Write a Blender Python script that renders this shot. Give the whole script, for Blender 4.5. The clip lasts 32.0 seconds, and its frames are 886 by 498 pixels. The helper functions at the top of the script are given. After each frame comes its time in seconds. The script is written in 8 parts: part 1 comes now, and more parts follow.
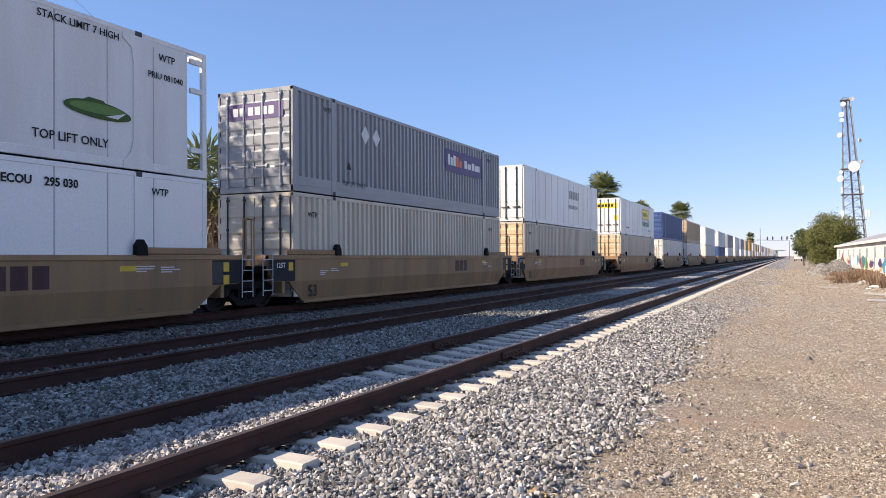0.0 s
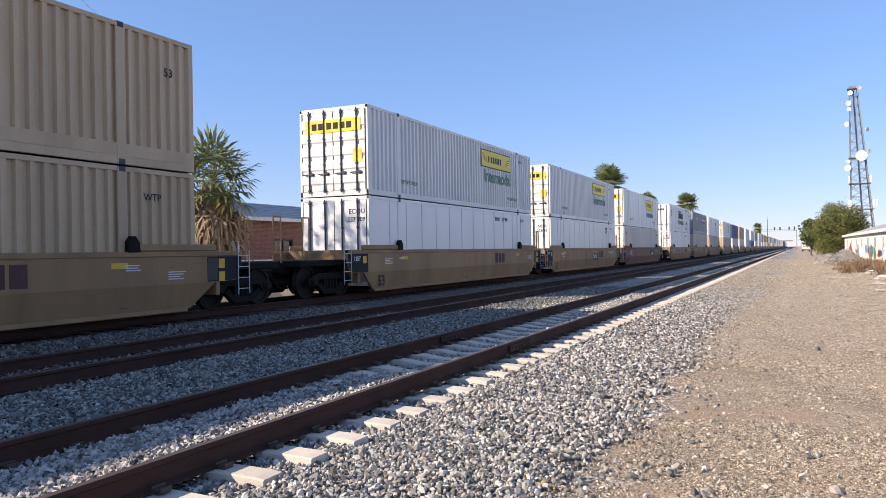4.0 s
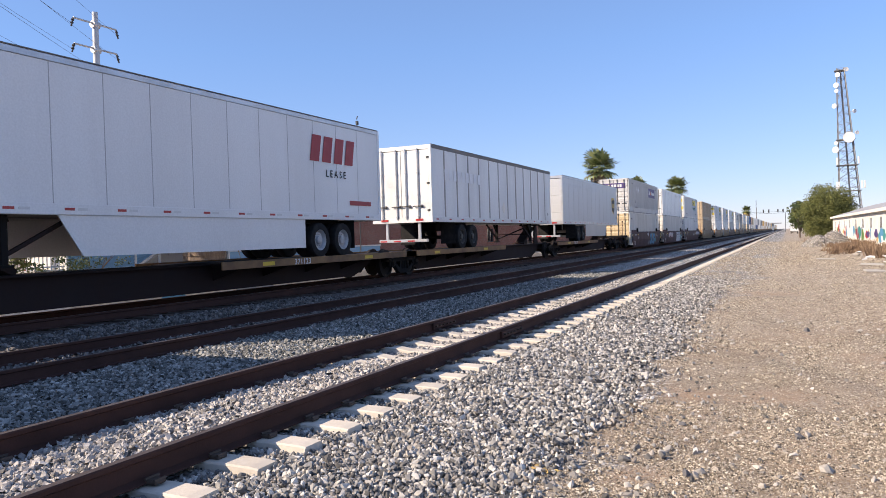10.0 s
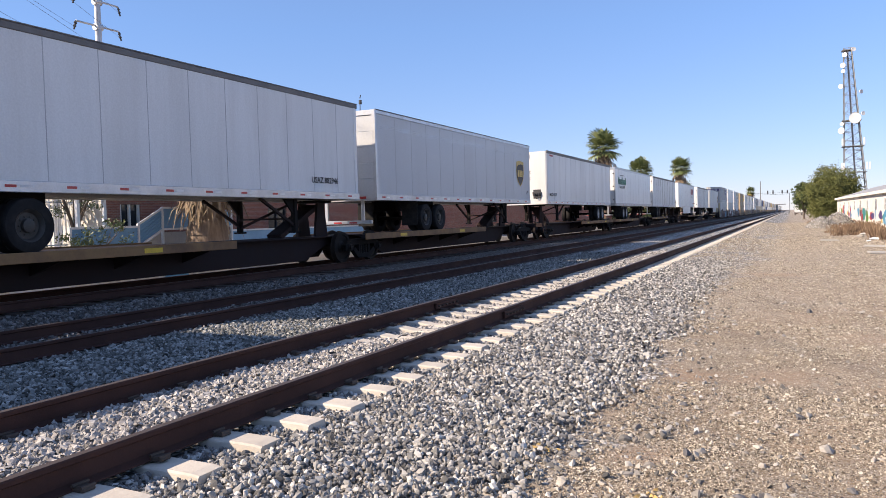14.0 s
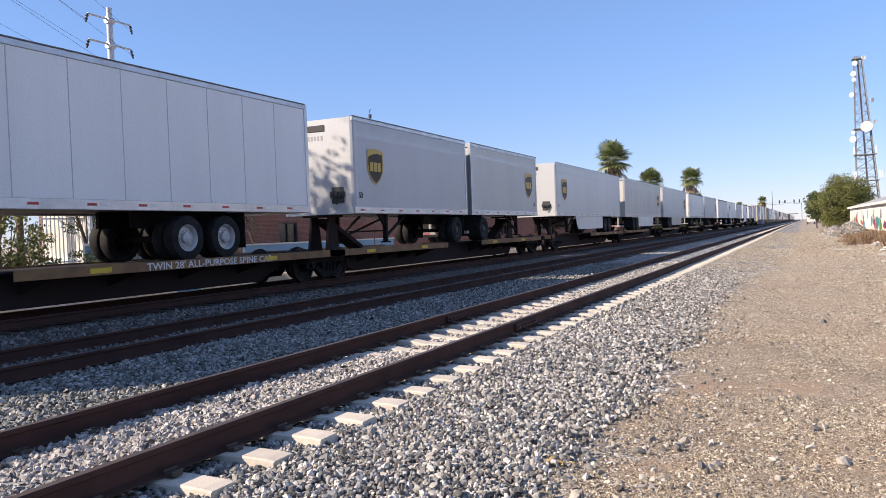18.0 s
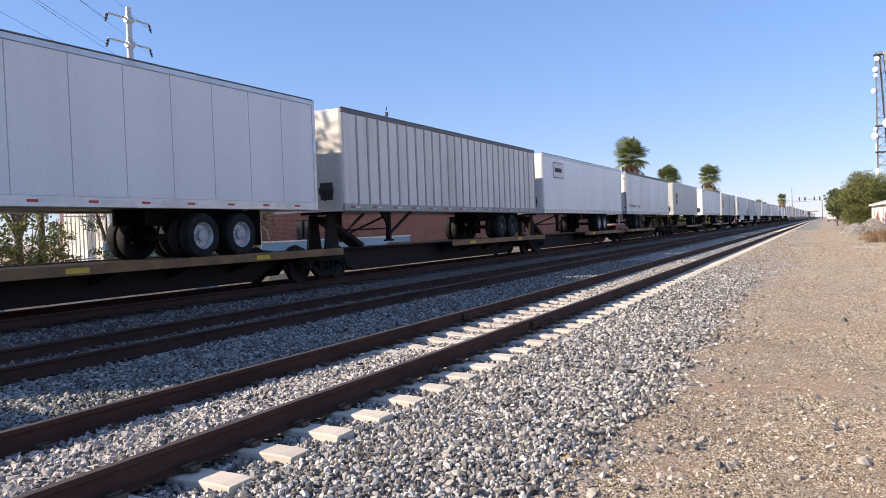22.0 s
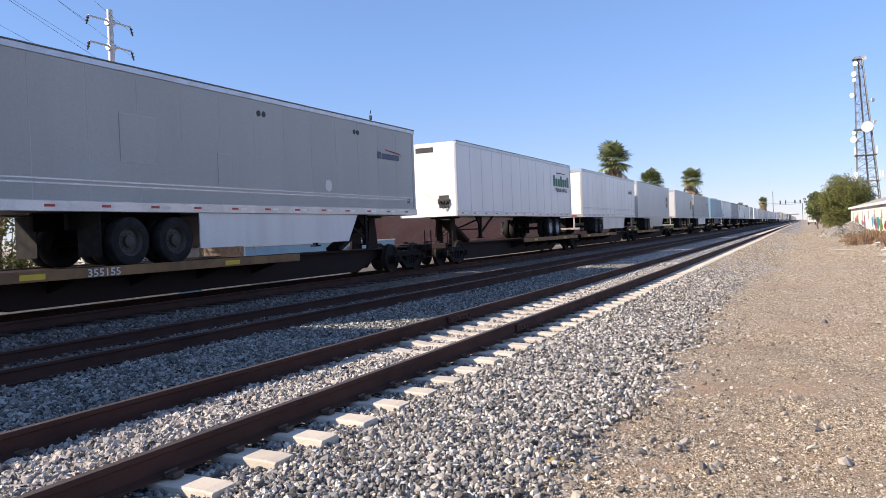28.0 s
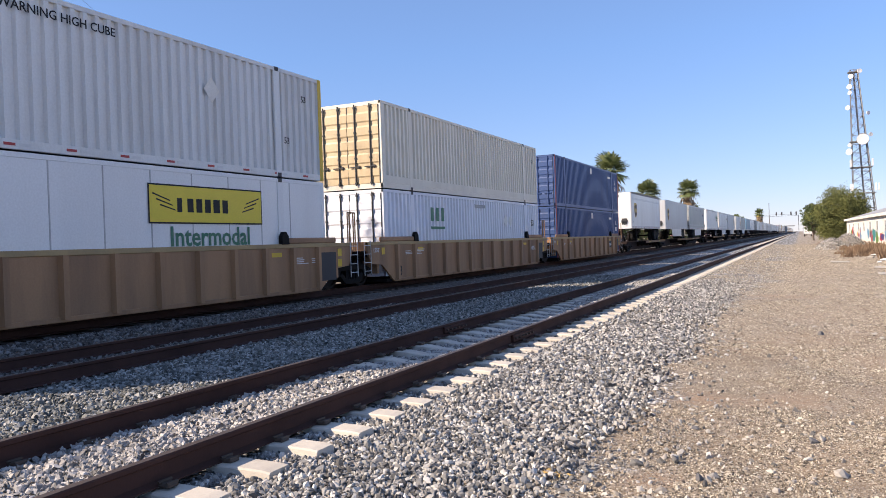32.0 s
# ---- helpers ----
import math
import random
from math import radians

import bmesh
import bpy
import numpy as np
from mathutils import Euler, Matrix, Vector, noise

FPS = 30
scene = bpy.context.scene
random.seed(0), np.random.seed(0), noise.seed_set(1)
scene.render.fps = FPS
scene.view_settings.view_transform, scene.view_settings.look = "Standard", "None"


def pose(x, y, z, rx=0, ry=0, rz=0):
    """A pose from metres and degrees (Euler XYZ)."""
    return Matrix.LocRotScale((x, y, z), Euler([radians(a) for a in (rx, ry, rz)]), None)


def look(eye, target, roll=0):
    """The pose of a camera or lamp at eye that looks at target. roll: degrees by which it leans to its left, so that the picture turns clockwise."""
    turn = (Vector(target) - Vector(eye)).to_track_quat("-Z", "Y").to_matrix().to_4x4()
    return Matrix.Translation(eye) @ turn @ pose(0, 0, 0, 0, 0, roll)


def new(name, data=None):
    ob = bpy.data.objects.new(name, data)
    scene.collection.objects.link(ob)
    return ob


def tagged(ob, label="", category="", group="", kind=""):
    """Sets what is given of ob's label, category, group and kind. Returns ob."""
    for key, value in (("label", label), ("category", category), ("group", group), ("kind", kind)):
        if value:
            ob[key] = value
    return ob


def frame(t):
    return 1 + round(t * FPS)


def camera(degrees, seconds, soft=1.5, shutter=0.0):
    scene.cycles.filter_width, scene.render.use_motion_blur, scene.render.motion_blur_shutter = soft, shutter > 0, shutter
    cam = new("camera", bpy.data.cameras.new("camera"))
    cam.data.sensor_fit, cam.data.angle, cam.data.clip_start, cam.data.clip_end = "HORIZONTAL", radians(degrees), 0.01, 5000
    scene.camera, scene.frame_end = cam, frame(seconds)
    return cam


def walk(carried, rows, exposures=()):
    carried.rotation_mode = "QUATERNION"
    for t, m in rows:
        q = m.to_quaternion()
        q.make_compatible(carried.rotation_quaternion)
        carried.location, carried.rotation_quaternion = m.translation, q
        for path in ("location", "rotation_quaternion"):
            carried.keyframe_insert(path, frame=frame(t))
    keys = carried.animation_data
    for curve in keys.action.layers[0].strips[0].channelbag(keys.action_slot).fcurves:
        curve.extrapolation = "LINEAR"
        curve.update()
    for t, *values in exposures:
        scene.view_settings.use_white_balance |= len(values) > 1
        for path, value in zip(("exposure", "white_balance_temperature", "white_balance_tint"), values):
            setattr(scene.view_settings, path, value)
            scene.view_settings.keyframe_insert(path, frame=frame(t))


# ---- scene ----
# World axes: x to the right across the tracks, y along the tracks into the distance, z up.
# z = 0 is the top of the rails of the empty track beside the path; the camera stands still and turns.
EYE = (0.0, 0.0, 1.372)
LENS = 60.26


def aim(turn, tilt, lean):
    """Camera pose from the turn to the left of the tracks, the upward tilt and the lean, in degrees."""
    a, b = radians(turn), radians(tilt)
    way = Vector((-math.sin(a) * math.cos(b), math.cos(a) * math.cos(b), math.sin(b)))
    return look(EYE, Vector(EYE) + way * 10, lean)


cam = camera(LENS, 32.0, soft=0.65)
walk(cam, [
    (0, aim(24.46, 0.69, -0.39)), (0.5, aim(24.52, 0.65, -0.50)), (1, aim(24.46, 0.54, -0.52)), (1.5, aim(24.38, 0.41, -0.57)),
    (2, aim(24.35, 0.31, -0.54)), (2.5, aim(24.48, 0.30, -0.67)), (3, aim(24.65, 0.32, -0.80)), (3.5, aim(24.85, 0.29, -0.88)),
    (5.5, aim(24.82, -0.16, -1.29)), (6, aim(24.51, -0.39, -1.33)), (6.5, aim(24.14, -0.64, -1.24)), (7, aim(23.76, -0.78, -1.14)),
    (7.5, aim(23.51, -0.75, -1.11)), (8, aim(23.44, -0.70, -1.08)), (8.5, aim(23.51, -0.57, -1.28)), (9, aim(23.68, -0.50, -1.51)),
    (9.5, aim(24.00, -0.56, -1.73)), (10, aim(24.26, -0.75, -1.79)), (10.5, aim(24.44, -0.96, -1.70)), (11, aim(24.52, -1.17, -1.61)),
    (11.5, aim(24.61, -1.36, -1.56)), (12, aim(24.65, -1.55, -1.60)), (12.5, aim(24.69, -1.79, -1.63)), (13, aim(24.69, -2.00, -1.65)),
    (13.5, aim(24.67, -2.19, -1.63)), (14, aim(24.53, -2.25, -1.57)), (14.5, aim(24.40, -2.27, -1.52)), (16.5, aim(24.52, -1.98, -1.83)),
    (17, aim(24.83, -1.73, -2.00)), (17.5, aim(25.12, -1.45, -2.12)), (18, aim(25.30, -1.26, -2.12)), (18.5, aim(25.26, -1.18, -2.05)),
    (19, aim(25.18, -1.21, -1.98)), (19.5, aim(25.19, -1.27, -2.02)), (20, aim(25.37, -1.28, -2.09)), (20.5, aim(25.83, -1.38, -2.18)),
    (21, aim(26.24, -1.42, -2.20)), (21.5, aim(26.48, -1.44, -2.15)), (22, aim(26.54, -1.40, -2.11)), (22.5, aim(26.70, -1.47, -2.12)),
    (23, aim(26.89, -1.54, -2.21)), (23.5, aim(27.06, -1.68, -2.25)), (24, aim(27.05, -1.78, -2.23)), (24.5, aim(26.83, -1.74, -2.21)),
    (25, aim(26.43, -1.58, -2.20)), (25.5, aim(26.08, -1.45, -2.17)), (27.5, aim(25.48, -1.25, -2.17)), (28, aim(25.35, -1.18, -2.22)),
    (28.5, aim(25.25, -1.00, -2.35)), (29, aim(25.17, -0.88, -2.40)), (29.5, aim(25.10, -0.65, -2.45)), (30, aim(25.08, -0.53, -2.39)),
    (30.5, aim(25.06, -0.47, -2.18)), (31, aim(25.04, -0.48, -2.05)), (31.5, aim(25.03, -0.49, -1.92)), (32, aim(25.08, -0.45, -1.93)),
], exposures=[(0, 0.90, 6500, 20), (32, 0.90, 6500, 20)])

# ---- daylight ----
SUN_WAY = Vector((1.20, 1.01, -1.0)).normalized()
world = bpy.data.worlds.new("sky")
scene.world = world
world.use_nodes = True
wn = world.node_tree.nodes
sky = wn.new("ShaderNodeTexSky")
sky.sky_type = "NISHITA"
sky.sun_disc = False
sky.sun_elevation = math.asin(-SUN_WAY.z)
sky.sun_rotation = math.atan2(-SUN_WAY.x, -SUN_WAY.y)
sky.air_density, sky.dust_density, sky.ozone_density = 0.9, 0.0, 5.0
clear = wn.new("ShaderNodeMix")
clear.data_type, clear.blend_type = "RGBA", "MULTIPLY"
clear.inputs["Factor"].default_value = 1.0
low, height, tone = wn.new("ShaderNodeTexCoord"), wn.new("ShaderNodeSeparateXYZ"), wn.new("ShaderNodeValToRGB")
tone.color_ramp.elements[0].position, tone.color_ramp.elements[0].color = 0.0, (0.69, 0.70, 0.81, 1)      # greyish haze over the horizon
tone.color_ramp.elements[1].position, tone.color_ramp.elements[1].color = 0.85, (1.04, 0.99, 0.97, 1)     # zenith out of view, lifted and neutral as added fill for the shade
blue = tone.color_ramp.elements.new(0.24)
blue.color = (0.69, 0.833, 0.99, 1)       # clear blue between
world.node_tree.links.new(low.outputs["Generated"], height.inputs[0])
world.node_tree.links.new(height.outputs[2], tone.inputs[0])
world.node_tree.links.new(tone.outputs[0], clear.inputs["B"])
haze = wn.new("ShaderNodeGamma")      # thin haze evens the sky out
haze.inputs["Gamma"].default_value = 0.74
world.node_tree.links.new(sky.outputs[0], haze.inputs["Color"])
world.node_tree.links.new(haze.outputs[0], clear.inputs["A"])
world.node_tree.links.new(clear.outputs["Result"], wn["Background"].inputs[0])
wn["Background"].inputs[1].default_value = 0.1535
sun = new("sun", bpy.data.lights.new("sun", "SUN"))
sun.data.energy, sun.data.angle, sun.data.color = 4.3, radians(0.53), (1.0, 0.88, 0.66)
sun.matrix_world = look((-40, -40, 60), Vector((-40, -40, 60)) + SUN_WAY)


# ---- materials ----
def node_mat(name):
    m = bpy.data.materials.new(name)
    m.use_nodes = True
    return m, m.node_tree.nodes, m.node_tree.links, m.node_tree.nodes["Principled BSDF"]


def surface(name, color, rough=0.6, metal=0.0, dirt=None, dirt_amount=0.3, scale=2.0, grain=40.0, bump=0.1,
            streaks=0.0, vary=0.0, dist=0.01):
    """Painted or raw surface: base colour, broad dirt, fine grain, optional vertical streaks, relief."""
    m, n, l, p = node_mat(name)
    dirt = dirt or tuple(c * 0.55 for c in color)
    tc = n.new("ShaderNodeTexCoord")
    oi = n.new("ShaderNodeObjectInfo")
    shift = n.new("ShaderNodeVectorMath")
    shift.operation = "MULTIPLY_ADD"
    shift.inputs[1].default_value = (1, 1, 1)
    l.new(tc.outputs["Object"], shift.inputs[0])
    comb = n.new("ShaderNodeCombineXYZ")
    rs = n.new("ShaderNodeMath")
    rs.operation = "MULTIPLY"
    rs.inputs[1].default_value = 37.0
    l.new(oi.outputs["Random"], rs.inputs[0])
    l.new(rs.outputs[0], comb.inputs[0])
    l.new(rs.outputs[0], comb.inputs[1])
    l.new(comb.outputs[0], shift.inputs[2])
    mp = n.new("ShaderNodeMapping")
    mp.inputs["Scale"].default_value = (1, 1, 0.12 if streaks else 1)
    l.new(shift.outputs[0], mp.inputs[0])
    big = n.new("ShaderNodeTexNoise")
    big.inputs["Scale"].default_value, big.inputs["Detail"].default_value = scale, 6
    big.inputs["Roughness"].default_value = 0.65
    l.new(mp.outputs[0], big.inputs["Vector"])
    ramp = n.new("ShaderNodeMapRange")
    ramp.inputs["From Min"].default_value, ramp.inputs["From Max"].default_value = 0.42, 0.78
    ramp.inputs["To Max"].default_value = dirt_amount
    l.new(big.outputs["Fac"], ramp.inputs["Value"])
    mix = n.new("ShaderNodeMix")
    mix.data_type = "RGBA"
    l.new(ramp.outputs[0], mix.inputs["Factor"])
    mix.inputs["A"].default_value = (*color, 1)
    mix.inputs["B"].default_value = (*dirt, 1)
    fine = n.new("ShaderNodeTexNoise")
    fine.inputs["Scale"].default_value, fine.inputs["Detail"].default_value = grain, 4
    l.new(shift.outputs[0], fine.inputs["Vector"])
    val = n.new("ShaderNodeMapRange")
    val.inputs["To Min"].default_value, val.inputs["To Max"].default_value = 0.86, 1.1
    l.new(fine.outputs["Fac"], val.inputs["Value"])
    hsv = n.new("ShaderNodeHueSaturation")
    l.new(mix.outputs["Result"], hsv.inputs["Color"])
    if vary:
        var = n.new("ShaderNodeMapRange")
        var.inputs["To Min"].default_value, var.inputs["To Max"].default_value = 1 - vary, 1 + vary
        l.new(oi.outputs["Random"], var.inputs["Value"])
        mul = n.new("ShaderNodeMath")
        mul.operation = "MULTIPLY"
        l.new(val.outputs[0], mul.inputs[0])
        l.new(var.outputs[0], mul.inputs[1])
        l.new(mul.outputs[0], hsv.inputs["Value"])
    else:
        l.new(val.outputs[0], hsv.inputs["Value"])
    l.new(hsv.outputs[0], p.inputs["Base Color"])
    rr = n.new("ShaderNodeMapRange")
    rr.inputs["To Min"].default_value, rr.inputs["To Max"].default_value = max(0.05, rough - 0.12), min(1, rough + 0.15)
    l.new(big.outputs["Fac"], rr.inputs["Value"])
    l.new(rr.outputs[0], p.inputs["Roughness"])
    p.inputs["Metallic"].default_value = metal
    if max(color) < 0.12 and rough > 0.3:
        p.inputs["Specular IOR Level"].default_value = 0.2
    if bump:
        b = n.new("ShaderNodeBump")
        b.inputs["Strength"].default_value, b.inputs["Distance"].default_value = bump, dist
        l.new(fine.outputs["Fac"], b.inputs["Height"])
        l.new(b.outputs[0], p.inputs["Normal"])
    return m


def island_mat(name, colors, rough=0.9, bump=0.4, grain=60.0):
    """Loose pieces in one mesh, each of its own shade."""
    m, n, l, p = node_mat(name)
    g = n.new("ShaderNodeNewGeometry")
    r = n.new("ShaderNodeValToRGB")
    r.color_ramp.interpolation = "LINEAR"
    while len(r.color_ramp.elements) < len(colors):
        r.color_ramp.elements.new(0.5)
    for i, (e, c) in enumerate(zip(r.color_ramp.elements, colors)):
        e.position, e.color = i / (len(colors) - 1), (*c, 1)
    l.new(g.outputs["Random Per Island"], r.inputs[0])
    tc = n.new("ShaderNodeTexCoord")
    f = n.new("ShaderNodeTexNoise")
    f.inputs["Scale"].default_value, f.inputs["Detail"].default_value = grain, 5
    l.new(tc.outputs["Object"], f.inputs["Vector"])
    v = n.new("ShaderNodeMapRange")
    v.inputs["To Min"].default_value, v.inputs["To Max"].default_value = 0.7, 1.25
    l.new(f.outputs["Fac"], v.inputs["Value"])
    h = n.new("ShaderNodeHueSaturation")
    l.new(r.outputs[0], h.inputs["Color"])
    l.new(v.outputs[0], h.inputs["Value"])
    l.new(h.outputs[0], p.inputs["Base Color"])
    p.inputs["Roughness"].default_value = rough
    b = n.new("ShaderNodeBump")
    b.inputs["Strength"].default_value, b.inputs["Distance"].default_value = bump, 0.01
    l.new(f.outputs["Fac"], b.inputs["Height"])
    l.new(b.outputs[0], p.inputs["Normal"])
    return m


M = {}
M["white"] = surface("white_paint", (0.76, 0.76, 0.745), 0.42, 0, (0.50, 0.48, 0.44), 0.5, 0.9, 25, 0.04, streaks=1, vary=0.05)
M["offwhite"] = surface("offwhite_paint", (0.77, 0.735, 0.67), 0.5, 0, (0.42, 0.38, 0.31), 0.55, 1.1, 25, 0.05, streaks=1, vary=0.06)
M["bright"] = surface("bright_white_paint", (0.80, 0.805, 0.80), 0.35, 0, (0.60, 0.59, 0.57), 0.35, 0.6, 25, 0.03, streaks=1, vary=0.03)
M["lightgrey"] = surface("light_grey_paint", (0.55, 0.54, 0.52), 0.5, 0, (0.28, 0.26, 0.24), 0.5, 0.9, 25, 0.04, streaks=1)
M["grey"] = surface("grey_paint", (0.30, 0.315, 0.33), 0.45, 0, (0.25, 0.25, 0.25), 0.4, 0.9, 25, 0.04, streaks=1, vary=0.05)
M["parcel"] = surface("light_grey_panel", (0.53, 0.54, 0.55), 0.4, 0, (0.44, 0.44, 0.43), 0.4, 0.6, 22, 0.03, streaks=1, vary=0.06)
M["warmgrey"] = surface("warm_grey_panel", (0.52, 0.51, 0.48), 0.45, 0, (0.41, 0.40, 0.37), 0.4, 0.6, 22, 0.03, streaks=1, vary=0.06)
M["dullgrey"] = surface("dull_grey_panel", (0.40, 0.415, 0.40), 0.45, 0, (0.33, 0.33, 0.31), 0.45, 0.6, 22, 0.03, streaks=1)
M["tan"] = surface("tan_paint", (0.53, 0.405, 0.265), 0.55, 0, (0.27, 0.19, 0.12), 0.5, 1.0, 25, 0.05, streaks=1, vary=0.06)
M["beige"] = surface("beige_paint", (0.80, 0.745, 0.63), 0.55, 0, (0.50, 0.45, 0.37), 0.4, 1.0, 25, 0.05, streaks=1, vary=0.04)
# stained doors; warm sun on the rear ends is mixed into the yellow
M["door_yellow"] = surface("sunlit_stained_door", (0.62, 0.49, 0.30), 0.55, 0, (0.32, 0.2, 0.1), 0.6, 1.2, 25, 0.05, streaks=1)
M["cream"] = surface("grimy_cream_paint", (0.60, 0.545, 0.45), 0.55, 0, (0.36, 0.29, 0.21), 0.6, 1.0, 25, 0.05, streaks=1, vary=0.08)
M["chord"] = surface("yellow_brown_chord", (0.42, 0.29, 0.13), 0.6, 0, (0.24, 0.16, 0.09), 0.7, 1.2, 28, 0.1)
M["pale"] = surface("pale_lavender_paint", (0.80, 0.82, 0.88), 0.5, 0, (0.50, 0.48, 0.48), 0.4, 1.0, 25, 0.05, streaks=1)
M["blue"] = surface("blue_paint", (0.040, 0.090, 0.24), 0.45, 0, (0.05, 0.05, 0.10), 0.5, 0.9, 25, 0.04, streaks=1, vary=0.06)
M["sky_blue"] = surface("faded_blue_panel", (0.17, 0.32, 0.45), 0.4, 0, (0.16, 0.26, 0.34), 0.4, 0.5, 22, 0.03, streaks=1)
M["yellow_box"] = surface("yellow_orange_paint", (0.60, 0.36, 0.06), 0.5, 0, (0.33, 0.2, 0.06), 0.4, 1.0, 25, 0.04, streaks=1)
M["red"] = surface("red_paint", (0.33, 0.05, 0.04), 0.5, 0, None, 0.4, 1.2)
M["alu"] = surface("aluminium_rail", (0.55, 0.56, 0.58), 0.38, 0.6, (0.30, 0.29, 0.27), 0.5, 2.0, 30, 0.05)
M["roof_rail"] = surface("grimy_roof_rail", (0.17, 0.16, 0.15), 0.6, 0, (0.09, 0.08, 0.075), 0.6, 1.6, 30, 0.05)
M["end_black"] = surface("blue_black_end_paint", (0.022, 0.024, 0.032), 0.7, 0, (0.05, 0.04, 0.035), 0.6, 1.6, 30, 0.1)
M["dark_trim"] = surface("dark_trim", (0.06, 0.06, 0.065), 0.55, 0, (0.1, 0.09, 0.08), 0.4, 2.0)
M["black"] = surface("black_steel", (0.009, 0.008, 0.008), 0.8, 0, (0.022, 0.016, 0.014), 0.6, 1.6, 30, 0.15)
M["spine"] = surface("grimy_dark_steel", (0.027, 0.018, 0.018), 0.8, 0, (0.036, 0.021, 0.018), 0.6, 1.3, 30, 0.15)
M["deck"] = surface("worn_yellow_brown_steel", (0.27, 0.145, 0.055), 0.7, 0, (0.10, 0.05, 0.035), 0.9, 1.4, 30, 0.15)
M["wellbrown"] = surface("brown_well_paint", (0.33, 0.195, 0.088), 0.6, 0, (0.13, 0.085, 0.055), 0.7, 0.9, 28, 0.1, streaks=1, vary=0.08)
M["wellmaroon"] = surface("maroon_well_paint", (0.10, 0.05, 0.05), 0.6, 0, (0.035, 0.024, 0.026), 0.75, 0.9, 28, 0.1, streaks=1, vary=0.08)
M["wellrust"] = surface("dark_rust_well_paint", (0.19, 0.088, 0.047), 0.6, 0, (0.09, 0.055, 0.04), 0.75, 0.9, 28, 0.1, streaks=1)
M["wellribbed"] = surface("rust_brown_well_paint", (0.38, 0.205, 0.10), 0.6, 0, (0.12, 0.07, 0.045), 0.8, 0.9, 28, 0.1, streaks=1, vary=0.06)
M["wheel"] = surface("wheel_steel", (0.022, 0.017, 0.015), 0.7, 0.0, (0.035, 0.025, 0.02), 0.6, 4.0)
M["tyre"] = surface("tyre_rubber", (0.013, 0.013, 0.014), 0.8, 0, (0.06, 0.055, 0.05), 0.5, 5.0, 60, 0.2)
M["rim"] = surface("rim_paint", (0.45, 0.46, 0.47), 0.45, 0.2, (0.14, 0.12, 0.10), 0.6, 6.0)
M["rim_dark"] = surface("dark_rim_paint", (0.07, 0.065, 0.06), 0.5, 0.2, (0.04, 0.045, 0.04), 0.6, 6.0)
M["rail"] = surface("rusty_rail", (0.070, 0.033, 0.026), 0.8, 0.0, (0.035, 0.019, 0.016), 0.8, 1.2, 60, 0.2)
M["railtop"] = surface("worn_rail", (0.11, 0.085, 0.075), 0.5, 0.3, (0.07, 0.045, 0.035), 0.6, 2.0, 60, 0.1)
M["tie"] = surface("concrete_tie", (0.60, 0.54, 0.46), 0.85, 0, (0.40, 0.35, 0.29), 0.5, 5.0, 80, 0.3, vary=0.08)
M["woodtie"] = surface("old_timber_tie", (0.11, 0.085, 0.072), 0.9, 0, (0.04, 0.032, 0.03), 0.7, 4.0, 40, 0.4, vary=0.2)
M["clip"] = surface("clip_steel", (0.10, 0.075, 0.06), 0.6, 0.3, None, 0.5, 8.0)
M["yellow"] = surface("yellow_mark", (0.72, 0.47, 0.03), 0.5, 0, (0.4, 0.26, 0.05), 0.5, 3.0)
M["sign_yellow"] = surface("sign_yellow", (0.78, 0.60, 0.04), 0.45, 0, None, 0.15, 2.0)
M["redmark"] = surface("red_reflector", (0.42, 0.03, 0.03), 0.35, 0, None, 0.2, 4.0)
M["whitemark"] = surface("white_mark", (0.68, 0.68, 0.67), 0.45, 0, None, 0.3, 4.0)
M["ink"] = surface("black_ink", (0.02, 0.02, 0.022), 0.55, 0, (0.08, 0.08, 0.08), 0.3, 5.0)
M["green_ink"] = surface("green_ink", (0.03, 0.17, 0.10), 0.5, 0, None, 0.3, 3.0)
M["lime"] = surface("lime_green_mark", (0.10, 0.21, 0.03), 0.5, 0, None, 0.3, 3.0)
M["lime_dark"] = surface("dark_green_mark", (0.05, 0.10, 0.025), 0.5, 0, None, 0.3, 3.0)
M["red_ink"] = surface("red_ink", (0.35, 0.02, 0.03), 0.5, 0, None, 0.3, 3.0)
M["purple"] = surface("purple_panel", (0.075, 0.045, 0.16), 0.5, 0, None, 0.3, 3.0)
M["slate"] = surface("slate_panel", (0.065, 0.075, 0.14), 0.5, 0, None, 0.3, 3.0)
M["orange"] = surface("orange_mark", (0.75, 0.16, 0.03), 0.5, 0, None, 0.2, 3.0)
M["shield"] = surface("brown_shield", (0.055, 0.034, 0.02), 0.45, 0, None, 0.25, 3.0)
M["gold"] = surface("gold_mark", (0.55, 0.36, 0.05), 0.45, 0, None, 0.3, 3.0)
M["ghost"] = surface("faded_lettering", (0.80, 0.81, 0.82), 0.5, 0, None, 0.3, 3.0)
M["graffiti_white"] = surface("spray_white", (0.62, 0.62, 0.64), 0.6, 0, (0.3, 0.3, 0.3), 0.5, 3.0)
M["graffiti_blue"] = surface("spray_blue", (0.07, 0.26, 0.42), 0.6, 0, (0.04, 0.12, 0.25), 0.5, 3.0)
M["haze_paint"] = surface("thin_grey_spray", (0.17, 0.15, 0.15), 0.6, 0, (0.09, 0.06, 0.06), 0.7, 4.0)
M["graffiti_edge"] = surface("spray_navy", (0.012, 0.03, 0.075), 0.6, 0, (0.02, 0.05, 0.1), 0.5, 3.0)
M["graffiti_teal"] = surface("spray_teal", (0.03, 0.24, 0.23), 0.6, 0, (0.02, 0.1, 0.12), 0.5, 3.0)
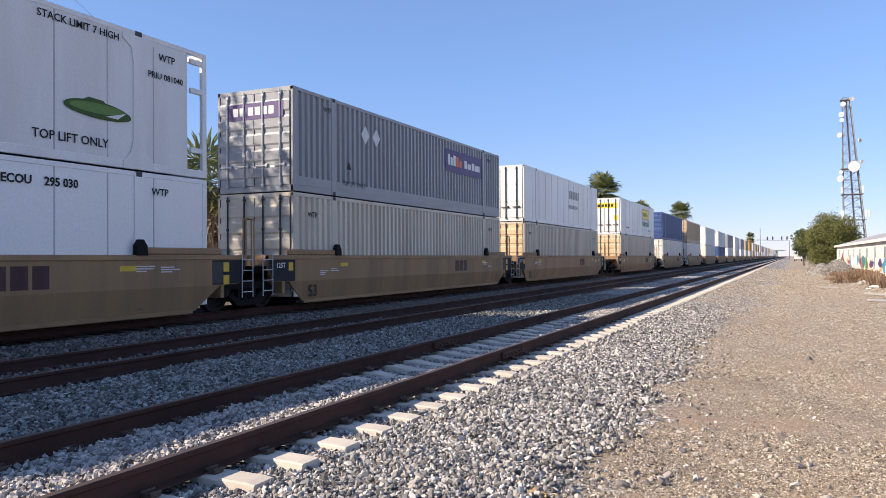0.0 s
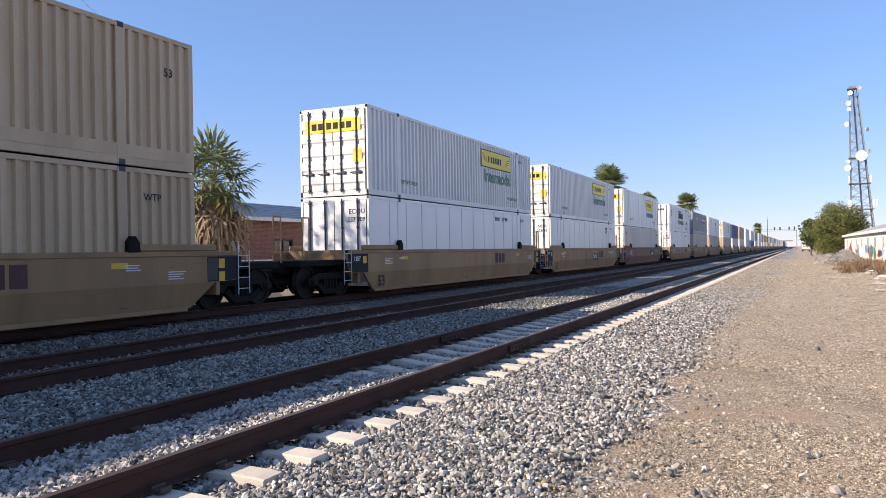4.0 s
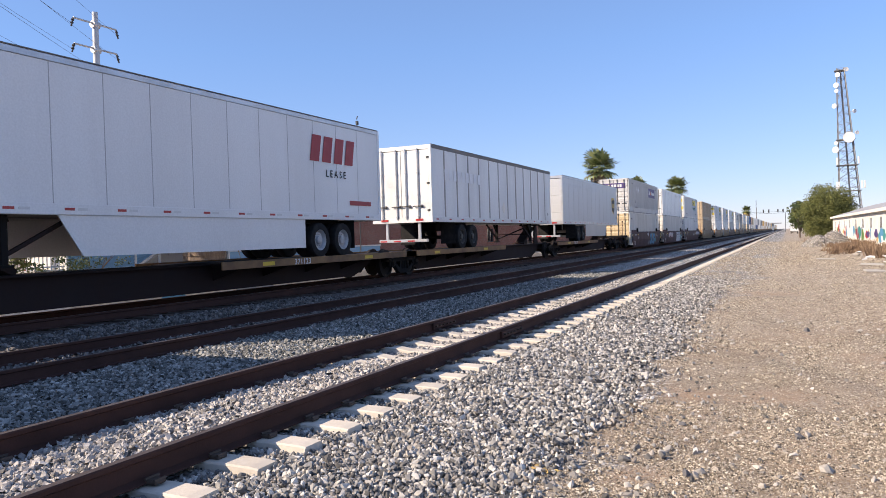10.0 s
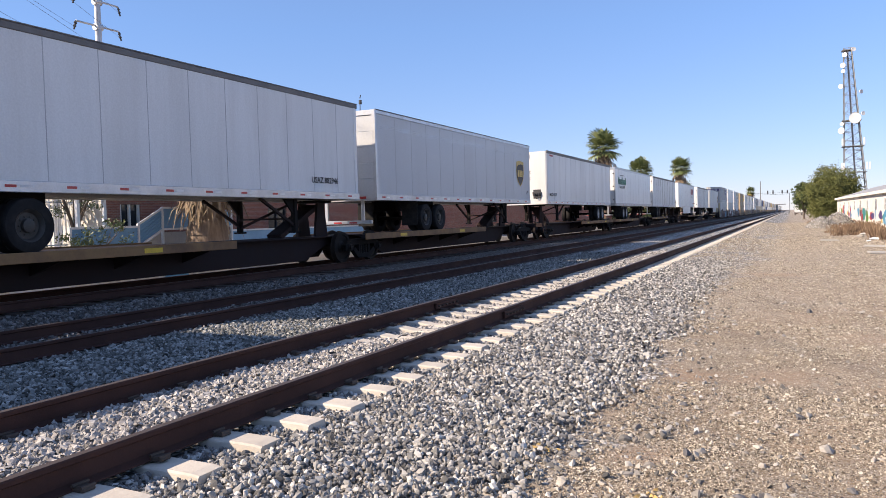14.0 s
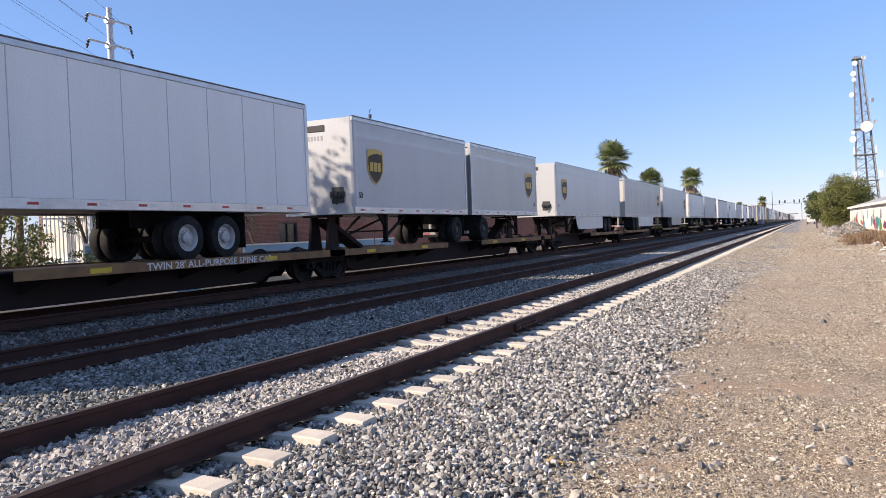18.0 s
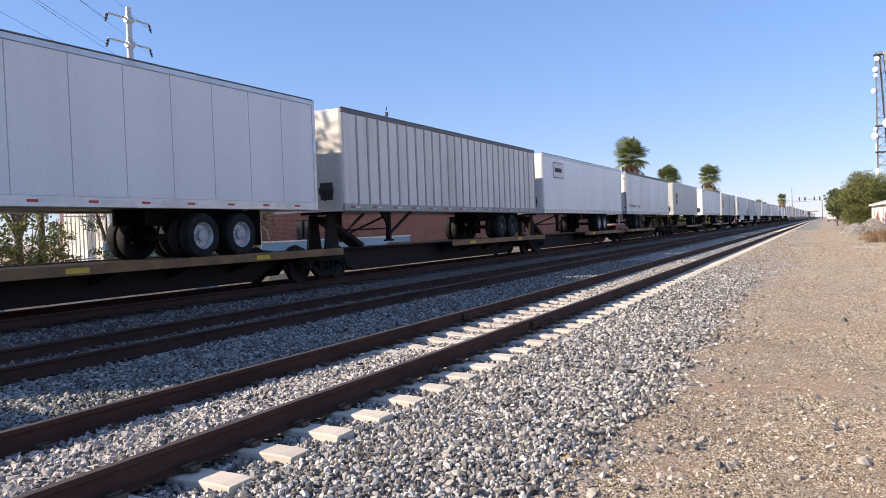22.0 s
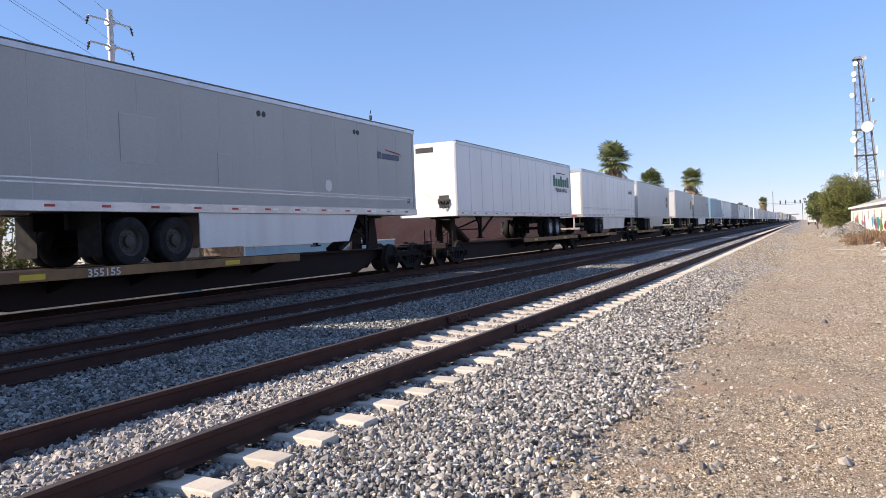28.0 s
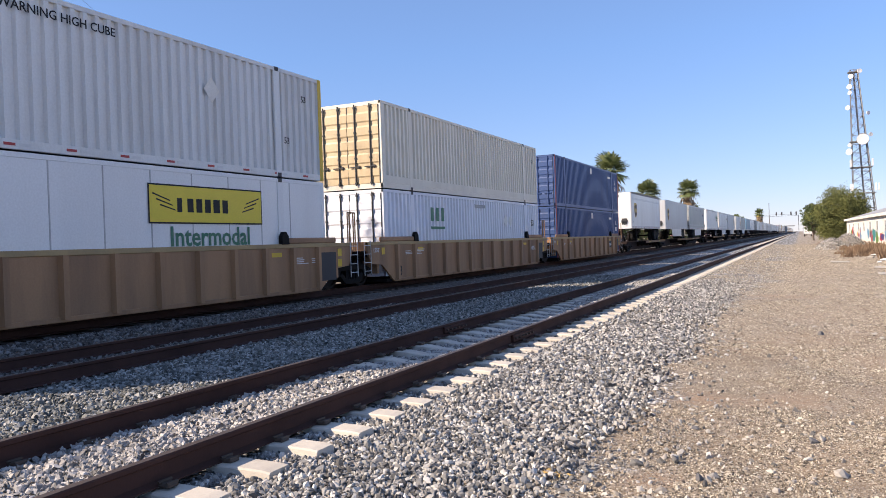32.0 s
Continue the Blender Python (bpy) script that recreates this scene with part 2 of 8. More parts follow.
M["brick"] = surface("red_brick", (0.27, 0.105, 0.075), 0.85, 0, (0.17, 0.07, 0.055), 0.6, 3.0, 60, 0.3, vary=0.15)
M["mortar"] = surface("mortar", (0.30, 0.24, 0.21), 0.9, 0, None, 0.4, 4.0)
M["metal_roof"] = surface("blue_grey_metal_roof", (0.23, 0.32, 0.42), 0.45, 0.2, (0.16, 0.2, 0.25), 0.4, 1.0)
M["blue_panel"] = surface("blue_stair_panel", (0.16, 0.34, 0.52), 0.5, 0, (0.1, 0.2, 0.3), 0.4, 1.5)
M["white_wall"] = surface("whitewashed_wall", (0.74, 0.70, 0.63), 0.85, 0, (0.45, 0.40, 0.33), 0.6, 0.8, 30, 0.2)
M["roof_grey"] = surface("grey_roofing", (0.33, 0.33, 0.34), 0.8, 0, (0.22, 0.22, 0.22), 0.5, 0.8)
M["concrete"] = surface("concrete", (0.42, 0.40, 0.37), 0.85, 0, (0.26, 0.24, 0.22), 0.5, 1.0, 30, 0.2)
M["glass"] = surface("dark_window_glass", (0.02, 0.024, 0.03), 0.08, 0, None, 0.2, 1.0, 20, 0)
M["galv"] = surface("galvanised_steel", (0.50, 0.51, 0.52), 0.5, 0.4, (0.32, 0.32, 0.32), 0.5, 1.0)
M["tower"] = surface("weathered_tower_steel", (0.20, 0.205, 0.21), 0.55, 0.2, (0.2, 0.2, 0.2), 0.5, 1.0)
M["pole_wood"] = surface("weathered_pole_timber", (0.11, 0.08, 0.06), 0.9, 0, (0.06, 0.045, 0.04), 0.6, 2.0, 30, 0.4, streaks=1)
M["bark"] = surface("bark", (0.16, 0.12, 0.09), 0.9, 0, (0.08, 0.06, 0.05), 0.7, 4.0, 30, 0.6, streaks=1, dist=0.03)
M["palm_bark"] = surface("shaggy_palm_bark", (0.24, 0.175, 0.125), 0.95, 0, (0.08, 0.058, 0.042), 0.95, 6.0, 40, 0.8, streaks=1, dist=0.05)
M["frond"] = island_mat("palm_frond", [(0.085, 0.115, 0.04), (0.15, 0.18, 0.065), (0.23, 0.25, 0.10)], 0.6, 0.1)
M["dead_frond"] = island_mat("dry_frond", [(0.22, 0.15, 0.09), (0.30, 0.22, 0.13), (0.15, 0.10, 0.07)], 0.8, 0.2)
M["yellow_frond"] = island_mat("yellow_frond", [(0.36, 0.29, 0.07), (0.26, 0.23, 0.07)], 0.6, 0.1)
M["leaf"] = island_mat("tree_leaf", [(0.045, 0.075, 0.02), (0.075, 0.105, 0.03), (0.11, 0.13, 0.045)], 0.55, 0.1)
M["leaf_grey"] = island_mat("grey_green_leaf", [(0.09, 0.115, 0.05), (0.14, 0.165, 0.08), (0.20, 0.22, 0.12)], 0.55, 0.1)
M["leaf_olive"] = island_mat("olive_hedge_leaf", [(0.085, 0.10, 0.026), (0.135, 0.145, 0.04), (0.19, 0.19, 0.055)], 0.85, 0.1)
M["dry_weed"] = island_mat("dry_weed", [(0.09, 0.056, 0.036), (0.15, 0.095, 0.06), (0.25, 0.175, 0.11)], 0.9, 0.1)
M["stone"] = island_mat("ballast_stone", [(0.08, 0.077, 0.074), (0.14, 0.135, 0.13), (0.21, 0.202, 0.193), (0.30, 0.288, 0.272), (0.43, 0.41, 0.38), (0.64, 0.615, 0.575), (0.25, 0.212, 0.175)], 0.95, 0.15, 150)
M["pale_stone"] = island_mat("dusty_pale_ballast_stone", [(0.16, 0.152, 0.146), (0.28, 0.265, 0.25), (0.41, 0.385, 0.36), (0.58, 0.545, 0.51), (0.36, 0.32, 0.29)], 0.95, 0.15, 150)
M["mid_stone"] = island_mat("weathered_ballast_stone", [(0.075, 0.076, 0.07), (0.14, 0.14, 0.13), (0.23, 0.228, 0.212), (0.32, 0.315, 0.295), (0.50, 0.485, 0.455)], 0.95, 0.15, 150)
M["grimy_stone"] = island_mat("grimy_ballast_stone", [(0.06, 0.055, 0.052), (0.13, 0.118, 0.11), (0.21, 0.195, 0.185), (0.30, 0.285, 0.27)], 0.9, 0.5, 60)
M["pebble"] = island_mat("pebble", [(0.06, 0.05, 0.04), (0.13, 0.105, 0.08), (0.22, 0.178, 0.132), (0.31, 0.258, 0.195), (0.43, 0.37, 0.285), (0.64, 0.575, 0.47), (0.19, 0.15, 0.11)], 0.95, 0.2, 150)
M["cobble"] = island_mat("loose_cobble", [(0.10, 0.095, 0.09), (0.19, 0.175, 0.155), (0.30, 0.27, 0.235), (0.42, 0.385, 0.34), (0.58, 0.54, 0.48), (0.24, 0.20, 0.16)], 0.95, 0.2, 150)
M["grime_post"] = surface("weathered_post", (0.43, 0.41, 0.38), 0.7, 0, (0.24, 0.20, 0.16), 0.6, 1.5, 30, 0.05, streaks=1)
M["seam"] = surface("grimy_panel_joint", (0.50, 0.50, 0.495), 0.7, 0, (0.26, 0.25, 0.24), 0.6, 1.5, 30, 0.05)


PATCHES = ((-1.08, 8.55, 0.55), (-0.21, 8.78, 0.5), (-0.63, 22.4, 1.3), (-1.06, 5.62, 0.3), (1.2, 11.5, 0.7))      # bare reddish soil on the path


def ground_mat():
    """Crushed-stone ballast beside the tracks that gives way to trodden sandy dirt with small gravel."""
    m, n, l, p = node_mat("ground")
    tc = n.new("ShaderNodeTexCoord")
    sep = n.new("ShaderNodeSeparateXYZ")
    l.new(tc.outputs["Object"], sep.inputs[0])

    def noise_node(scale, detail=5, rough=0.6):
        t = n.new("ShaderNodeTexNoise")
        t.inputs["Scale"].default_value, t.inputs["Detail"].default_value = scale, detail
        t.inputs["Roughness"].default_value = rough
        l.new(tc.outputs["Object"], t.inputs["Vector"])
        return t.outputs["Fac"]

    def remap(src, a, b, c=0.0, d=1.0):
        t = n.new("ShaderNodeMapRange")
        for k, v in (("From Min", a), ("From Max", b), ("To Min", c), ("To Max", d)):
            t.inputs[k].default_value = v
        l.new(src, t.inputs["Value"])
        return t.outputs[0]

    def math_node(op, a, b):
        t = n.new("ShaderNodeMath")
        t.operation = op
        for i, v in enumerate((a, b)):
            if isinstance(v, (int, float)):
                t.inputs[i].default_value = v
            else:
                l.new(v, t.inputs[i])
        return t.outputs[0]

    def mix_node(fac, a, b):
        t = n.new("ShaderNodeMix")
        t.data_type = "RGBA"
        l.new(fac, t.inputs["Factor"])
        for k, v in (("A", a), ("B", b)):
            if isinstance(v, tuple):
                t.inputs[k].default_value = (*v, 1)
            else:
                l.new(v, t.inputs[k])
        return t.outputs["Result"]

    def cells(scale):
        t = n.new("ShaderNodeTexVoronoi")
        t.inputs["Scale"].default_value = scale
        l.new(tc.outputs["Object"], t.inputs["Vector"])
        return t

    def red(src):
        t = n.new("ShaderNodeSeparateColor")
        l.new(src, t.inputs[0])
        return t.outputs[0]

    # crushed stone
    st = cells(19.0)
    ramp = n.new("ShaderNodeValToRGB")
    for e, (pos, c) in zip([ramp.color_ramp.elements[0], ramp.color_ramp.elements[1]] + [ramp.color_ramp.elements.new(0.5)],
                           [(0.0, (0.12, 0.115, 0.107)), (1.0, (0.66, 0.62, 0.565)), (0.5, (0.36, 0.34, 0.31))]):
        e.position, e.color = pos, (*c, 1)
    l.new(red(st.outputs["Color"]), ramp.inputs[0])
    # towards the cell edges the colour darkens: shade between stones, painted in
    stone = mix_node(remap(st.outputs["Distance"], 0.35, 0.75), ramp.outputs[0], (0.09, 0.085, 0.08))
    # dirt with gravel
    pb = cells(42.0)
    pb2 = cells(95.0)
    soil = mix_node(remap(noise_node(0.55, 6), 0.42, 0.62), (0.225, 0.170, 0.112), (0.34, 0.218, 0.130))
    soil = mix_node(remap(noise_node(6.0, 6), 0.35, 0.75), soil, (0.125, 0.09, 0.06))
    soil = mix_node(remap(noise_node(28.0, 6, 0.7), 0.40, 0.62), soil, (0.34, 0.275, 0.205))
    worn = None
    for px, py, pr in PATCHES:
        dist = n.new("ShaderNodeVectorMath")
        dist.operation = "DISTANCE"
        l.new(tc.outputs["Object"], dist.inputs[0])
        dist.inputs[1].default_value = (px, py, -0.385)
        ragged = math_node("ADD", dist.outputs["Value"], remap(noise_node(3.5, 5), 0.2, 0.8, -pr * 0.7, pr * 0.7))
        spot = remap(ragged, pr * 1.1, pr * 0.2, 0.0, 0.6)
        soil = mix_node(spot, soil, (0.37, 0.25, 0.165))
        worn = spot if worn is None else math_node("MAXIMUM", worn, spot)
    grav = n.new("ShaderNodeValToRGB")
    for e, (pos, c) in zip([grav.color_ramp.elements[0], grav.color_ramp.elements[1]],
                           [(0.0, (0.12, 0.095, 0.075)), (1.0, (0.62, 0.55, 0.455))]):
        e.position, e.color = pos, (*c, 1)
    l.new(red(pb.outputs["Color"]), grav.inputs[0])
    many = math_node("MAXIMUM", remap(noise_node(0.9, 5), 0.36, 0.60, 0.3, 1.0), remap(sep.outputs[1], 13, 22, 0.0, 0.9))
    pick = math_node("MULTIPLY", remap(pb.outputs["Distance"], 0.50, 0.32), many)
    dirt = mix_node(pick, soil, grav.outputs[0])
    pale = n.new("ShaderNodeValToRGB")
    for e, (pos, c) in zip([pale.color_ramp.elements[0], pale.color_ramp.elements[1]], [(0.0, (0.13, 0.105, 0.085)), (1.0, (0.66, 0.60, 0.51))]):
        e.position, e.color = pos, (*c, 1)
    l.new(red(pb2.outputs["Color"]), pale.inputs[0])
    coarse = cells(21.0)
    big = n.new("ShaderNodeValToRGB")
    for e, (pos, c) in zip([big.color_ramp.elements[0], big.color_ramp.elements[1]], [(0.0, (0.16, 0.14, 0.12)), (1.0, (0.66, 0.61, 0.54))]):
        e.position, e.color = pos, (*c, 1)
    l.new(red(coarse.outputs["Color"]), big.inputs[0])
    dirt = mix_node(math_node("MULTIPLY", remap(coarse.outputs["Distance"], 0.55, 0.35), remap(sep.outputs[1], 9, 24, 0.0, 0.85)), dirt, big.outputs[0])
    pick2 = math_node("MULTIPLY", remap(pb2.outputs["Distance"], 0.45, 0.30), math_node("MULTIPLY", many, 1.0))
    dirt = mix_node(math_node("MULTIPLY", worn, 0.7), mix_node(pick2, dirt, pale.outputs[0]), soil)
    # where which: ballast up to a ragged line, and patches of spread stone beyond
    edge = math_node("ADD", sep.outputs[0], remap(noise_node(0.8, 6), 0.2, 0.8, -0.9, 0.9))
    far = remap(sep.outputs[1], 16, 40, 0, 1.0)
    edge = math_node("SUBTRACT", edge, far)
    isdirt = remap(edge, -1.95, -1.35)
    leftdirt = remap(sep.outputs[0], -17.5, -19.0)
    isdirt = math_node("MAXIMUM", isdirt, leftdirt)
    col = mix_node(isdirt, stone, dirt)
    # oily grime along the two used tracks
    off = math_node("ADD", sep.outputs[0], remap(noise_node(1.3, 5), 0.25, 0.75, -0.45, 0.45))
    grime = math_node("MULTIPLY", remap(off, -7.75, -8.35), remap(off, -15.9, -15.2))
    col = mix_node(math_node("MULTIPLY", grime, remap(noise_node(3.0, 5), 0.25, 0.6, 0.55, 0.9)), col, (0.105, 0.09, 0.08))
    l.new(col, p.inputs["Base Color"])
    p.inputs["Roughness"].default_value = 0.95
    p.inputs["Specular IOR Level"].default_value = 0.2
    hs = remap(st.outputs["Distance"], 0.0, 0.7, 1.0, 0.0)
    hd = math_node("MULTIPLY", remap(pb.outputs["Distance"], 0.0, 0.5, 0.4, 0.0), many)
    hmix = n.new("ShaderNodeMix")
    l.new(isdirt, hmix.inputs["Factor"])
    l.new(hs, hmix.inputs["A"])
    l.new(hd, hmix.inputs["B"])
    tot = math_node("ADD", hmix.outputs["Result"], math_node("MULTIPLY", noise_node(70, 4), 0.35))
    b = n.new("ShaderNodeBump")
    b.inputs["Strength"].default_value, b.inputs["Distance"].default_value = 0.9, 0.032
    l.new(tot, b.inputs["Height"])
    l.new(b.outputs[0], p.inputs["Normal"])
    return m


M["ground"] = ground_mat()


# ---- mesh building ----
class Geo:
    """Collects vertices and faces for one mesh."""

    def __init__(self):
        self.v, self.f = [], []

    def add(self, verts, faces):
        o = len(self.v)
        self.v += [tuple(p) for p in verts]
        self.f += [tuple(i + o for i in q) for q in faces]
        return self

    def box(self, x0, x1, y0, y1, z0, z1, c=0.0):
        if c <= 0:
            vs = [(x, y, z) for x in (x0, x1) for y in (y0, y1) for z in (z0, z1)]
            return self.add(vs, [(0, 1, 3, 2), (4, 6, 7, 5), (0, 4, 5, 1), (2, 3, 7, 6), (0, 2, 6, 4), (1, 5, 7, 3)])
        vs, at = [], {}
        for i, (x, sx) in enumerate(((x0, 1), (x1, -1))):
            for j, (y, sy) in enumerate(((y0, 1), (y1, -1))):
                for k, (z, sz) in enumerate(((z0, 1), (z1, -1))):
                    at[i, j, k] = len(vs)
                    vs += [(x, y + sy * c, z + sz * c), (x + sx * c, y, z + sz * c), (x + sx * c, y + sy * c, z)]
        fs = []
        for i in (0, 1):
            fs.append([at[i, a, b] for a, b in ((0, 0), (0, 1), (1, 1), (1, 0))][::1 if i == 0 else -1])
            fs.append([at[a, i, b] + 1 for a, b in ((0, 0), (1, 0), (1, 1), (0, 1))][::1 if i == 0 else -1])
            fs.append([at[a, b, i] + 2 for a, b in ((0, 0), (0, 1), (1, 1), (1, 0))][::1 if i == 0 else -1])
        for i in (0, 1):
            for j in (0, 1):
                q = [at[i, j, 0], at[i, j, 0] + 1, at[i, j, 1] + 1, at[i, j, 1]]
                fs.append(q if i == j else q[::-1])
                q = [at[i, 0, j], at[i, 1, j], at[i, 1, j] + 2, at[i, 0, j] + 2]
                fs.append(q if i == j else q[::-1])
                q = [at[0, i, j] + 1, at[0, i, j] + 2, at[1, i, j] + 2, at[1, i, j] + 1]
                fs.append(q if i == j else q[::-1])
                for k in (0, 1):
                    t = (at[i, j, k], at[i, j, k] + 1, at[i, j, k] + 2)
                    fs.append(t if (i + j + k) % 2 == 0 else t[::-1])
        return self.add(vs, fs)

    def prism(self, poly, x0, x1, axis="x"):
        """A polygon of (a, b) pushed along an axis: x gives (y, z), y gives (x, z), z gives (x, y)."""
        put = {"x": lambda a, b, c: (c, a, b), "y": lambda a, b, c: (a, c, b), "z": lambda a, b, c: (a, b, c)}[axis]
        n = len(poly)
        vs = [put(a, b, x0) for a, b in poly] + [put(a, b, x1) for a, b in poly]
        return self.add(vs, [tuple(range(n))[::-1], tuple(range(n, 2 * n))] + [(i, (i + 1) % n, n + (i + 1) % n, n + i) for i in range(n)])

    def rod(self, p, q, r, n=8, r2=None, cap=True):
        p, q = Vector(p), Vector(q)
        d = (q - p).normalized()
        s = d.orthogonal().normalized()
        t = d.cross(s)
        r2 = r if r2 is None else r2
        vs = [p + (s * math.cos(a) + t * math.sin(a)) * r for a in [2 * math.pi * i / n for i in range(n)]]
        vs += [q + (s * math.cos(a) + t * math.sin(a)) * r2 for a in [2 * math.pi * i / n for i in range(n)]]
        fs = [(i, (i + 1) % n, n + (i + 1) % n, n + i) for i in range(n)]
        if cap:
            fs += [tuple(range(n))[::-1], tuple(range(n, 2 * n))]
        return self.add(vs, fs)

    def tube(self, pts, r, n=6):
        """One bent round bar through the points."""
        o = len(self.v)
        for i, p in enumerate(pts):
            d = (pts[min(i + 1, len(pts) - 1)] - pts[max(i - 1, 0)]).normalized()
            s = d.cross(Vector((0, 0, 1))).normalized()
            t = s.cross(d)
            self.v += [tuple(p + (s * math.cos(2 * math.pi * k / n) + t * math.sin(2 * math.pi * k / n)) * r) for k in range(n)]
        self.f += [(o + i * n + k, o + i * n + (k + 1) % n, o + (i + 1) * n + (k + 1) % n, o + (i + 1) * n + k) for i in range(len(pts) - 1) for k in range(n)]
        return self

    def beam(self, p, q, w, h):
        """A square bar from p to q."""
        p, q = Vector(p), Vector(q)
        d = (q - p).normalized()
        s = d.cross(Vector((0, 0, 1)))
        s = (s if s.length > 0.01 else Vector((1, 0, 0))).normalized()
        t = s.cross(d)
        vs = [e + s * a * w / 2 + t * b * h / 2 for e in (p, q) for a, b in ((-1, -1), (1, -1), (1, 1), (-1, 1))]
        return self.add(vs, [(3, 2, 1, 0), (4, 5, 6, 7)] + [(i, (i + 1) % 4, 4 + (i + 1) % 4, 4 + i) for i in range(4)])

    def lathe(self, prof, n=24, axis="x"):
        """Turns a profile of (along, radius) round an axis."""
        vs = []
        for a, r in prof:
            for i in range(n):
                c, s = math.cos(2 * math.pi * i / n) * r, math.sin(2 * math.pi * i / n) * r
                vs.append((a, c, s) if axis == "x" else (c, s, a))
        fs = [(k * n + i, k * n + (i + 1) % n, (k + 1) * n + (i + 1) % n, (k + 1) * n + i) for k in range(len(prof) - 1) for i in range(n)]
        return self.add(vs, fs)

    def mesh(self, name, smooth=False):
        me = bpy.data.meshes.new(name)
        me.from_pydata(self.v, [], self.f)
        if smooth:
            me.shade_smooth()
            me.set_sharp_from_angle(angle=radians(35))
        me.update()
        return me


CACHE = {}


def cached(key, make, smooth=False):
    if key not in CACHE:
        CACHE[key] = make().mesh(str(key[0] if isinstance(key, tuple) else key), smooth)
    return CACHE[key]


def part(name, geo, material, parent=None, label="", at=None, smooth=False):
    """Links a mesh as one object under a thing or a part."""
    me = geo if isinstance(geo, bpy.types.Mesh) else geo.mesh(name, smooth)
    if not me.materials:
        me.materials.append(None)
    ob = new(name, me)
    ob.material_slots[0].link = "OBJECT"
    ob.material_slots[0].material = M[material] if isinstance(material, str) else material
    if parent is not None:
        ob.parent = parent
    if at is not None:
        ob.matrix_basis = at if isinstance(at, Matrix) else Matrix.Translation(at)
    if label:
        tagged(ob, label)
    return ob


def thing(name, label, category, group="", at=None):
    ob = new(name)
    ob.empty_display_size = 0.3
    if at is not None:
        ob.matrix_basis = at if isinstance(at, Matrix) else Matrix.Translation(at)
    return tagged(ob, label, category, group)


def words(body, size, bold=0.0):
    """Flat lettering as a mesh, its lower left corner at the origin, in the xy plane."""
    key = ("words", body, size, bold)
    if key not in CACHE:
        cu = bpy.data.curves.new("lettering", "FONT")
        cu.body, cu.size, cu.extrude, cu.resolution_u, cu.offset = body, size, 0.001, 2, bold * size
        ob = new("lettering", cu)
        dg = bpy.context.evaluated_depsgraph_get()
        me = bpy.data.meshes.new_from_object(ob.evaluated_get(dg))
        bpy.data.objects.remove(ob)
        bpy.data.curves.remove(cu)
        me.materials.clear()
        CACHE[key] = me
    return CACHE[key]


SIDE = Matrix(((0, 0, 1, 0), (1, 0, 0, 0), (0, 1, 0, 0), (0, 0, 0, 1)))
REAR = Matrix(((1, 0, 0, 0), (0, 0, -1, 0), (0, 1, 0, 0), (0, 0, 0, 1)))


def side_words(parent, body, size, x, y, z, ink="ink", name="lettering", wide=1.0, bold=0.012):
    return part(name, words(body, size, bold), ink, parent, at=Matrix.Translation((x, y, z)) @ SIDE @ Matrix.Diagonal((wide, 1, 1, 1)))


def rear_words(parent, body, size, x, y, z, ink="ink", name="lettering"):
    return part(name, words(body, size, 0.015), ink, parent, at=Matrix.Translation((x, y, z)) @ REAR)


# ---- ground and tracks ----
R1, GAUGE = -3.966, 1.505
TRACKS = {"siding": (R1 - GAUGE / 2, 0.0), "middle": (-9.297, -0.03), "main": (-13.55, 0.10)}


def bed_height(x, y):
    """Height of the ground across the tracks: level bed, a low shoulder, then the flat dirt path."""
    bed = -0.235
    if -5.45 < x < -4.0:
        bed -= 0.045 * min(1, max(0, (y - 6.5) / 2.5)) - 0.07 * min(1, max(0, (y - 14) / 12))
    if x > -3.9:
        s = min(1, max(0, (x + 3.2) / 1.8))
        bed = -0.272 - 0.113 * s * s * (3 - 2 * s)
    if x < -15.5:
        s = min(1, max(0, (-15.5 - x) / 2.5))
        bed = -0.20 - 0.25 * s
    if -15.5 <= x < -11.5:
        bed = -0.14
    elif -11.5 <= x < -10.9:
        bed = -0.14 - 0.1 * (x + 11.5) / -0.6 * -1
    return bed


def ground_z(x, y):
    """Height of the uneven ground surface itself."""
    z = bed_height(x, y)
    if x > -1.9 and -2 < y < 60:
        z += 0.035 * noise.noise((x * 0.7, y * 0.5, 0)) + 0.014 * noise.noise((x * 2.6, y * 2.2, 4))
    elif -3.4 < x <= -1.9 and -2 < y < 60:
        z += 0.03 * noise.noise((x * 1.7, y * 1.5, 2))
    return z


def build_ground():
    xs = [-3000, -800, -300, -120, -60, -40, -30, -24, -20, -18, -16.6, -15.5, -14, -12.5, -11.5, -10.9, -9.3, -7.6, -6.4, -5.6, -5.46, -5.44, -5.2]
    xs += [-4.4 + 0.2 * i for i in range(36)] + [3.2, 4, 5, 6, 8, 11, 15, 20, 30, 50, 90, 200, 600, 3000]
    ys = [-400, -100, -40, -15, -6, -2] + [0.25 * i for i in range(0, 80)] + [20 + i for i in range(30)] + [50, 55, 60, 70, 80, 100, 130, 170, 230, 320, 500, 900, 1600, 3000, 4500]
    g = Geo()
    for x in xs:
        for y in ys:
            g.v.append((x, y, ground_z(x, y)))
    n = len(ys)
    g.f = [(i * n + j, (i + 1) * n + j, (i + 1) * n + j + 1, i * n + j + 1) for i in range(len(xs) - 1) for j in range(n - 1)]
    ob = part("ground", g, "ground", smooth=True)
    return tagged(ob, "grey ballast and tan gravelly dirt beside the tracks", "ground", kind="structure")


build_ground()


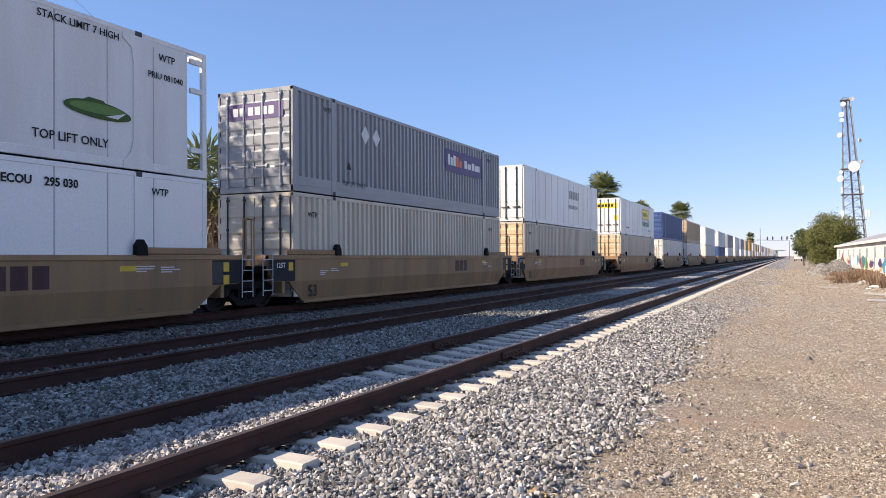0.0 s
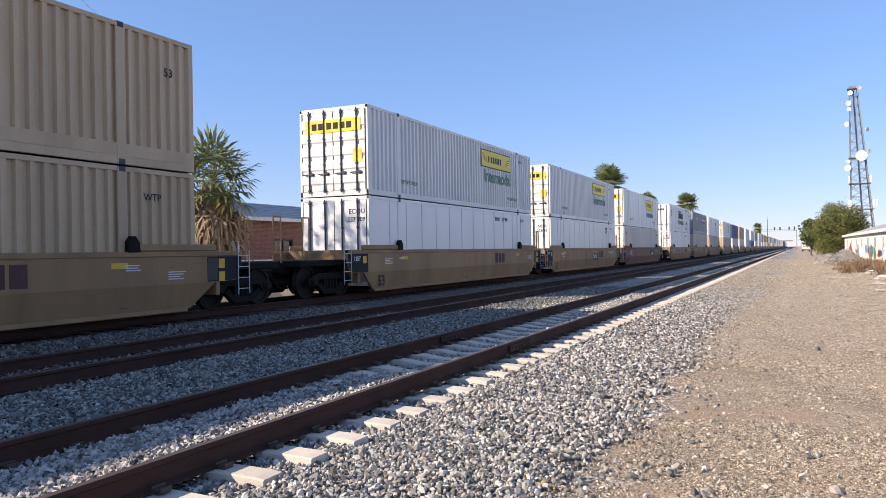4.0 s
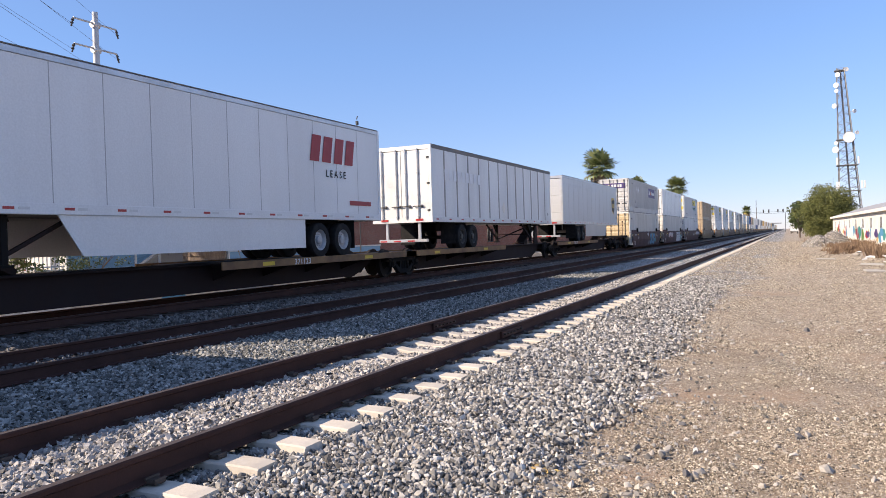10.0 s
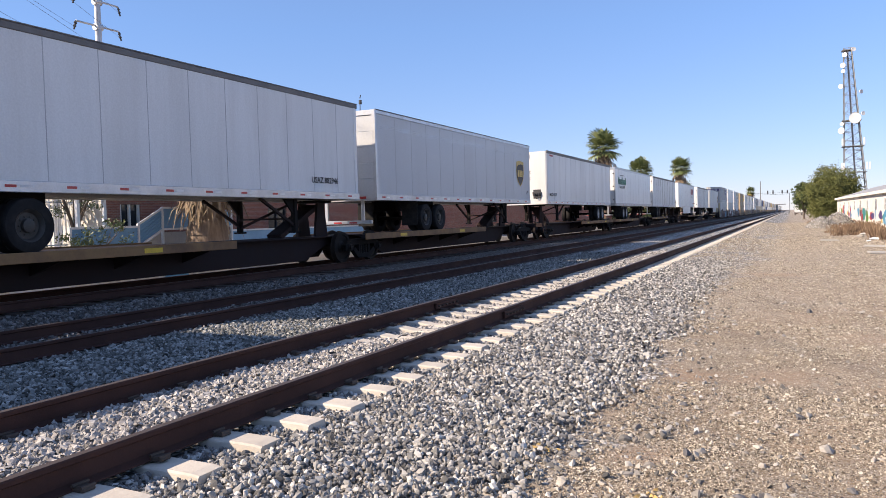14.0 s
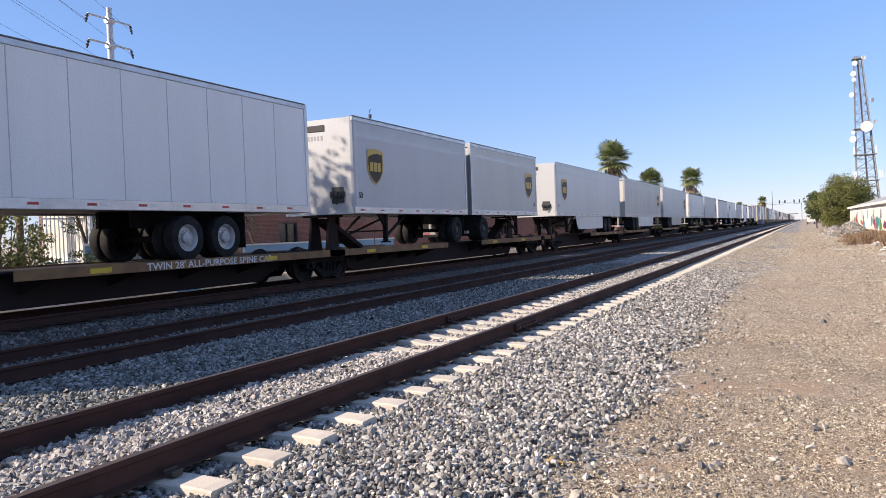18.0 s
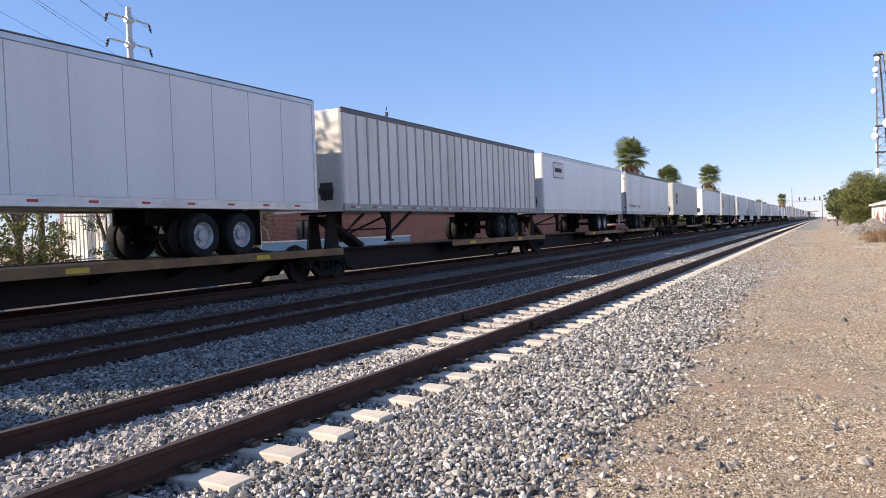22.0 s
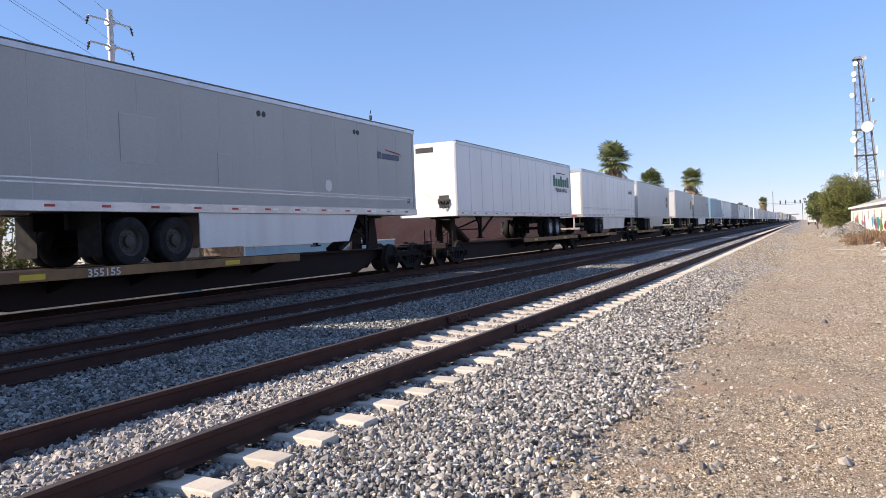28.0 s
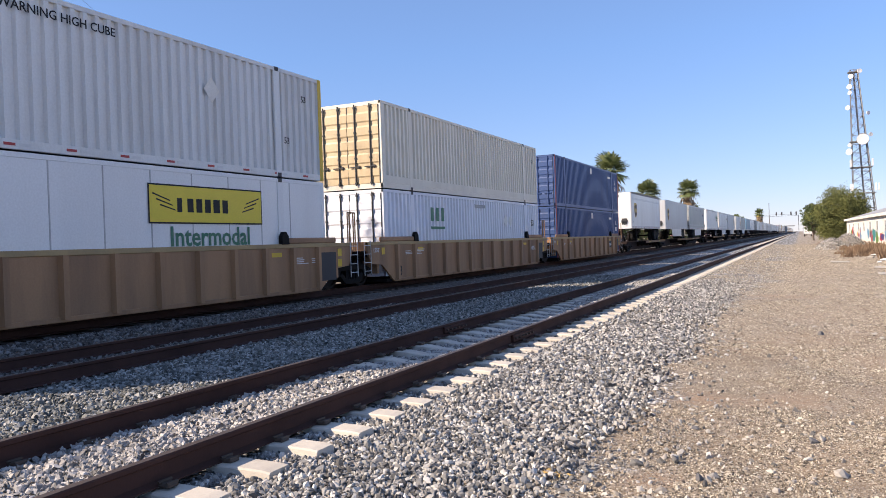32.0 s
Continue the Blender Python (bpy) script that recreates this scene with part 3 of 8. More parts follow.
def rail_profile(worn=False):
    h = [(-0.076, -0.186), (-0.076, -0.175), (-0.012, -0.155), (-0.009, -0.05), (-0.036, -0.036), (-0.0375, -0.008), (-0.03, 0.0)]
    return h + [(-x, z) for x, z in h[::-1]]


def build_track(name, label, ties, y_from, y_to, material, top):
    cx, z = TRACKS[name]
    track = thing("railway_track", label, "railway track", at=(cx, 0, z))
    tagged(track, kind="structure")
    for s in (-1, 1):
        r = part("rail", Geo().prism([(x + s * GAUGE / 2, zz) for x, zz in rail_profile()], y_from, y_to, "y"), material, track)
        part("running_surface", Geo().box(s * GAUGE / 2 - 0.029, s * GAUGE / 2 + 0.029, y_from, y_to, -0.002, 0.0025), top, r,
             "rail head worn by wheels")
    return track


siding = build_track("siding", "rusty rails of the empty near track on concrete ties", "concrete", -60, 1500, "rail", "railtop")
middle = build_track("middle", "dark rusty rails of the middle track in ballast", "wood", -60, 1500, "rail", "railtop")
mainline = build_track("main", "rails of the main track under the train", "wood", -60, 1500, "rail", "railtop")

TIE_START, TIE_STEP = 3.674, 0.6096


def tie_mesh():
    """Concrete tie: trapezoid section, lower in the middle, with raised rail seats."""
    g = Geo()
    st = [(-1.295, -0.205), (-1.22, -0.196), (-1.0, -0.19), (-0.52, -0.19), (-0.25, -0.232), (0.25, -0.232), (0.52, -0.19), (1.0, -0.19), (1.22, -0.196), (1.295, -0.205)]
    sec = []
    for x, z in st:
        sec += [(x, -0.135, -0.38), (x, -0.118, z - 0.012), (x, -0.104, z), (x, 0.104, z), (x, 0.118, z - 0.012), (x, 0.135, -0.38)]
    fs = [(k * 6 + i, (k + 1) * 6 + i, (k + 1) * 6 + i + 1, k * 6 + i + 1) for k in range(len(st) - 1) for i in range(5)]
    fs += [(5, 4, 3, 2, 1, 0), tuple(range((len(st) - 1) * 6, len(st) * 6))]
    return g.add(sec, fs)


def build_ties():
    me = cached("tie", tie_mesh)
    for i in range(-8, 150):
        y = TIE_START + 0.125 + TIE_STEP * i
        part("tie", me, "tie", siding, at=pose(random.uniform(-0.02, 0.02), y, random.uniform(-0.012, 0.004), 0, 0, random.uniform(-0.6, 0.6)))
    g = Geo()
    for i in range(150, 700):
        y = TIE_START + 0.125 + TIE_STEP * i
        g.box(-1.295, 1.295, y - 0.12, y + 0.12, -0.4, -0.195)
    far = part("far_ties", g, "tie", siding)
    tagged(far, kind="stuff")
    clip = cached("rail_clip", lambda: Geo().box(-0.05, 0.05, -0.05, 0.05, -0.012, 0.022, 0.01).rod((-0.03, -0.06, 0.028), (-0.03, 0.06, 0.028), 0.011, 6).rod((0.035, -0.05, 0.02), (0.035, 0.05, 0.02), 0.011, 6))
    for i in range(-2, 26):
        y = TIE_START + 0.125 + TIE_STEP * i
        for s in (-1, 1):
            for e in (-1, 1):
                part("rail_clip", clip, "clip", siding, at=(s * GAUGE / 2 + e * 0.11, y, -0.178))
    bar = cached("joint_bar", lambda: Geo().box(-0.022, 0.022, -0.45, 0.45, -0.145, -0.042, 0.006))
    bolt = cached("bolt", lambda: Geo().rod((0, 0, 0), (0.035, 0, 0), 0.017, 6))
    for s, y in ((1, 11.2), (-1, 12.0)):
        j = part("joint_bar", bar, "rail", siding, at=(s * GAUGE / 2 + 0.033, y, 0))
        for k in range(6):
            part("bolt", bolt, "clip", j, at=(0.02, -0.38 + 0.152 * k, -0.09))


build_ties()


def build_wood_ties():
    me = cached("timber_tie", lambda: Geo().box(-1.3, 1.3, -0.115, 0.115, -0.36, -0.188, 0.012))
    for tr in (middle, mainline):
        for i in range(0, 95):
            y = 4.2 + 0.5 * i
            part("tie", me, "woodtie", tr, at=pose(random.uniform(-0.05, 0.05), y, random.uniform(-0.02, 0.006), 0, 0, random.uniform(-1.2, 1.2)))


build_wood_ties()


# ---- loose stone ----
def stone_shapes(rng, count=14):
    """Crushed stones: an uneven icosahedron with flat breaks each."""
    t = (1 + 5 ** 0.5) / 2
    base = np.array([(-1, t, 0), (1, t, 0), (-1, -t, 0), (1, -t, 0), (0, -1, t), (0, 1, t), (0, -1, -t), (0, 1, -t), (t, 0, -1), (t, 0, 1), (-t, 0, -1), (-t, 0, 1)], float) / 1.9
    faces = np.array([(0, 11, 5), (0, 5, 1), (0, 1, 7), (0, 7, 10), (0, 10, 11), (1, 5, 9), (5, 11, 4), (11, 10, 2), (10, 7, 6), (7, 1, 8),
                      (3, 9, 4), (3, 4, 2), (3, 2, 6), (3, 6, 8), (3, 8, 9), (4, 9, 5), (2, 4, 11), (6, 2, 10), (8, 6, 7), (9, 8, 1)])
    out = []
    for _ in range(count):
        v = base * (1.12 + rng.uniform(-0.2, 0.3, (12, 1))) + rng.uniform(-0.14, 0.14, (12, 3))
        for _ in range(6):
            n = rng.normal(size=3)
            n /= np.linalg.norm(n)
            v = v - np.outer(np.maximum(0, v @ n - rng.uniform(0.45, 0.75)), n)
        out.append(v * np.array([1.2, rng.uniform(0.7, 1.05), rng.uniform(0.55, 0.85)]))
    return out, faces


def chip_shapes(rng, count=10):
    """Small chips: a jittered pyramid bedded in the ground each."""
    base = np.array([(1.1, 0, -0.5), (0, 1.1, -0.5), (-1.1, 0, -0.5), (0, -1.1, -0.5), (0, 0, 0.85)], float)
    faces = np.array([(0, 1, 4), (1, 2, 4), (2, 3, 4), (3, 0, 4)])
    return [(base * rng.uniform(0.7, 1.2, (5, 1)) + rng.uniform(-0.28, 0.28, (5, 3))) * np.array([1.15, rng.uniform(0.75, 1), rng.uniform(0.7, 1.0)]) for _ in range(count)], faces


def pebble_shapes(rng, count=16, tall=1.0, broad=0.55):
    """Stones half sunk in the ground: an uneven hexagon under a small tilted top each."""
    a, b = np.arange(6) * math.pi / 3, np.arange(3) * 2 * math.pi / 3 + 0.5
    base = np.concatenate([np.stack([np.cos(a), np.sin(a), np.full(6, -0.45)], 1), np.stack([broad * np.cos(b), broad * np.sin(b), np.full(3, 0.62 * tall)], 1)])
    faces = np.array([(6, 7, 8), (0, 1, 6), (1, 2, 7), (1, 7, 6), (2, 3, 7), (3, 4, 8), (3, 8, 7), (4, 5, 8), (5, 0, 6), (5, 6, 8)])
    return [(base * rng.uniform(0.75, 1.2, (9, 1)) + rng.uniform(-0.16, 0.16, (9, 3))) * np.array([1.2, rng.uniform(0.65, 1), rng.uniform(0.6, 1.0)]) for _ in range(count)], faces


def scatter(name, label, category, places, sizes, material, seed, chips=False, pebbles=False, chunks=False):
    """One mesh of many stones at the given places."""
    rng = np.random.default_rng(seed)
    shapes, faces = chip_shapes(rng) if chips else pebble_shapes(rng) if pebbles else pebble_shapes(rng, 24, 1.35, 0.7) if chunks else stone_shapes(rng, 24)
    nv, nf, n = len(shapes[0]), len(faces), len(places)
    q = rng.normal(size=(n, 4))
    if chips or pebbles or chunks:
        q[:, 1:3] *= 0.3 if chunks else 0.12
    q /= np.linalg.norm(q, axis=1)[:, None]
    w, x, y, z = q.T
    rot = np.stack([1 - 2 * (y * y + z * z), 2 * (x * y - z * w), 2 * (x * z + y * w), 2 * (x * y + z * w), 1 - 2 * (x * x + z * z), 2 * (y * z - x * w),
                    2 * (x * z - y * w), 2 * (y * z + x * w), 1 - 2 * (x * x + y * y)], 1).reshape(n, 3, 3)
    pick = rng.integers(0, len(shapes), n)
    v = np.array(shapes)[pick] * np.asarray(sizes)[:, None, None]
    v = np.einsum("nij,nkj->nki", rot, v) + np.asarray(places)[:, None, :]
    f = faces[None] + (np.arange(n) * nv)[:, None, None]
    me = bpy.data.meshes.new(name)
    me.vertices.add(n * nv)
    me.vertices.foreach_set("co", v.reshape(-1).astype(np.float32))
    me.loops.add(n * nf * 3)
    me.loops.foreach_set("vertex_index", f.reshape(-1).astype(np.int32))
    me.polygons.add(n * nf)
    me.polygons.foreach_set("loop_start", np.arange(0, n * nf * 3, 3, dtype=np.int32))
    me.update(calc_edges=True)
    me.shade_flat()
    ob = part(name, me, material)
    return tagged(ob, label, category, kind="stuff")


def stone_field(rng, x0, x1, y0, y1, per, keep=None, lift=0.0, heap=(-0.012, 0.03)):
    n = int((x1 - x0) * (y1 - y0) * per)
    x, y = rng.uniform(x0, x1, n), rng.uniform(y0, y1, n)
    z = np.array([ground_z(a, b) for a, b in zip(x, y)]) + rng.uniform(*heap, n) + lift
    p = np.stack([x, y, z], 1)
    return p if keep is None else p[keep(x, y, rng)]


def tie_gap(y):
    """Distance along the track to the nearest concrete tie's middle."""
    return np.abs(((y - TIE_START - 0.125) / TIE_STEP + 0.5) % 1 - 0.5) * TIE_STEP


def build_ballast():
    rng = np.random.default_rng(5)

    def shoulder(x, y, r):
        wob = np.array([noise.noise((0.0, b * 0.9, 3.0)) * 0.35 + noise.noise((5.0, b * 3.1, 3.0)) * 0.15 for b in y])
        d = -1.75 + wob - x - np.maximum(0, y - 14) * 0.02
        block = (x < -3.40) & (tie_gap(y) < 0.135)
        return (r.uniform(0, 1, len(x)) < np.clip(0.5 + d * 1.6, 0.015, 1)) & (~block | (r.uniform(0, 1, len(x)) < np.where(x < -3.72, 0.4, 0.025)))

    a = stone_field(rng, -3.9, -0.6, 2.4, 8.5, 1900, shoulder, 0.008)
    a2 = np.concatenate([stone_field(rng, -3.9, -0.8, 8.5, 14.0, 1250, shoulder, 0.008), stone_field(rng, -3.9, -1.2, 14.0, 28.0, 560, shoulder, 0.008)])

    def crib(x, y, r):
        bare = np.array([noise.noise((1.0, b * 0.16, 9.0)) for b in y]) + np.clip((y - 7) * 0.2, -0.4, 0.36) - np.clip((y - 12) * 0.06, 0, 0.5)
        ok = (tie_gap(y) > 0.13) | (r.uniform(0, 1, len(x)) > 0.45 + bare)
        return ok & (np.abs(x - R1) > 0.06) & (np.abs(x - R1 + GAUGE) > 0.06)

    b = np.concatenate([stone_field(rng, -5.42, -4.0, 2.4, 9.0, 1500, crib, 0.03), stone_field(rng, -5.42, -4.0, 9.0, 16.0, 800, crib, 0.006),
                        stone_field(rng, -5.42, -4.0, 16.0, 32.0, 380, crib, 0.005)])
    c = np.concatenate([stone_field(rng, -8.2, -5.5, 2.5, 10.0, 1100, None, 0.02), stone_field(rng, -8.2, -5.5, 10.0, 18.0, 600, None, 0.02),
                        stone_field(rng, -8.2, -5.5, 18.0, 32.0, 200, None, 0.02)])
    for p, skin, label in ((a, "stone", "angular grey crushed ballast stones beside the rails"), (a2, "stone", "angular grey crushed ballast stones beside the rails"), (c, "mid_stone", "weathered grey ballast stones between two tracks"), (b, "pale_stone", "dusty pale crushed ballast stones between the rails")):
        s = np.clip(rng.lognormal(math.log(0.0188), 0.34, len(p)), 0.008, 0.042)
        scatter("ballast_stones", label, "ballast", p, s * (1 if p is a else 1.05), skin, 6, chunks=p is not a)
    d = stone_field(rng, -12.4, -8.2, 4.0, 18.0, 260, lambda x, y, r: (np.abs(x + 8.545) > 0.1) & (np.abs(x + 10.05) > 0.1), 0.0)
    s = np.clip(rng.lognormal(math.log(0.023), 0.30, len(d)), 0.010, 0.046)
    scatter("grimy_ballast_stones", "dark oily ballast stones between the far tracks", "ballast", d, s, "grimy_stone", 16, chunks=True)
    # gravel on the dirt path: a carpet of chips in drifts, and scattered cobbles
    def bare(x, y):
        d = np.full(len(x), 9.0)
        for px, py, pr in PATCHES:
            d = np.minimum(d, np.hypot(x - px, (y - py) * 0.8) / pr)
        return np.clip(d * 1.1 - 0.25, 0.2, 1)

    drift = lambda lo: (lambda x, y, r: r.uniform(0, 1, len(x)) < bare(x, y) * np.array([min(1, max(lo, 0.55 + 1.1 * noise.noise((u * 0.7, w * 0.55, 7)) + 0.5 * noise.noise((u * 2.3, w * 2.0, 2)))) for u, w in zip(x, y)]))
    flat = (0.0, 0.003)
    q = np.concatenate([stone_field(rng, -2.3, 4.0, 3.4, 8.0, 5600, drift(0.3), 0.0, flat), stone_field(rng, -2.3, 5.6, 8.0, 14.0, 2300, drift(0.3), 0.0, flat),
                        stone_field(rng, -2.3, 8, 14.0, 26.0, 620, drift(0.7), 0.0, flat), stone_field(rng, -3.4, 6, 26.0, 50.0, 200, None, 0.0, flat), stone_field(rng, -3.4, 4, 50.0, 110.0, 60, None, 0.0, flat)])
    s = np.clip(rng.lognormal(math.log(0.0066), 0.36, len(q)), 0.0035, 0.02) * np.clip(0.55 + q[:, 1] * 0.06, 1.0, 3.6)
    scatter("path_gravel", "small tan and grey gravel strewn on dirt", "gravel", q, s, "pebble", 8, chips=True)
    k = np.concatenate([stone_field(rng, -2.4, 3.6, 3.2, 8.0, 1000, drift(0.3), 0.0, flat), stone_field(rng, -2.4, 5.4, 8.0, 14.0, 480, drift(0.25), 0.0, flat),
                        stone_field(rng, -2.4, 8.0, 14.0, 28.0, 150, drift(0.4), 0.0, flat)])
    s = np.clip(rng.lognormal(math.log(0.0092), 0.40, len(k)), 0.006, 0.03) * np.clip(0.7 + k[:, 1] * 0.03, 1.0, 1.5)
    scatter("path_pebbles", "tan and grey pebbles half sunk in the dirt path", "pebbles", k, s, "pebble", 12, pebbles=True)
    k = np.concatenate([stone_field(rng, -1.9, 5.0, 3.2, 16.0, 16, drift(0.05), 0.0, flat), stone_field(rng, -1.9, 1.8, 3.2, 9.0, 26, drift(0.1), 0.0, flat),
                        stone_field(rng, -2.2, -0.9, 3.2, 7.5, 130, drift(0.2), 0.0, flat)])
    s = np.clip(rng.lognormal(math.log(0.022), 0.36, len(k)), 0.012, 0.05)
    scatter("path_cobbles", "loose grey and tan cobbles on the dirt path", "cobbles", k, s, "cobble", 9)


build_ballast()


def single_rock(x, y, size, color, label, seed):
    rng = np.random.default_rng(seed)
    shapes, faces = stone_shapes(rng, 1)
    size *= 0.8
    g = Geo().add([tuple(p * size) for p in shapes[0]], [tuple(int(i) for i in f) for f in faces])
    ob = part("rock", g, color, at=pose(x, y, ground_z(x, y) + size * 0.3, 0, 0, random.uniform(0, 360)))
    tagged(ob, label, "rock", "rocks on the path")


M["rock_pale"] = surface("pale_rock", (0.38, 0.35, 0.31), 0.9, 0, (0.3, 0.27, 0.23), 0.5, 12.0, 60, 0.5)
M["rock_dark"] = surface("dark_rock", (0.15, 0.145, 0.15), 0.9, 0, (0.09, 0.085, 0.085), 0.5, 12.0, 60, 0.5)
for rx, ry, rs, rc, rl in ((0.21, 6.05, 0.07, "rock_pale", "pale angular rock lying on the dirt path"), (0.27, 14.2, 0.10, "rock_dark", "dark grey rock lying on the dirt path"),
                           (-0.62, 5.75, 0.06, "rock_pale", "small pale rock on the dirt path"), (-0.70, 5.7, 0.05, "rock_dark", "small dark rock on the dirt path"),
                           (-0.9, 7.15, 0.05, "rock_dark", "small dark rock on the dirt path"), (0.05, 7.0, 0.055, "rock_dark", "dark rock in a small cluster"),
                           (0.12, 7.08, 0.05, "rock_pale", "pale rock in a small cluster"), (-0.30, 4.92, 0.055, "rock_dark", "dark rock in a small cluster"),
                           (-0.22, 4.9, 0.05, "rock_dark", "dark rock in a small cluster"), (-0.14, 4.97, 0.045, "rock_pale", "grey rock in a small cluster"),
                           (0.33, 5.25, 0.045, "rock_dark", "small dark rock on the dirt path"), (-0.45, 8.6, 0.045, "rock_pale", "small pale rock on the dirt path")):
    single_rock(rx, ry, rs, rc, rl, int(rx * 100 + ry * 1000) % 997)


def dry_leaf(x, y):
    """Loose crumpled leaves, each a folded blade of its own."""
    rng = random.Random(int(y * 10))
    for i in range(7):
        a, r, w, h = rng.uniform(0, 6.28), rng.uniform(0.01, 0.13), rng.uniform(0.012, 0.03), rng.uniform(0.018, 0.04)
        lx, ly = x + math.cos(a) * r, y + math.sin(a) * r
        g = Geo().add([(-w, 0, 0), (0, -h, 0.012), (w, 0, 0.004), (0, h, 0.016), (0, 0, 0.02)], [(0, 1, 4), (1, 2, 4), (2, 3, 4), (3, 0, 4)])
        ob = part("dry_leaf", g, M["fallen_leaf"], at=pose(lx, ly, ground_z(lx, ly) + 0.012, 0, 0, rng.uniform(0, 360)))
        tagged(ob, "crumpled yellow-orange dry leaf on gravel", "leaf", "dry leaves on the path")


M["fallen_leaf"] = surface("fallen_leaf", (0.55, 0.37, 0.13), 0.8, 0, (0.35, 0.18, 0.05), 0.6, 20.0)
dry_leaf(-1.70, 5.42)
dry_leaf(-0.78, 4.72)


# ---- beyond the tracks ----
GL = -0.45      # ground level left of the tracks
GR = -0.385     # ground level on the path side


def brick_mat():
    m, n, l, p = node_mat("brickwork")
    tc = n.new("ShaderNodeTexCoord")
    mp = n.new("ShaderNodeMapping")
    mp.inputs["Rotation"].default_value = (radians(90), 0, radians(90))
    sx = n.new("ShaderNodeSeparateXYZ")
    l.new(tc.outputs["Object"], sx.inputs[0])
    add = n.new("ShaderNodeMath")
    l.new(sx.outputs[0], add.inputs[0])
    l.new(sx.outputs[1], add.inputs[1])
    cb = n.new("ShaderNodeCombineXYZ")
    l.new(add.outputs[0], cb.inputs[0])
    l.new(sx.outputs[2], cb.inputs[1])
    b = n.new("ShaderNodeTexBrick")
    b.inputs["Scale"].default_value = 1.0
    b.inputs["Brick Width"].default_value, b.inputs["Row Height"].default_value = 0.22, 0.075
    b.inputs["Mortar Size"].default_value = 0.008
    b.inputs["Color1"].default_value, b.inputs["Color2"].default_value = (0.30, 0.115, 0.08, 1), (0.21, 0.075, 0.055, 1)
    b.inputs["Mortar"].default_value = (0.30, 0.24, 0.2, 1)
    l.new(cb.outputs[0], b.inputs["Vector"])
    ns = n.new("ShaderNodeTexNoise")
    ns.inputs["Scale"].default_value, ns.inputs["Detail"].default_value = 0.8, 6
    l.new(tc.outputs["Object"], ns.inputs["Vector"])
    v = n.new("ShaderNodeMapRange")
    v.inputs["To Min"].default_value, v.inputs["To Max"].default_value = 0.75, 1.2
    l.new(ns.outputs["Fac"], v.inputs["Value"])
    h = n.new("ShaderNodeHueSaturation")
    l.new(b.outputs["Color"], h.inputs["Color"])
    l.new(v.outputs[0], h.inputs["Value"])
    l.new(h.outputs[0], p.inputs["Base Color"])
    p.inputs["Roughness"].default_value = 0.9
    bp = n.new("ShaderNodeBump")
    bp.inputs["Strength"].default_value, bp.inputs["Distance"].default_value = 0.5, 0.01
    bp.invert = True
    l.new(b.outputs["Fac"], bp.inputs["Height"])
    l.new(bp.outputs[0], p.inputs["Normal"])
    return m


M["brickwork"] = brick_mat()


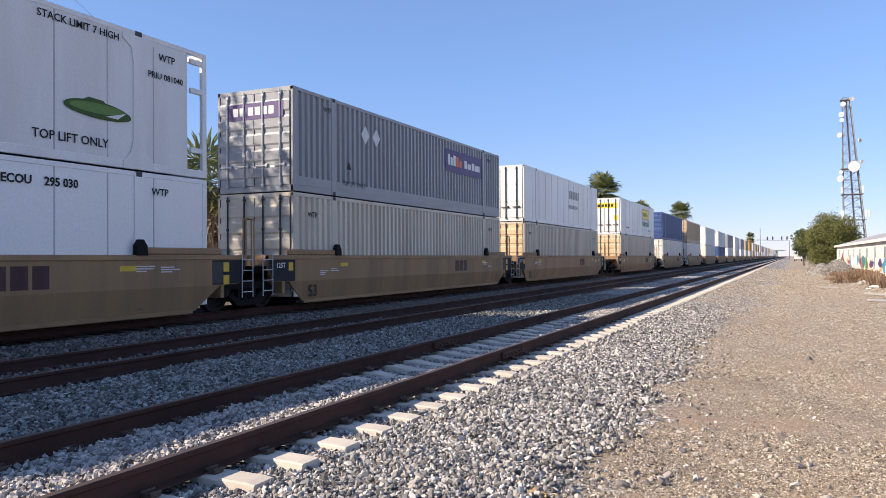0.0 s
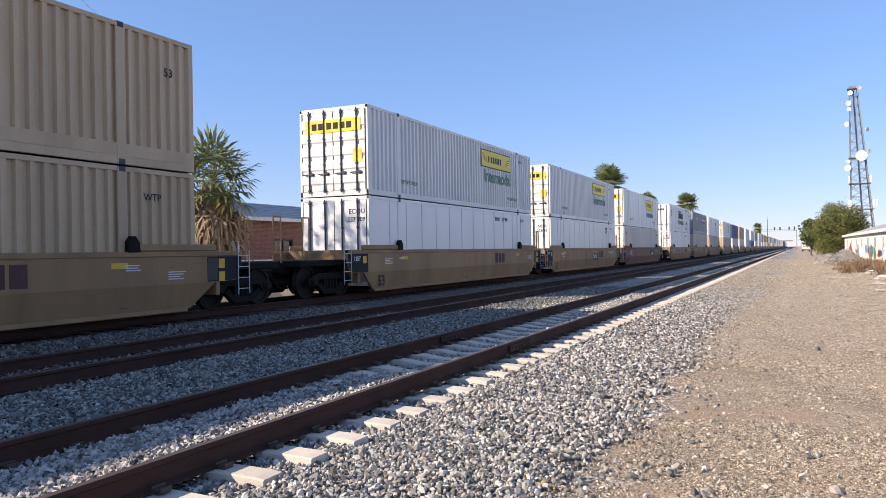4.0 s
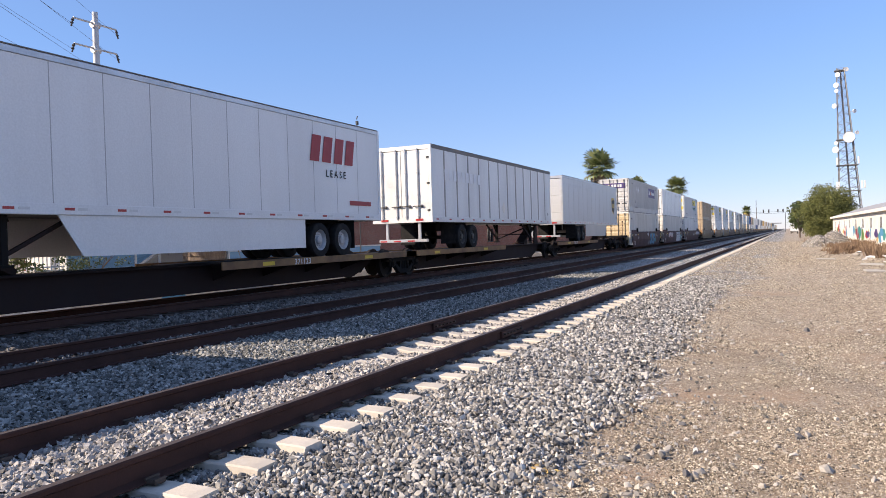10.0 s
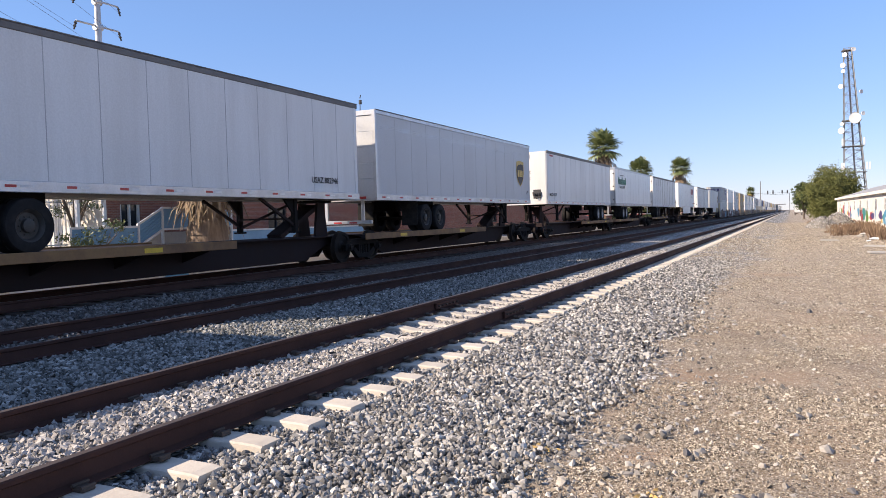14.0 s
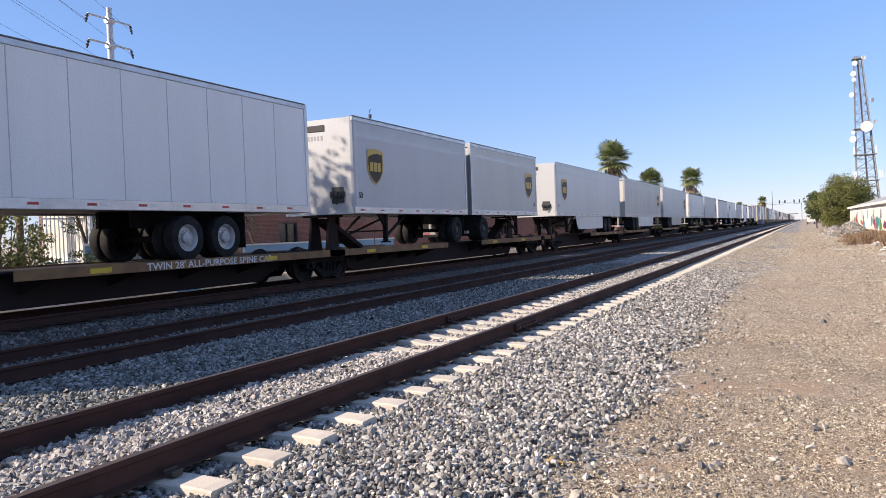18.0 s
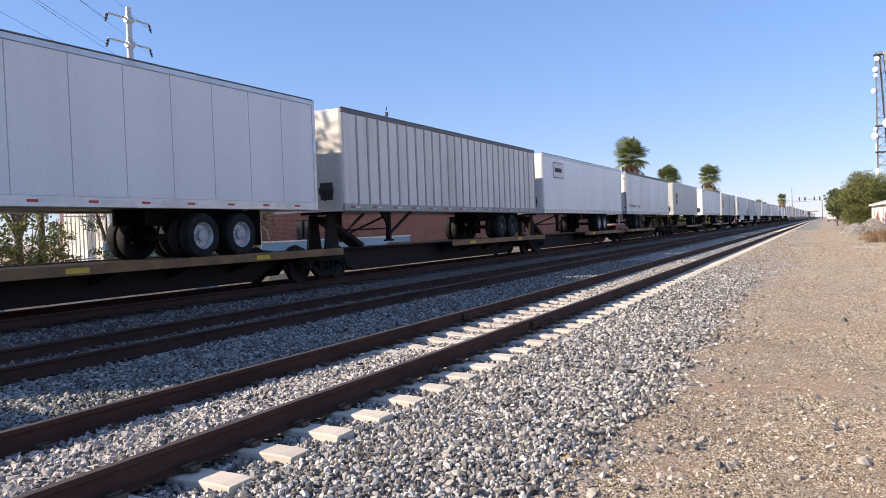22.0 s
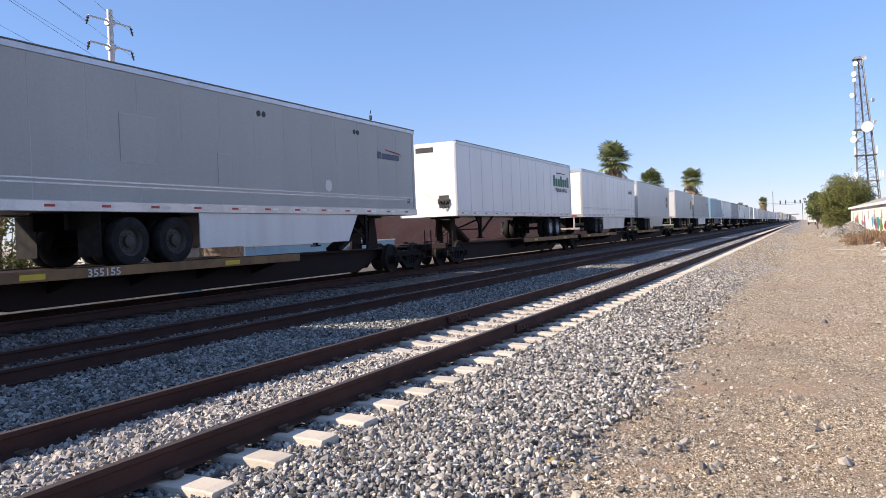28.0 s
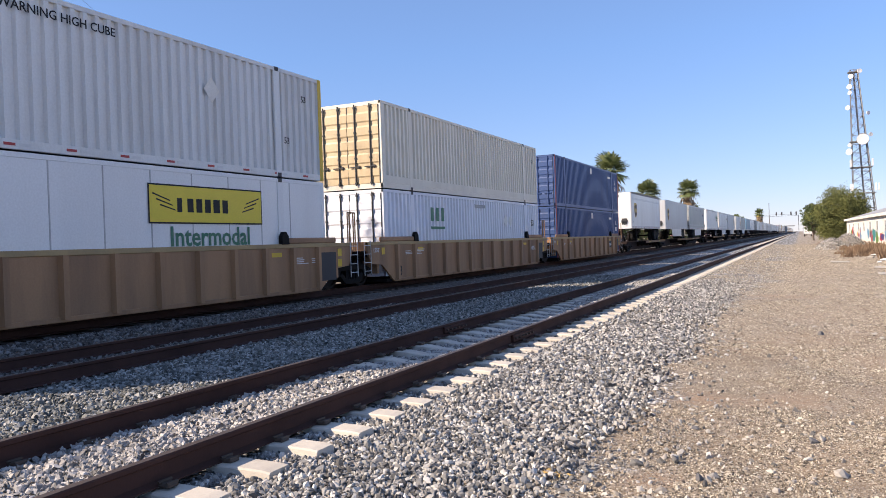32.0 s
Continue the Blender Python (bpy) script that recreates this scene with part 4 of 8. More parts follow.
def brick_building():
    """Long single-storey brick building beside the line with a blue-grey metal roof band."""
    ob = thing("brick_building", "long red brick building with a blue-grey metal roof", "building", at=(-28, 0, GL))
    y0, y1, top = 25.0, 132.0, 3.95
    holes = [(25.8, 27.0, 0.0, 2.9)] + [(30.6 + 6.1 * i, 32.4 + 6.1 * i, 1.35, 2.75) for i in (1, 7, 12)]
    g, y = Geo(), y0
    for a, b, z0, z1 in holes:
        g.box(-0.3, 0, y, a, 0, top)
        g.box(-0.3, 0, a, b, z1, top)
        if z0 > 0:
            g.box(-0.3, 0, a, b, 0, z0)
        y = b
    g.box(-0.3, 0, y, y1, 0, top)
    part("wall", g, "brickwork", ob)
    part("end_wall", Geo().box(-5.0, -0.3, y0, y0 + 0.3, 0, top), "white_wall", ob, "pale rendered end wall")
    part("back_wall", Geo().box(-5.3, -5.0, y0, y1, 0, top), "brickwork", ob)
    rf = part("roof", Geo().box(-5.3, -0.9, y0 - 0.3, y1, 4.72, 4.86), "roof_grey", ob)
    band = part("roof_band", Geo().prism([(0.55, 3.98), (0.55, 4.06), (-0.75, 4.86), (-0.95, 4.86), (-0.95, 4.74), (0.45, 3.90)], y0 - 0.5, y1 + 0.3, "y"), "metal_roof", ob, "blue-grey ribbed metal fascia")
    rib = Geo().box(-0.012, 0.012, y0 - 0.5, y1 + 0.3, -0.02, 0.025)
    rm = rib.mesh("roof_rib")
    for k in range(7):
        f = (k + 0.5) / 7
        part("roof_rib", rm, "metal_roof", band, at=(0.55 - 1.3 * f, 0, 4.075 + 0.8 * f))
    part("fascia_board", Geo().box(0.46, 0.58, y0 - 0.5, y1 + 0.3, 3.78, 3.98), "whitemark", ob, "white fascia board")
    for a, b, z0, z1 in holes[1:]:
        w = part("window", Geo().box(-0.2, -0.15, a, b, z0, z1), "glass", ob, at=(0, 0, 0))
        part("window_surround", Geo().box(-0.14, -0.06, a, a + 0.07, z0, z1).box(-0.14, -0.06, b - 0.07, b, z0, z1).box(-0.14, -0.06, a + 0.07, b - 0.07, z0, z0 + 0.07).box(-0.14, -0.06, a + 0.07, b - 0.07, z1 - 0.07, z1).box(-0.14, -0.07, (a + b) / 2 - 0.03, (a + b) / 2 + 0.03, z0 + 0.07, z1 - 0.07), "dark_trim", w)
        part("window_sill", Geo().box(-0.12, 0.09, a - 0.08, b + 0.08, z0 - 0.09, z0 - 0.005), "brick", w)
    d = part("entrance_door", Geo().box(-0.25, -0.18, 25.8, 27.0, 0, 2.9), "glass", ob, "dark glazed entrance door")
    part("door_surround", Geo().box(-0.17, -0.05, 25.8, 25.9, 0, 2.9).box(-0.17, -0.05, 26.36, 26.44, 0, 2.9).box(-0.17, -0.05, 26.9, 27.0, 0, 2.9), "whitemark", d)
    for y in (23.2, 24.6):
        part("porch_post", Geo().box(0.25, 0.4, y - 0.07, y + 0.07, 0, 3.9), "whitemark", ob)
    part("roof_unit", Geo().box(-4, -2.4, 33.2, 35.2, 4.86, 5.5, 0.05), "galv", ob, "grey rooftop ventilation unit")
    return ob


brick_building()


def blue_ramp():
    """Entrance ramp and stair with white rails and blue louvred panels."""
    ob = thing("entrance_ramp", "white-railed entrance ramp with blue louvred panels", "ramp", at=(-26, 0, GL))
    part("landing", Geo().box(-1.9, -0.1, 26.3, 31.0, 0, 1.55), "concrete", ob)
    part("lower_landing", Geo().box(-1.9, -0.1, 21.4, 24.88, 0, 0.8), "concrete", ob)
    part("incline", Geo().prism([(24.88, 0.8), (24.88, 0.0), (26.3, 0.0), (26.3, 1.55)], -1.9, -0.1, "x"), "concrete", ob)
    slopes = [((21.4, 1.0), (24.88, 1.0), 0.85), ((24.88, 1.0), (26.3, 1.7), 0.95), ((26.3, 1.7), (31.0, 1.75), 0.98)]
    for (ya, za), (yb, zb), h in slopes:
        p = part("railing_panel", Geo().prism([(ya, za), (yb, zb), (yb, zb + h), (ya, za + h)], -0.04, 0.0, "x"), "blue_panel", ob, "blue louvred infill panel")
        for k in range(6):
            f = (k + 0.5) / 6
            part("louvre", Geo().beam((0.02, ya, za + h * f), (0.02, yb, zb + h * f), 0.05, 0.035), "blue_panel", p)
        part("top_rail", Geo().beam((0.02, ya, za + h), (0.02, yb, zb + h), 0.09, 0.09), "whitemark", ob)
        part("bottom_rail", Geo().beam((0.02, ya, za), (0.02, yb, zb), 0.09, 0.09), "whitemark", ob)
        part("rail_post", Geo().box(-0.03, 0.07, ya - 0.05, ya + 0.05, 0, za + h + 0.03), "whitemark", ob)
    part("low_parapet", Geo().box(-0.12, 0.0, 31.05, 47.0, 0.85, 1.5, 0.02), "blue_panel", ob, "pale blue parapet along the landing")
    part("parapet_cap", Geo().box(-0.16, 0.06, 31.05, 47.0, 1.5, 1.58, 0.01), "whitemark", ob)
    part("parapet_base", Geo().box(-0.12, -0.02, 31.05, 47.0, 0, 0.85), "concrete", ob)
    part("rail_post", Geo().box(-0.03, 0.07, 30.95, 31.05, 0, 2.73), "whitemark", ob)


blue_ramp()


def picket_fence():
    ob = thing("metal_fence", "white metal fence with upright bars", "fence", at=(-29.5, 0, GL))
    bar = Geo().box(-0.015, 0.015, -0.02, 0.02, 0.1, 2.3).mesh("fence_bar")
    for k in range(13):
        part("fence_bar", bar, "whitemark", ob, at=(0, 22.3 + k * 0.2, 0.9))
    for z in (1.1, 3.0):
        part("fence_rail", Geo().box(-0.03, 0.03, 22.2, 24.8, z, z + 0.06), "whitemark", ob)


picket_fence()
kerb = part("low_wall", Geo().box(-19.3, -19.0, -20, 140, GL - 0.1, GL + 0.42, 0.02), "tie")
tagged(kerb, "low pale concrete wall along the railway", "wall", kind="structure")
for gi, (gy, gw, gc) in enumerate(((11.0, 1.6, "graffiti_blue"), (13.6, 2.2, "graffiti_white"), (19.2, 1.2, "graffiti_blue"), (23, 2.4, "grey"))):
    part("graffiti_patch", Geo().prism([(gy, GL + 0.05), (gy + gw, GL + 0.08), (gy + gw * 0.9, GL + 0.34), (gy + 0.2, GL + 0.36)], -18.998, -18.994, "x"), gc, kerb)


# ---- plants ----
def leaves(rng, centre_pts, per, spread, size, flat=0.5):
    """Leaf quads round clump centres, as one vertex and face list."""
    n = len(centre_pts) * per
    c = np.repeat(np.asarray(centre_pts), per, 0) + rng.normal(0, 1, (n, 3)) * np.asarray(spread)
    u = rng.normal(size=(n, 3))
    u /= np.linalg.norm(u, axis=1)[:, None]
    w = rng.normal(size=(n, 3))
    w -= (w * u).sum(1)[:, None] * u
    w /= np.linalg.norm(w, axis=1)[:, None]
    s = size * rng.uniform(0.6, 1.4, (n, 1))
    v = np.stack([c - u * s, c + w * s * flat, c + u * s, c - w * s * flat], 1).reshape(-1, 3)
    f = np.arange(n * 4).reshape(-1, 4)
    return v, f


def quads(name, v, f):
    me = bpy.data.meshes.new(name)
    me.from_pydata(v.tolist(), [], f.tolist())
    me.update()
    return me


def leafy_tree(name, label, x, y, height, width, seed, clumps=260, per=34, leaf=0.09, skin="leaf", trunk_h=0.35, z0=GL, shape=1.0):
    rng = np.random.default_rng(seed)
    rr = random.Random(seed)
    ob = thing(name, label, "tree", at=(x, y, z0))
    g = Geo()
    th = height * trunk_h
    g.rod((0, 0, -0.1), (rr.uniform(-0.15, 0.15), rr.uniform(-0.1, 0.1), th), height * 0.028, 10, height * 0.018)
    cents = []
    limbs = 9
    for k in range(limbs):
        a = 2 * math.pi * k / limbs + rr.uniform(-0.3, 0.3)
        r, z = width * rr.uniform(0.18, 0.42), height * rr.uniform(trunk_h + 0.15, 0.92)
        tip = (math.cos(a) * r, math.sin(a) * r, z)
        mid = (math.cos(a) * r * 0.45, math.sin(a) * r * 0.45, th + (z - th) * 0.55)
        g.rod((0, 0, th * rr.uniform(0.7, 1.0)), mid, height * 0.014, 7, height * 0.009)
        g.rod(mid, tip, height * 0.009, 6, height * 0.003)
        cents.append(tip)
        for q in range(2):
            t2 = tuple(tip[i] + rr.uniform(-0.16, 0.16) * width for i in range(3))
            g.rod(mid, t2, height * 0.006, 5, height * 0.002)
            cents.append(t2)
    part("trunk", g, "bark", ob, smooth=True)
    pts = []
    for k in range(clumps):
        if k % 3 and cents:
            b = cents[rng.integers(0, len(cents))]
            p = np.array(b) + rng.normal(0, 0.11, 3) * width
        else:
            d = rng.normal(size=3)
            d /= np.linalg.norm(d)
            p = d * np.array([width / 2, width / 2, height * (1 - trunk_h) / 2]) * rng.uniform(0.55, 1.0) * (1 + 0.25 * noise.noise(Vector(d * 2.0 + seed)))
            p[2] = p[2] * shape + height * (1 + trunk_h) / 2
        pts.append(p)
    v, f = leaves(rng, pts, per, (width * 0.045, width * 0.045, width * 0.035), leaf)
    part("crown", quads("crown", v, f), skin, ob)
    return ob


def fan_palm(label, x, y, top, crown, seed, skirt=True, thick=0.22, z0=GL, fronds=46, hang=0.85, blade=0.10):
    """Fan palm: rough trunk, a skirt of dry fronds, and a round crown of pleated fans."""
    rr = random.Random(seed)
    ob = thing("palm_tree", label, "palm tree", "fan palms", at=(x, y, z0))
    g, h = Geo(), top - z0 - crown * 0.45
    n = 14
    for k in range(n):
        za, zb = h * k / n, h * (k + 1) / n
        ra = thick * (1.25 - 0.35 * k / n) * rr.uniform(0.92, 1.08)
        ra = min(ra, 0.3 + 1.2 * (h - za) / 2.2) if thick > 0.5 else ra
        g.rod((0, 0, za - 0.05), (0, 0, zb), ra, 18, ra * 0.93)
    part("trunk", g, "palm_bark", ob, smooth=True)

    def fan(g, base, az, el, stalk, rad, droop, blades=15):
        d = Vector((math.cos(az) * math.cos(el), math.sin(az) * math.cos(el), math.sin(el)))
        s = d.cross(Vector((0, 0, 1)))
        s = (s if s.length > 0.05 else Vector((1, 0, 0))).normalized()
        up = s.cross(d)
        hub = Vector(base) + d * stalk + Vector((0, 0, -droop * stalk * 0.3))
        g.rod(base, hub, 0.022, 4, 0.014, cap=False)
        for b in range(blades):
            a = (b / (blades - 1) - 0.5) * 4.2
            q = d * math.cos(a) + s * math.sin(a)
            q = (q + up * 0.10 * math.cos(a * 2)).normalized()
            ln = rad * (0.72 + 0.28 * math.cos(a * 0.8)) * rr.uniform(0.88, 1.08)
            side = (d * -math.sin(a) + s * math.cos(a)).normalized() * rad * blade
            m = hub + q * ln * 0.70 + up * 0.02
            tip = hub + q * ln + Vector((0, 0, -droop * ln * 0.35))
            g.add([hub, m - side + up * 0.015, tip, m + side + up * 0.015, m], [(0, 1, 4), (1, 2, 4), (2, 3, 4), (3, 0, 4)])

    live, dead, yel = Geo(), Geo(), Geo()
    R = crown / 2
    for k in range(fronds):
        az, f = k * 2.399 + rr.uniform(-0.3, 0.3), k / fronds
        el = radians(math.degrees(math.asin(1 - 1.62 * f)) + rr.uniform(-12, 12))
        tgt = yel if (f > 0.86 and rr.random() < 0.45) else live
        fan(tgt, (0, 0, h + R * 0.1 - 0.25 * f), az, el, R * rr.uniform(0.36, 0.52), R * rr.uniform(0.50, 0.66), 0.15 + 0.55 * f, 13)
    part("crown", live, "frond", ob)
    if yel.v:
        part("yellowing_fronds", yel, "yellow_frond", ob, "yellowed lower fronds")
    if skirt:
        for k in range(44):
            az = k * 2.399
            z = h - rr.uniform(0.0, crown * hang)
            fan(dead, (math.cos(az) * min(thick, 0.35) * 0.6, math.sin(az) * min(thick, 0.35) * 0.6, z), az, radians(rr.uniform(-76, -34)), R * rr.uniform(0.24, 0.44), R * rr.uniform(0.42, 0.62), 1.2, 9)
        part("dry_skirt", dead, "dead_frond", ob, "hanging skirt of dry fronds")
    return ob


fan_palm("green fan palm with shaggy dry skirt by a building", -24.0, 27.0, 6.8, 4.7, 3, thick=0.80, fronds=44, hang=0.3, blade=0.05)
fan_palm("tall fan palm with round green crown", -21.3, 96.0, 12.0, 5.0, 5, fronds=42)
fan_palm("fan palm with round green crown behind the train", -22.6, 129.0, 10.6, 4.8, 7, fronds=42)
fan_palm("slender fan palm with round green crown", -18.8, 150.0, 11.9, 4.7, 9, fronds=42)
fan_palm("hazy distant fan palm beside the line", -14.5, 330.0, 11.0, 4.5, 11, fronds=30)
fan_palm("hazy distant fan palm behind the train", -30, 430.0, 11.5, 4.6, 12, fronds=30)
leafy_tree("street_tree", "thin-crowned green tree beside a timber pole", -31.5, 21.6, 7.6, 5.2, 21, clumps=100, per=26, leaf=0.08, skin="leaf_grey")
leafy_tree("street_tree", "small light green tree by the fence", -29.0, 24.2, 5.2, 3.0, 22, clumps=60, per=26, leaf=0.07, skin="leaf_grey")
leafy_tree("street_tree", "green tree behind the steel pole", -42.0, 33.0, 9.5, 5.5, 23, clumps=150, per=30, leaf=0.1)
leafy_tree("street_tree", "tall open-crowned green tree that shades the passing train", -23.9, 9.0, 13.6, 6.6, 29, clumps=230, per=30, leaf=0.11, trunk_h=0.55)
leafy_tree("shrub", "low green shrub by the ramp", -25.0, 21.6, 1.9, 2.6, 24, clumps=60, per=30, leaf=0.06, trunk_h=0.15)
part_base = part("porch_deck", Geo().box(-30.2, -28.6, 22.0, 25.0, GL, GL + 1.0, 0.02), "concrete")
tagged(part_base, "pale concrete porch under a white fence", "porch")
leafy_tree("shrub", "tall olive-green shrub by the ramp", -26.5, 18.4, 3.4, 3.0, 27, clumps=110, per=30, leaf=0.07, skin="leaf_olive", trunk_h=0.12)
leafy_tree("shrub", "tall green shrub beside the porch", -28.2, 16.4, 4.2, 3.4, 28, clumps=120, per=30, leaf=0.075, trunk_h=0.12)
leafy_tree("shrub", "low green shrub by the fence", -27.0, 19.4, 2.3, 2.6, 26, clumps=60, per=30, leaf=0.06, trunk_h=0.15)
leafy_tree("broad_tree", "large rounded olive-green tree behind the white building", 6.3, 136.0, 8.6, 7.3, 31, clumps=1500, per=44, leaf=0.115, skin="leaf_olive", trunk_h=0.04, z0=GR)
leafy_tree("broad_tree", "dark green tree at the end of the path", 2.2, 150.0, 6.6, 3.6, 32, clumps=260, per=44, leaf=0.13, skin="leaf", trunk_h=0.15, z0=GR)
for tx, ty, tz, tw, ts in ((-24, 215, 8, 8, 41), (-30, 250, 9.5, 9, 42), (-22, 300, 8, 9, 43), (11, 260, 7, 8, 44), (9, 330, 7, 9, 45), (12, 420, 8, 10, 46)):
    leafy_tree("distant_tree", "hazy distant tree beside the line", tx, ty, tz, tw, ts, clumps=150, per=20, leaf=0.32, trunk_h=0.2)


for hy in range(134, 215, 9):
    leafy_tree("hedge_bush", "dark green bush in a hedge behind the tracks", -27.5 + (hy % 4) * 0.5, hy, 3.4 + (hy % 5) * 0.3, 7.5, 60 + hy, clumps=90, per=22, leaf=0.2, trunk_h=0.1)


def weeds():
    rng = np.random.default_rng(51)
    for i, (x, y, w, n, h) in enumerate(((4.6, 62, 2.2, 1500, 0.95), (5.6, 54, 2.4, 1500, 0.9), (5.2, 74, 2.0, 1100, 0.9), (6.3, 46, 2.4, 1200, 0.8), (4.6, 86, 1.8, 700, 1.0), (4.0, 104, 2.2, 700, 1.0))):
        g = Geo()
        for _ in range(n // 45):
            cx, cy, ch = x + rng.normal() * w * 0.42, y + rng.normal() * w * 1.1, h * rng.uniform(0.25, 0.85)
            for _ in range(45):
                a, b = cx + rng.normal() * 0.22, cy + rng.normal() * 0.3
                hh, dx, dy = ch * rng.uniform(0.3, 1.0), rng.normal() * 0.3 * ch, rng.normal() * 0.3 * ch
                s = rng.uniform(0.014, 0.04)
                g.add([(a - s, b, GR - 0.02), (a + s, b, GR - 0.02), (a + dx + s * 0.6, b + dy, GR + hh), (a + dx - s * 0.3, b + dy + 0.02, GR + hh)], [(0, 1, 2, 3)])
        ob = part("dry_brush", g, "dry_weed")
        tagged(ob, "reddish-brown dry brush along the building", "brush", "dry brush", "stuff")
    for i in range(26):
        y = 40 + rng.uniform(0, 30)
        x = 3.5 + rng.uniform(0, 2.6)
        s = rng.uniform(0.12, 0.3)
        sh, fc = stone_shapes(rng, 1)
        g = Geo().add([tuple(p * np.array([s, s, s * 0.6])) for p in sh[0]], [tuple(int(k) for k in f) for f in fc])
        ob = part("litter_bag", g, "whitemark" if i % 3 else "rock_pale", at=(x, y, GR + s * 0.25))
        tagged(ob, "crumpled pale litter in dry brush", "litter", "litter in the brush")
    for x, y, w, l, a in ((3.0, 33, 0.7, 0.4, 12), (3.4, 38.5, 0.9, 0.4, -8), (1.9, 46, 0.9, 0.3, 5)):
        ob = part("concrete_slab", Geo().box(-w / 2, w / 2, -l / 2, l / 2, 0, 0.07, 0.02), "concrete", at=pose(x, y, GR + 0.01, 3, 2, a))
        tagged(ob, "broken pale concrete slab on the ground", "slab", "broken slabs")


weeds()


def gravel_heap(x, y, rx, ry, h, label):
    rng = np.random.default_rng(int(x * 10 + y))
    n = 1700
    a, r = rng.uniform(0, 6.283, n), np.sqrt(rng.uniform(0, 1, n))
    z = GR + h * np.clip(1 - r ** 1.6, 0, 1) + rng.uniform(-0.03, 0.05, n)
    p = np.stack([x + np.cos(a) * r * rx, y + np.sin(a) * r * ry, z], 1)
    g = Geo()
    for i in range(13):
        for j in range(24):
            rr, aa = i / 12, 2 * math.pi * j / 24
            g.v.append((x + math.cos(aa) * rr * rx, y + math.sin(aa) * rr * ry, GR - 0.05 + h * max(0, 1 - rr ** 1.6)))
    g.f = [(i * 24 + j, (i + 1) * 24 + j, (i + 1) * 24 + (j + 1) % 24, i * 24 + (j + 1) % 24) for i in range(12) for j in range(24)]
    base = part("gravel_heap", g, "ground")
    tagged(base, label, "gravel heap", "gravel heaps")
    scatter("heap_stones", "loose grey stones on a gravel heap", "gravel", p, rng.uniform(0.03, 0.075, n), "stone", 3, chunks=True)


gravel_heap(2.7, 80, 1.5, 4.0, 1.0, "low heap of grey gravel beside the path")
gravel_heap(4.2, 84, 1.6, 3.6, 1.35, "heap of grey gravel before the white building")


def white_building():
    """Low whitewashed shed along the path with a grey roof, sprayed walls and small dark windows."""
    ob = thing("white_building", "low whitewashed building with grey roof and sprayed walls", "building", at=(0, 0, GR))
    A, B = Vector((5.85, 118, 0)), Vector((7.6, 38, 0))
    d = (B - A).normalized()
    nrm = Vector((d.y, -d.x, 0))       # towards the tracks
    if nrm.x > 0:
        nrm = -nrm
    L = (B - A).length
    m = Matrix(((d.x, nrm.x, 0, A.x), (d.y, nrm.y, 0, A.y), (0, 0, 1, 0), (0, 0, 0, 1)))
    flip = m.to_3x3().determinant() < 0
    wall = part("wall", Geo().box(0, L, -0.3, 0, 0, 3.05), "white_wall", ob, at=m)
    part("end_wall", Geo().box(-0.3, 0, -9, 0, 0, 3.05), "white_wall", ob, at=m)
    part("roof", Geo().prism([(0.25, 3.0), (0.25, 3.1), (-4.5, 4.45), (-9.2, 3.1), (-9.2, 3.0), (-4.5, 4.3)], -0.5, L, "x"), "roof_grey", ob, at=m)
    part("fascia", Geo().box(-0.5, L, 0.25, 0.31, 2.86, 3.12), "white_wall", ob, at=m)
    for k in range(12):
        y = 4 + k * 6.2
        w = part("window", Geo().box(y, y + 1.3, -0.05, 0.012, 1.55, 2.45), "glass", ob, at=m)
        for ya, yb in ((y - 0.06, y), (y + 1.3, y + 1.36), (y + 0.62, y + 0.68)):
            part("window_bar", Geo().box(ya, yb, -0.02, 0.03, 1.5, 2.5), "whitemark", w)
    cols = ["graffiti_blue", "gold", "graffiti_teal", "purple", "grey", "red_ink", "lime"]
    rr = random.Random(8)
    for k in range(54):
        y, z, w, h = rr.uniform(2, L - 4), rr.uniform(0.2, 0.9), rr.uniform(0.6, 2.6), rr.uniform(0.5, 1.5)
        pts = [(y + math.cos(a) * w / 2 * (1 + 0.3 * math.sin(3 * a + k)), z + h / 2 + math.sin(a) * h / 2) for a in [i * 0.5236 for i in range(12)]]
        part("graffiti", Geo().prism([(p[0], p[1]) for p in pts], 0.001, 0.004 + 0.0004 * (k % 13), "y"), cols[k % 7], ob, at=m)
    part("upper_block", Geo().box(60, 80, -14, -8, 0, 8.5, 0.05), "white_wall", ob, "taller plain white block behind", at=m)
    part("parapet", Geo().box(18, 60, -9.6, -9.2, 0, 5.0), "white_wall", ob, "white parapet wall behind the roof", at=m)


white_building()


# blue-grey of distance haze put straight into the base colour
M["haze_tree"] = surface("hazy_foliage", (0.26, 0.30, 0.36), 0.95, 0, (0.22, 0.26, 0.32), 0.6, 0.1, 1.0, 0.0)


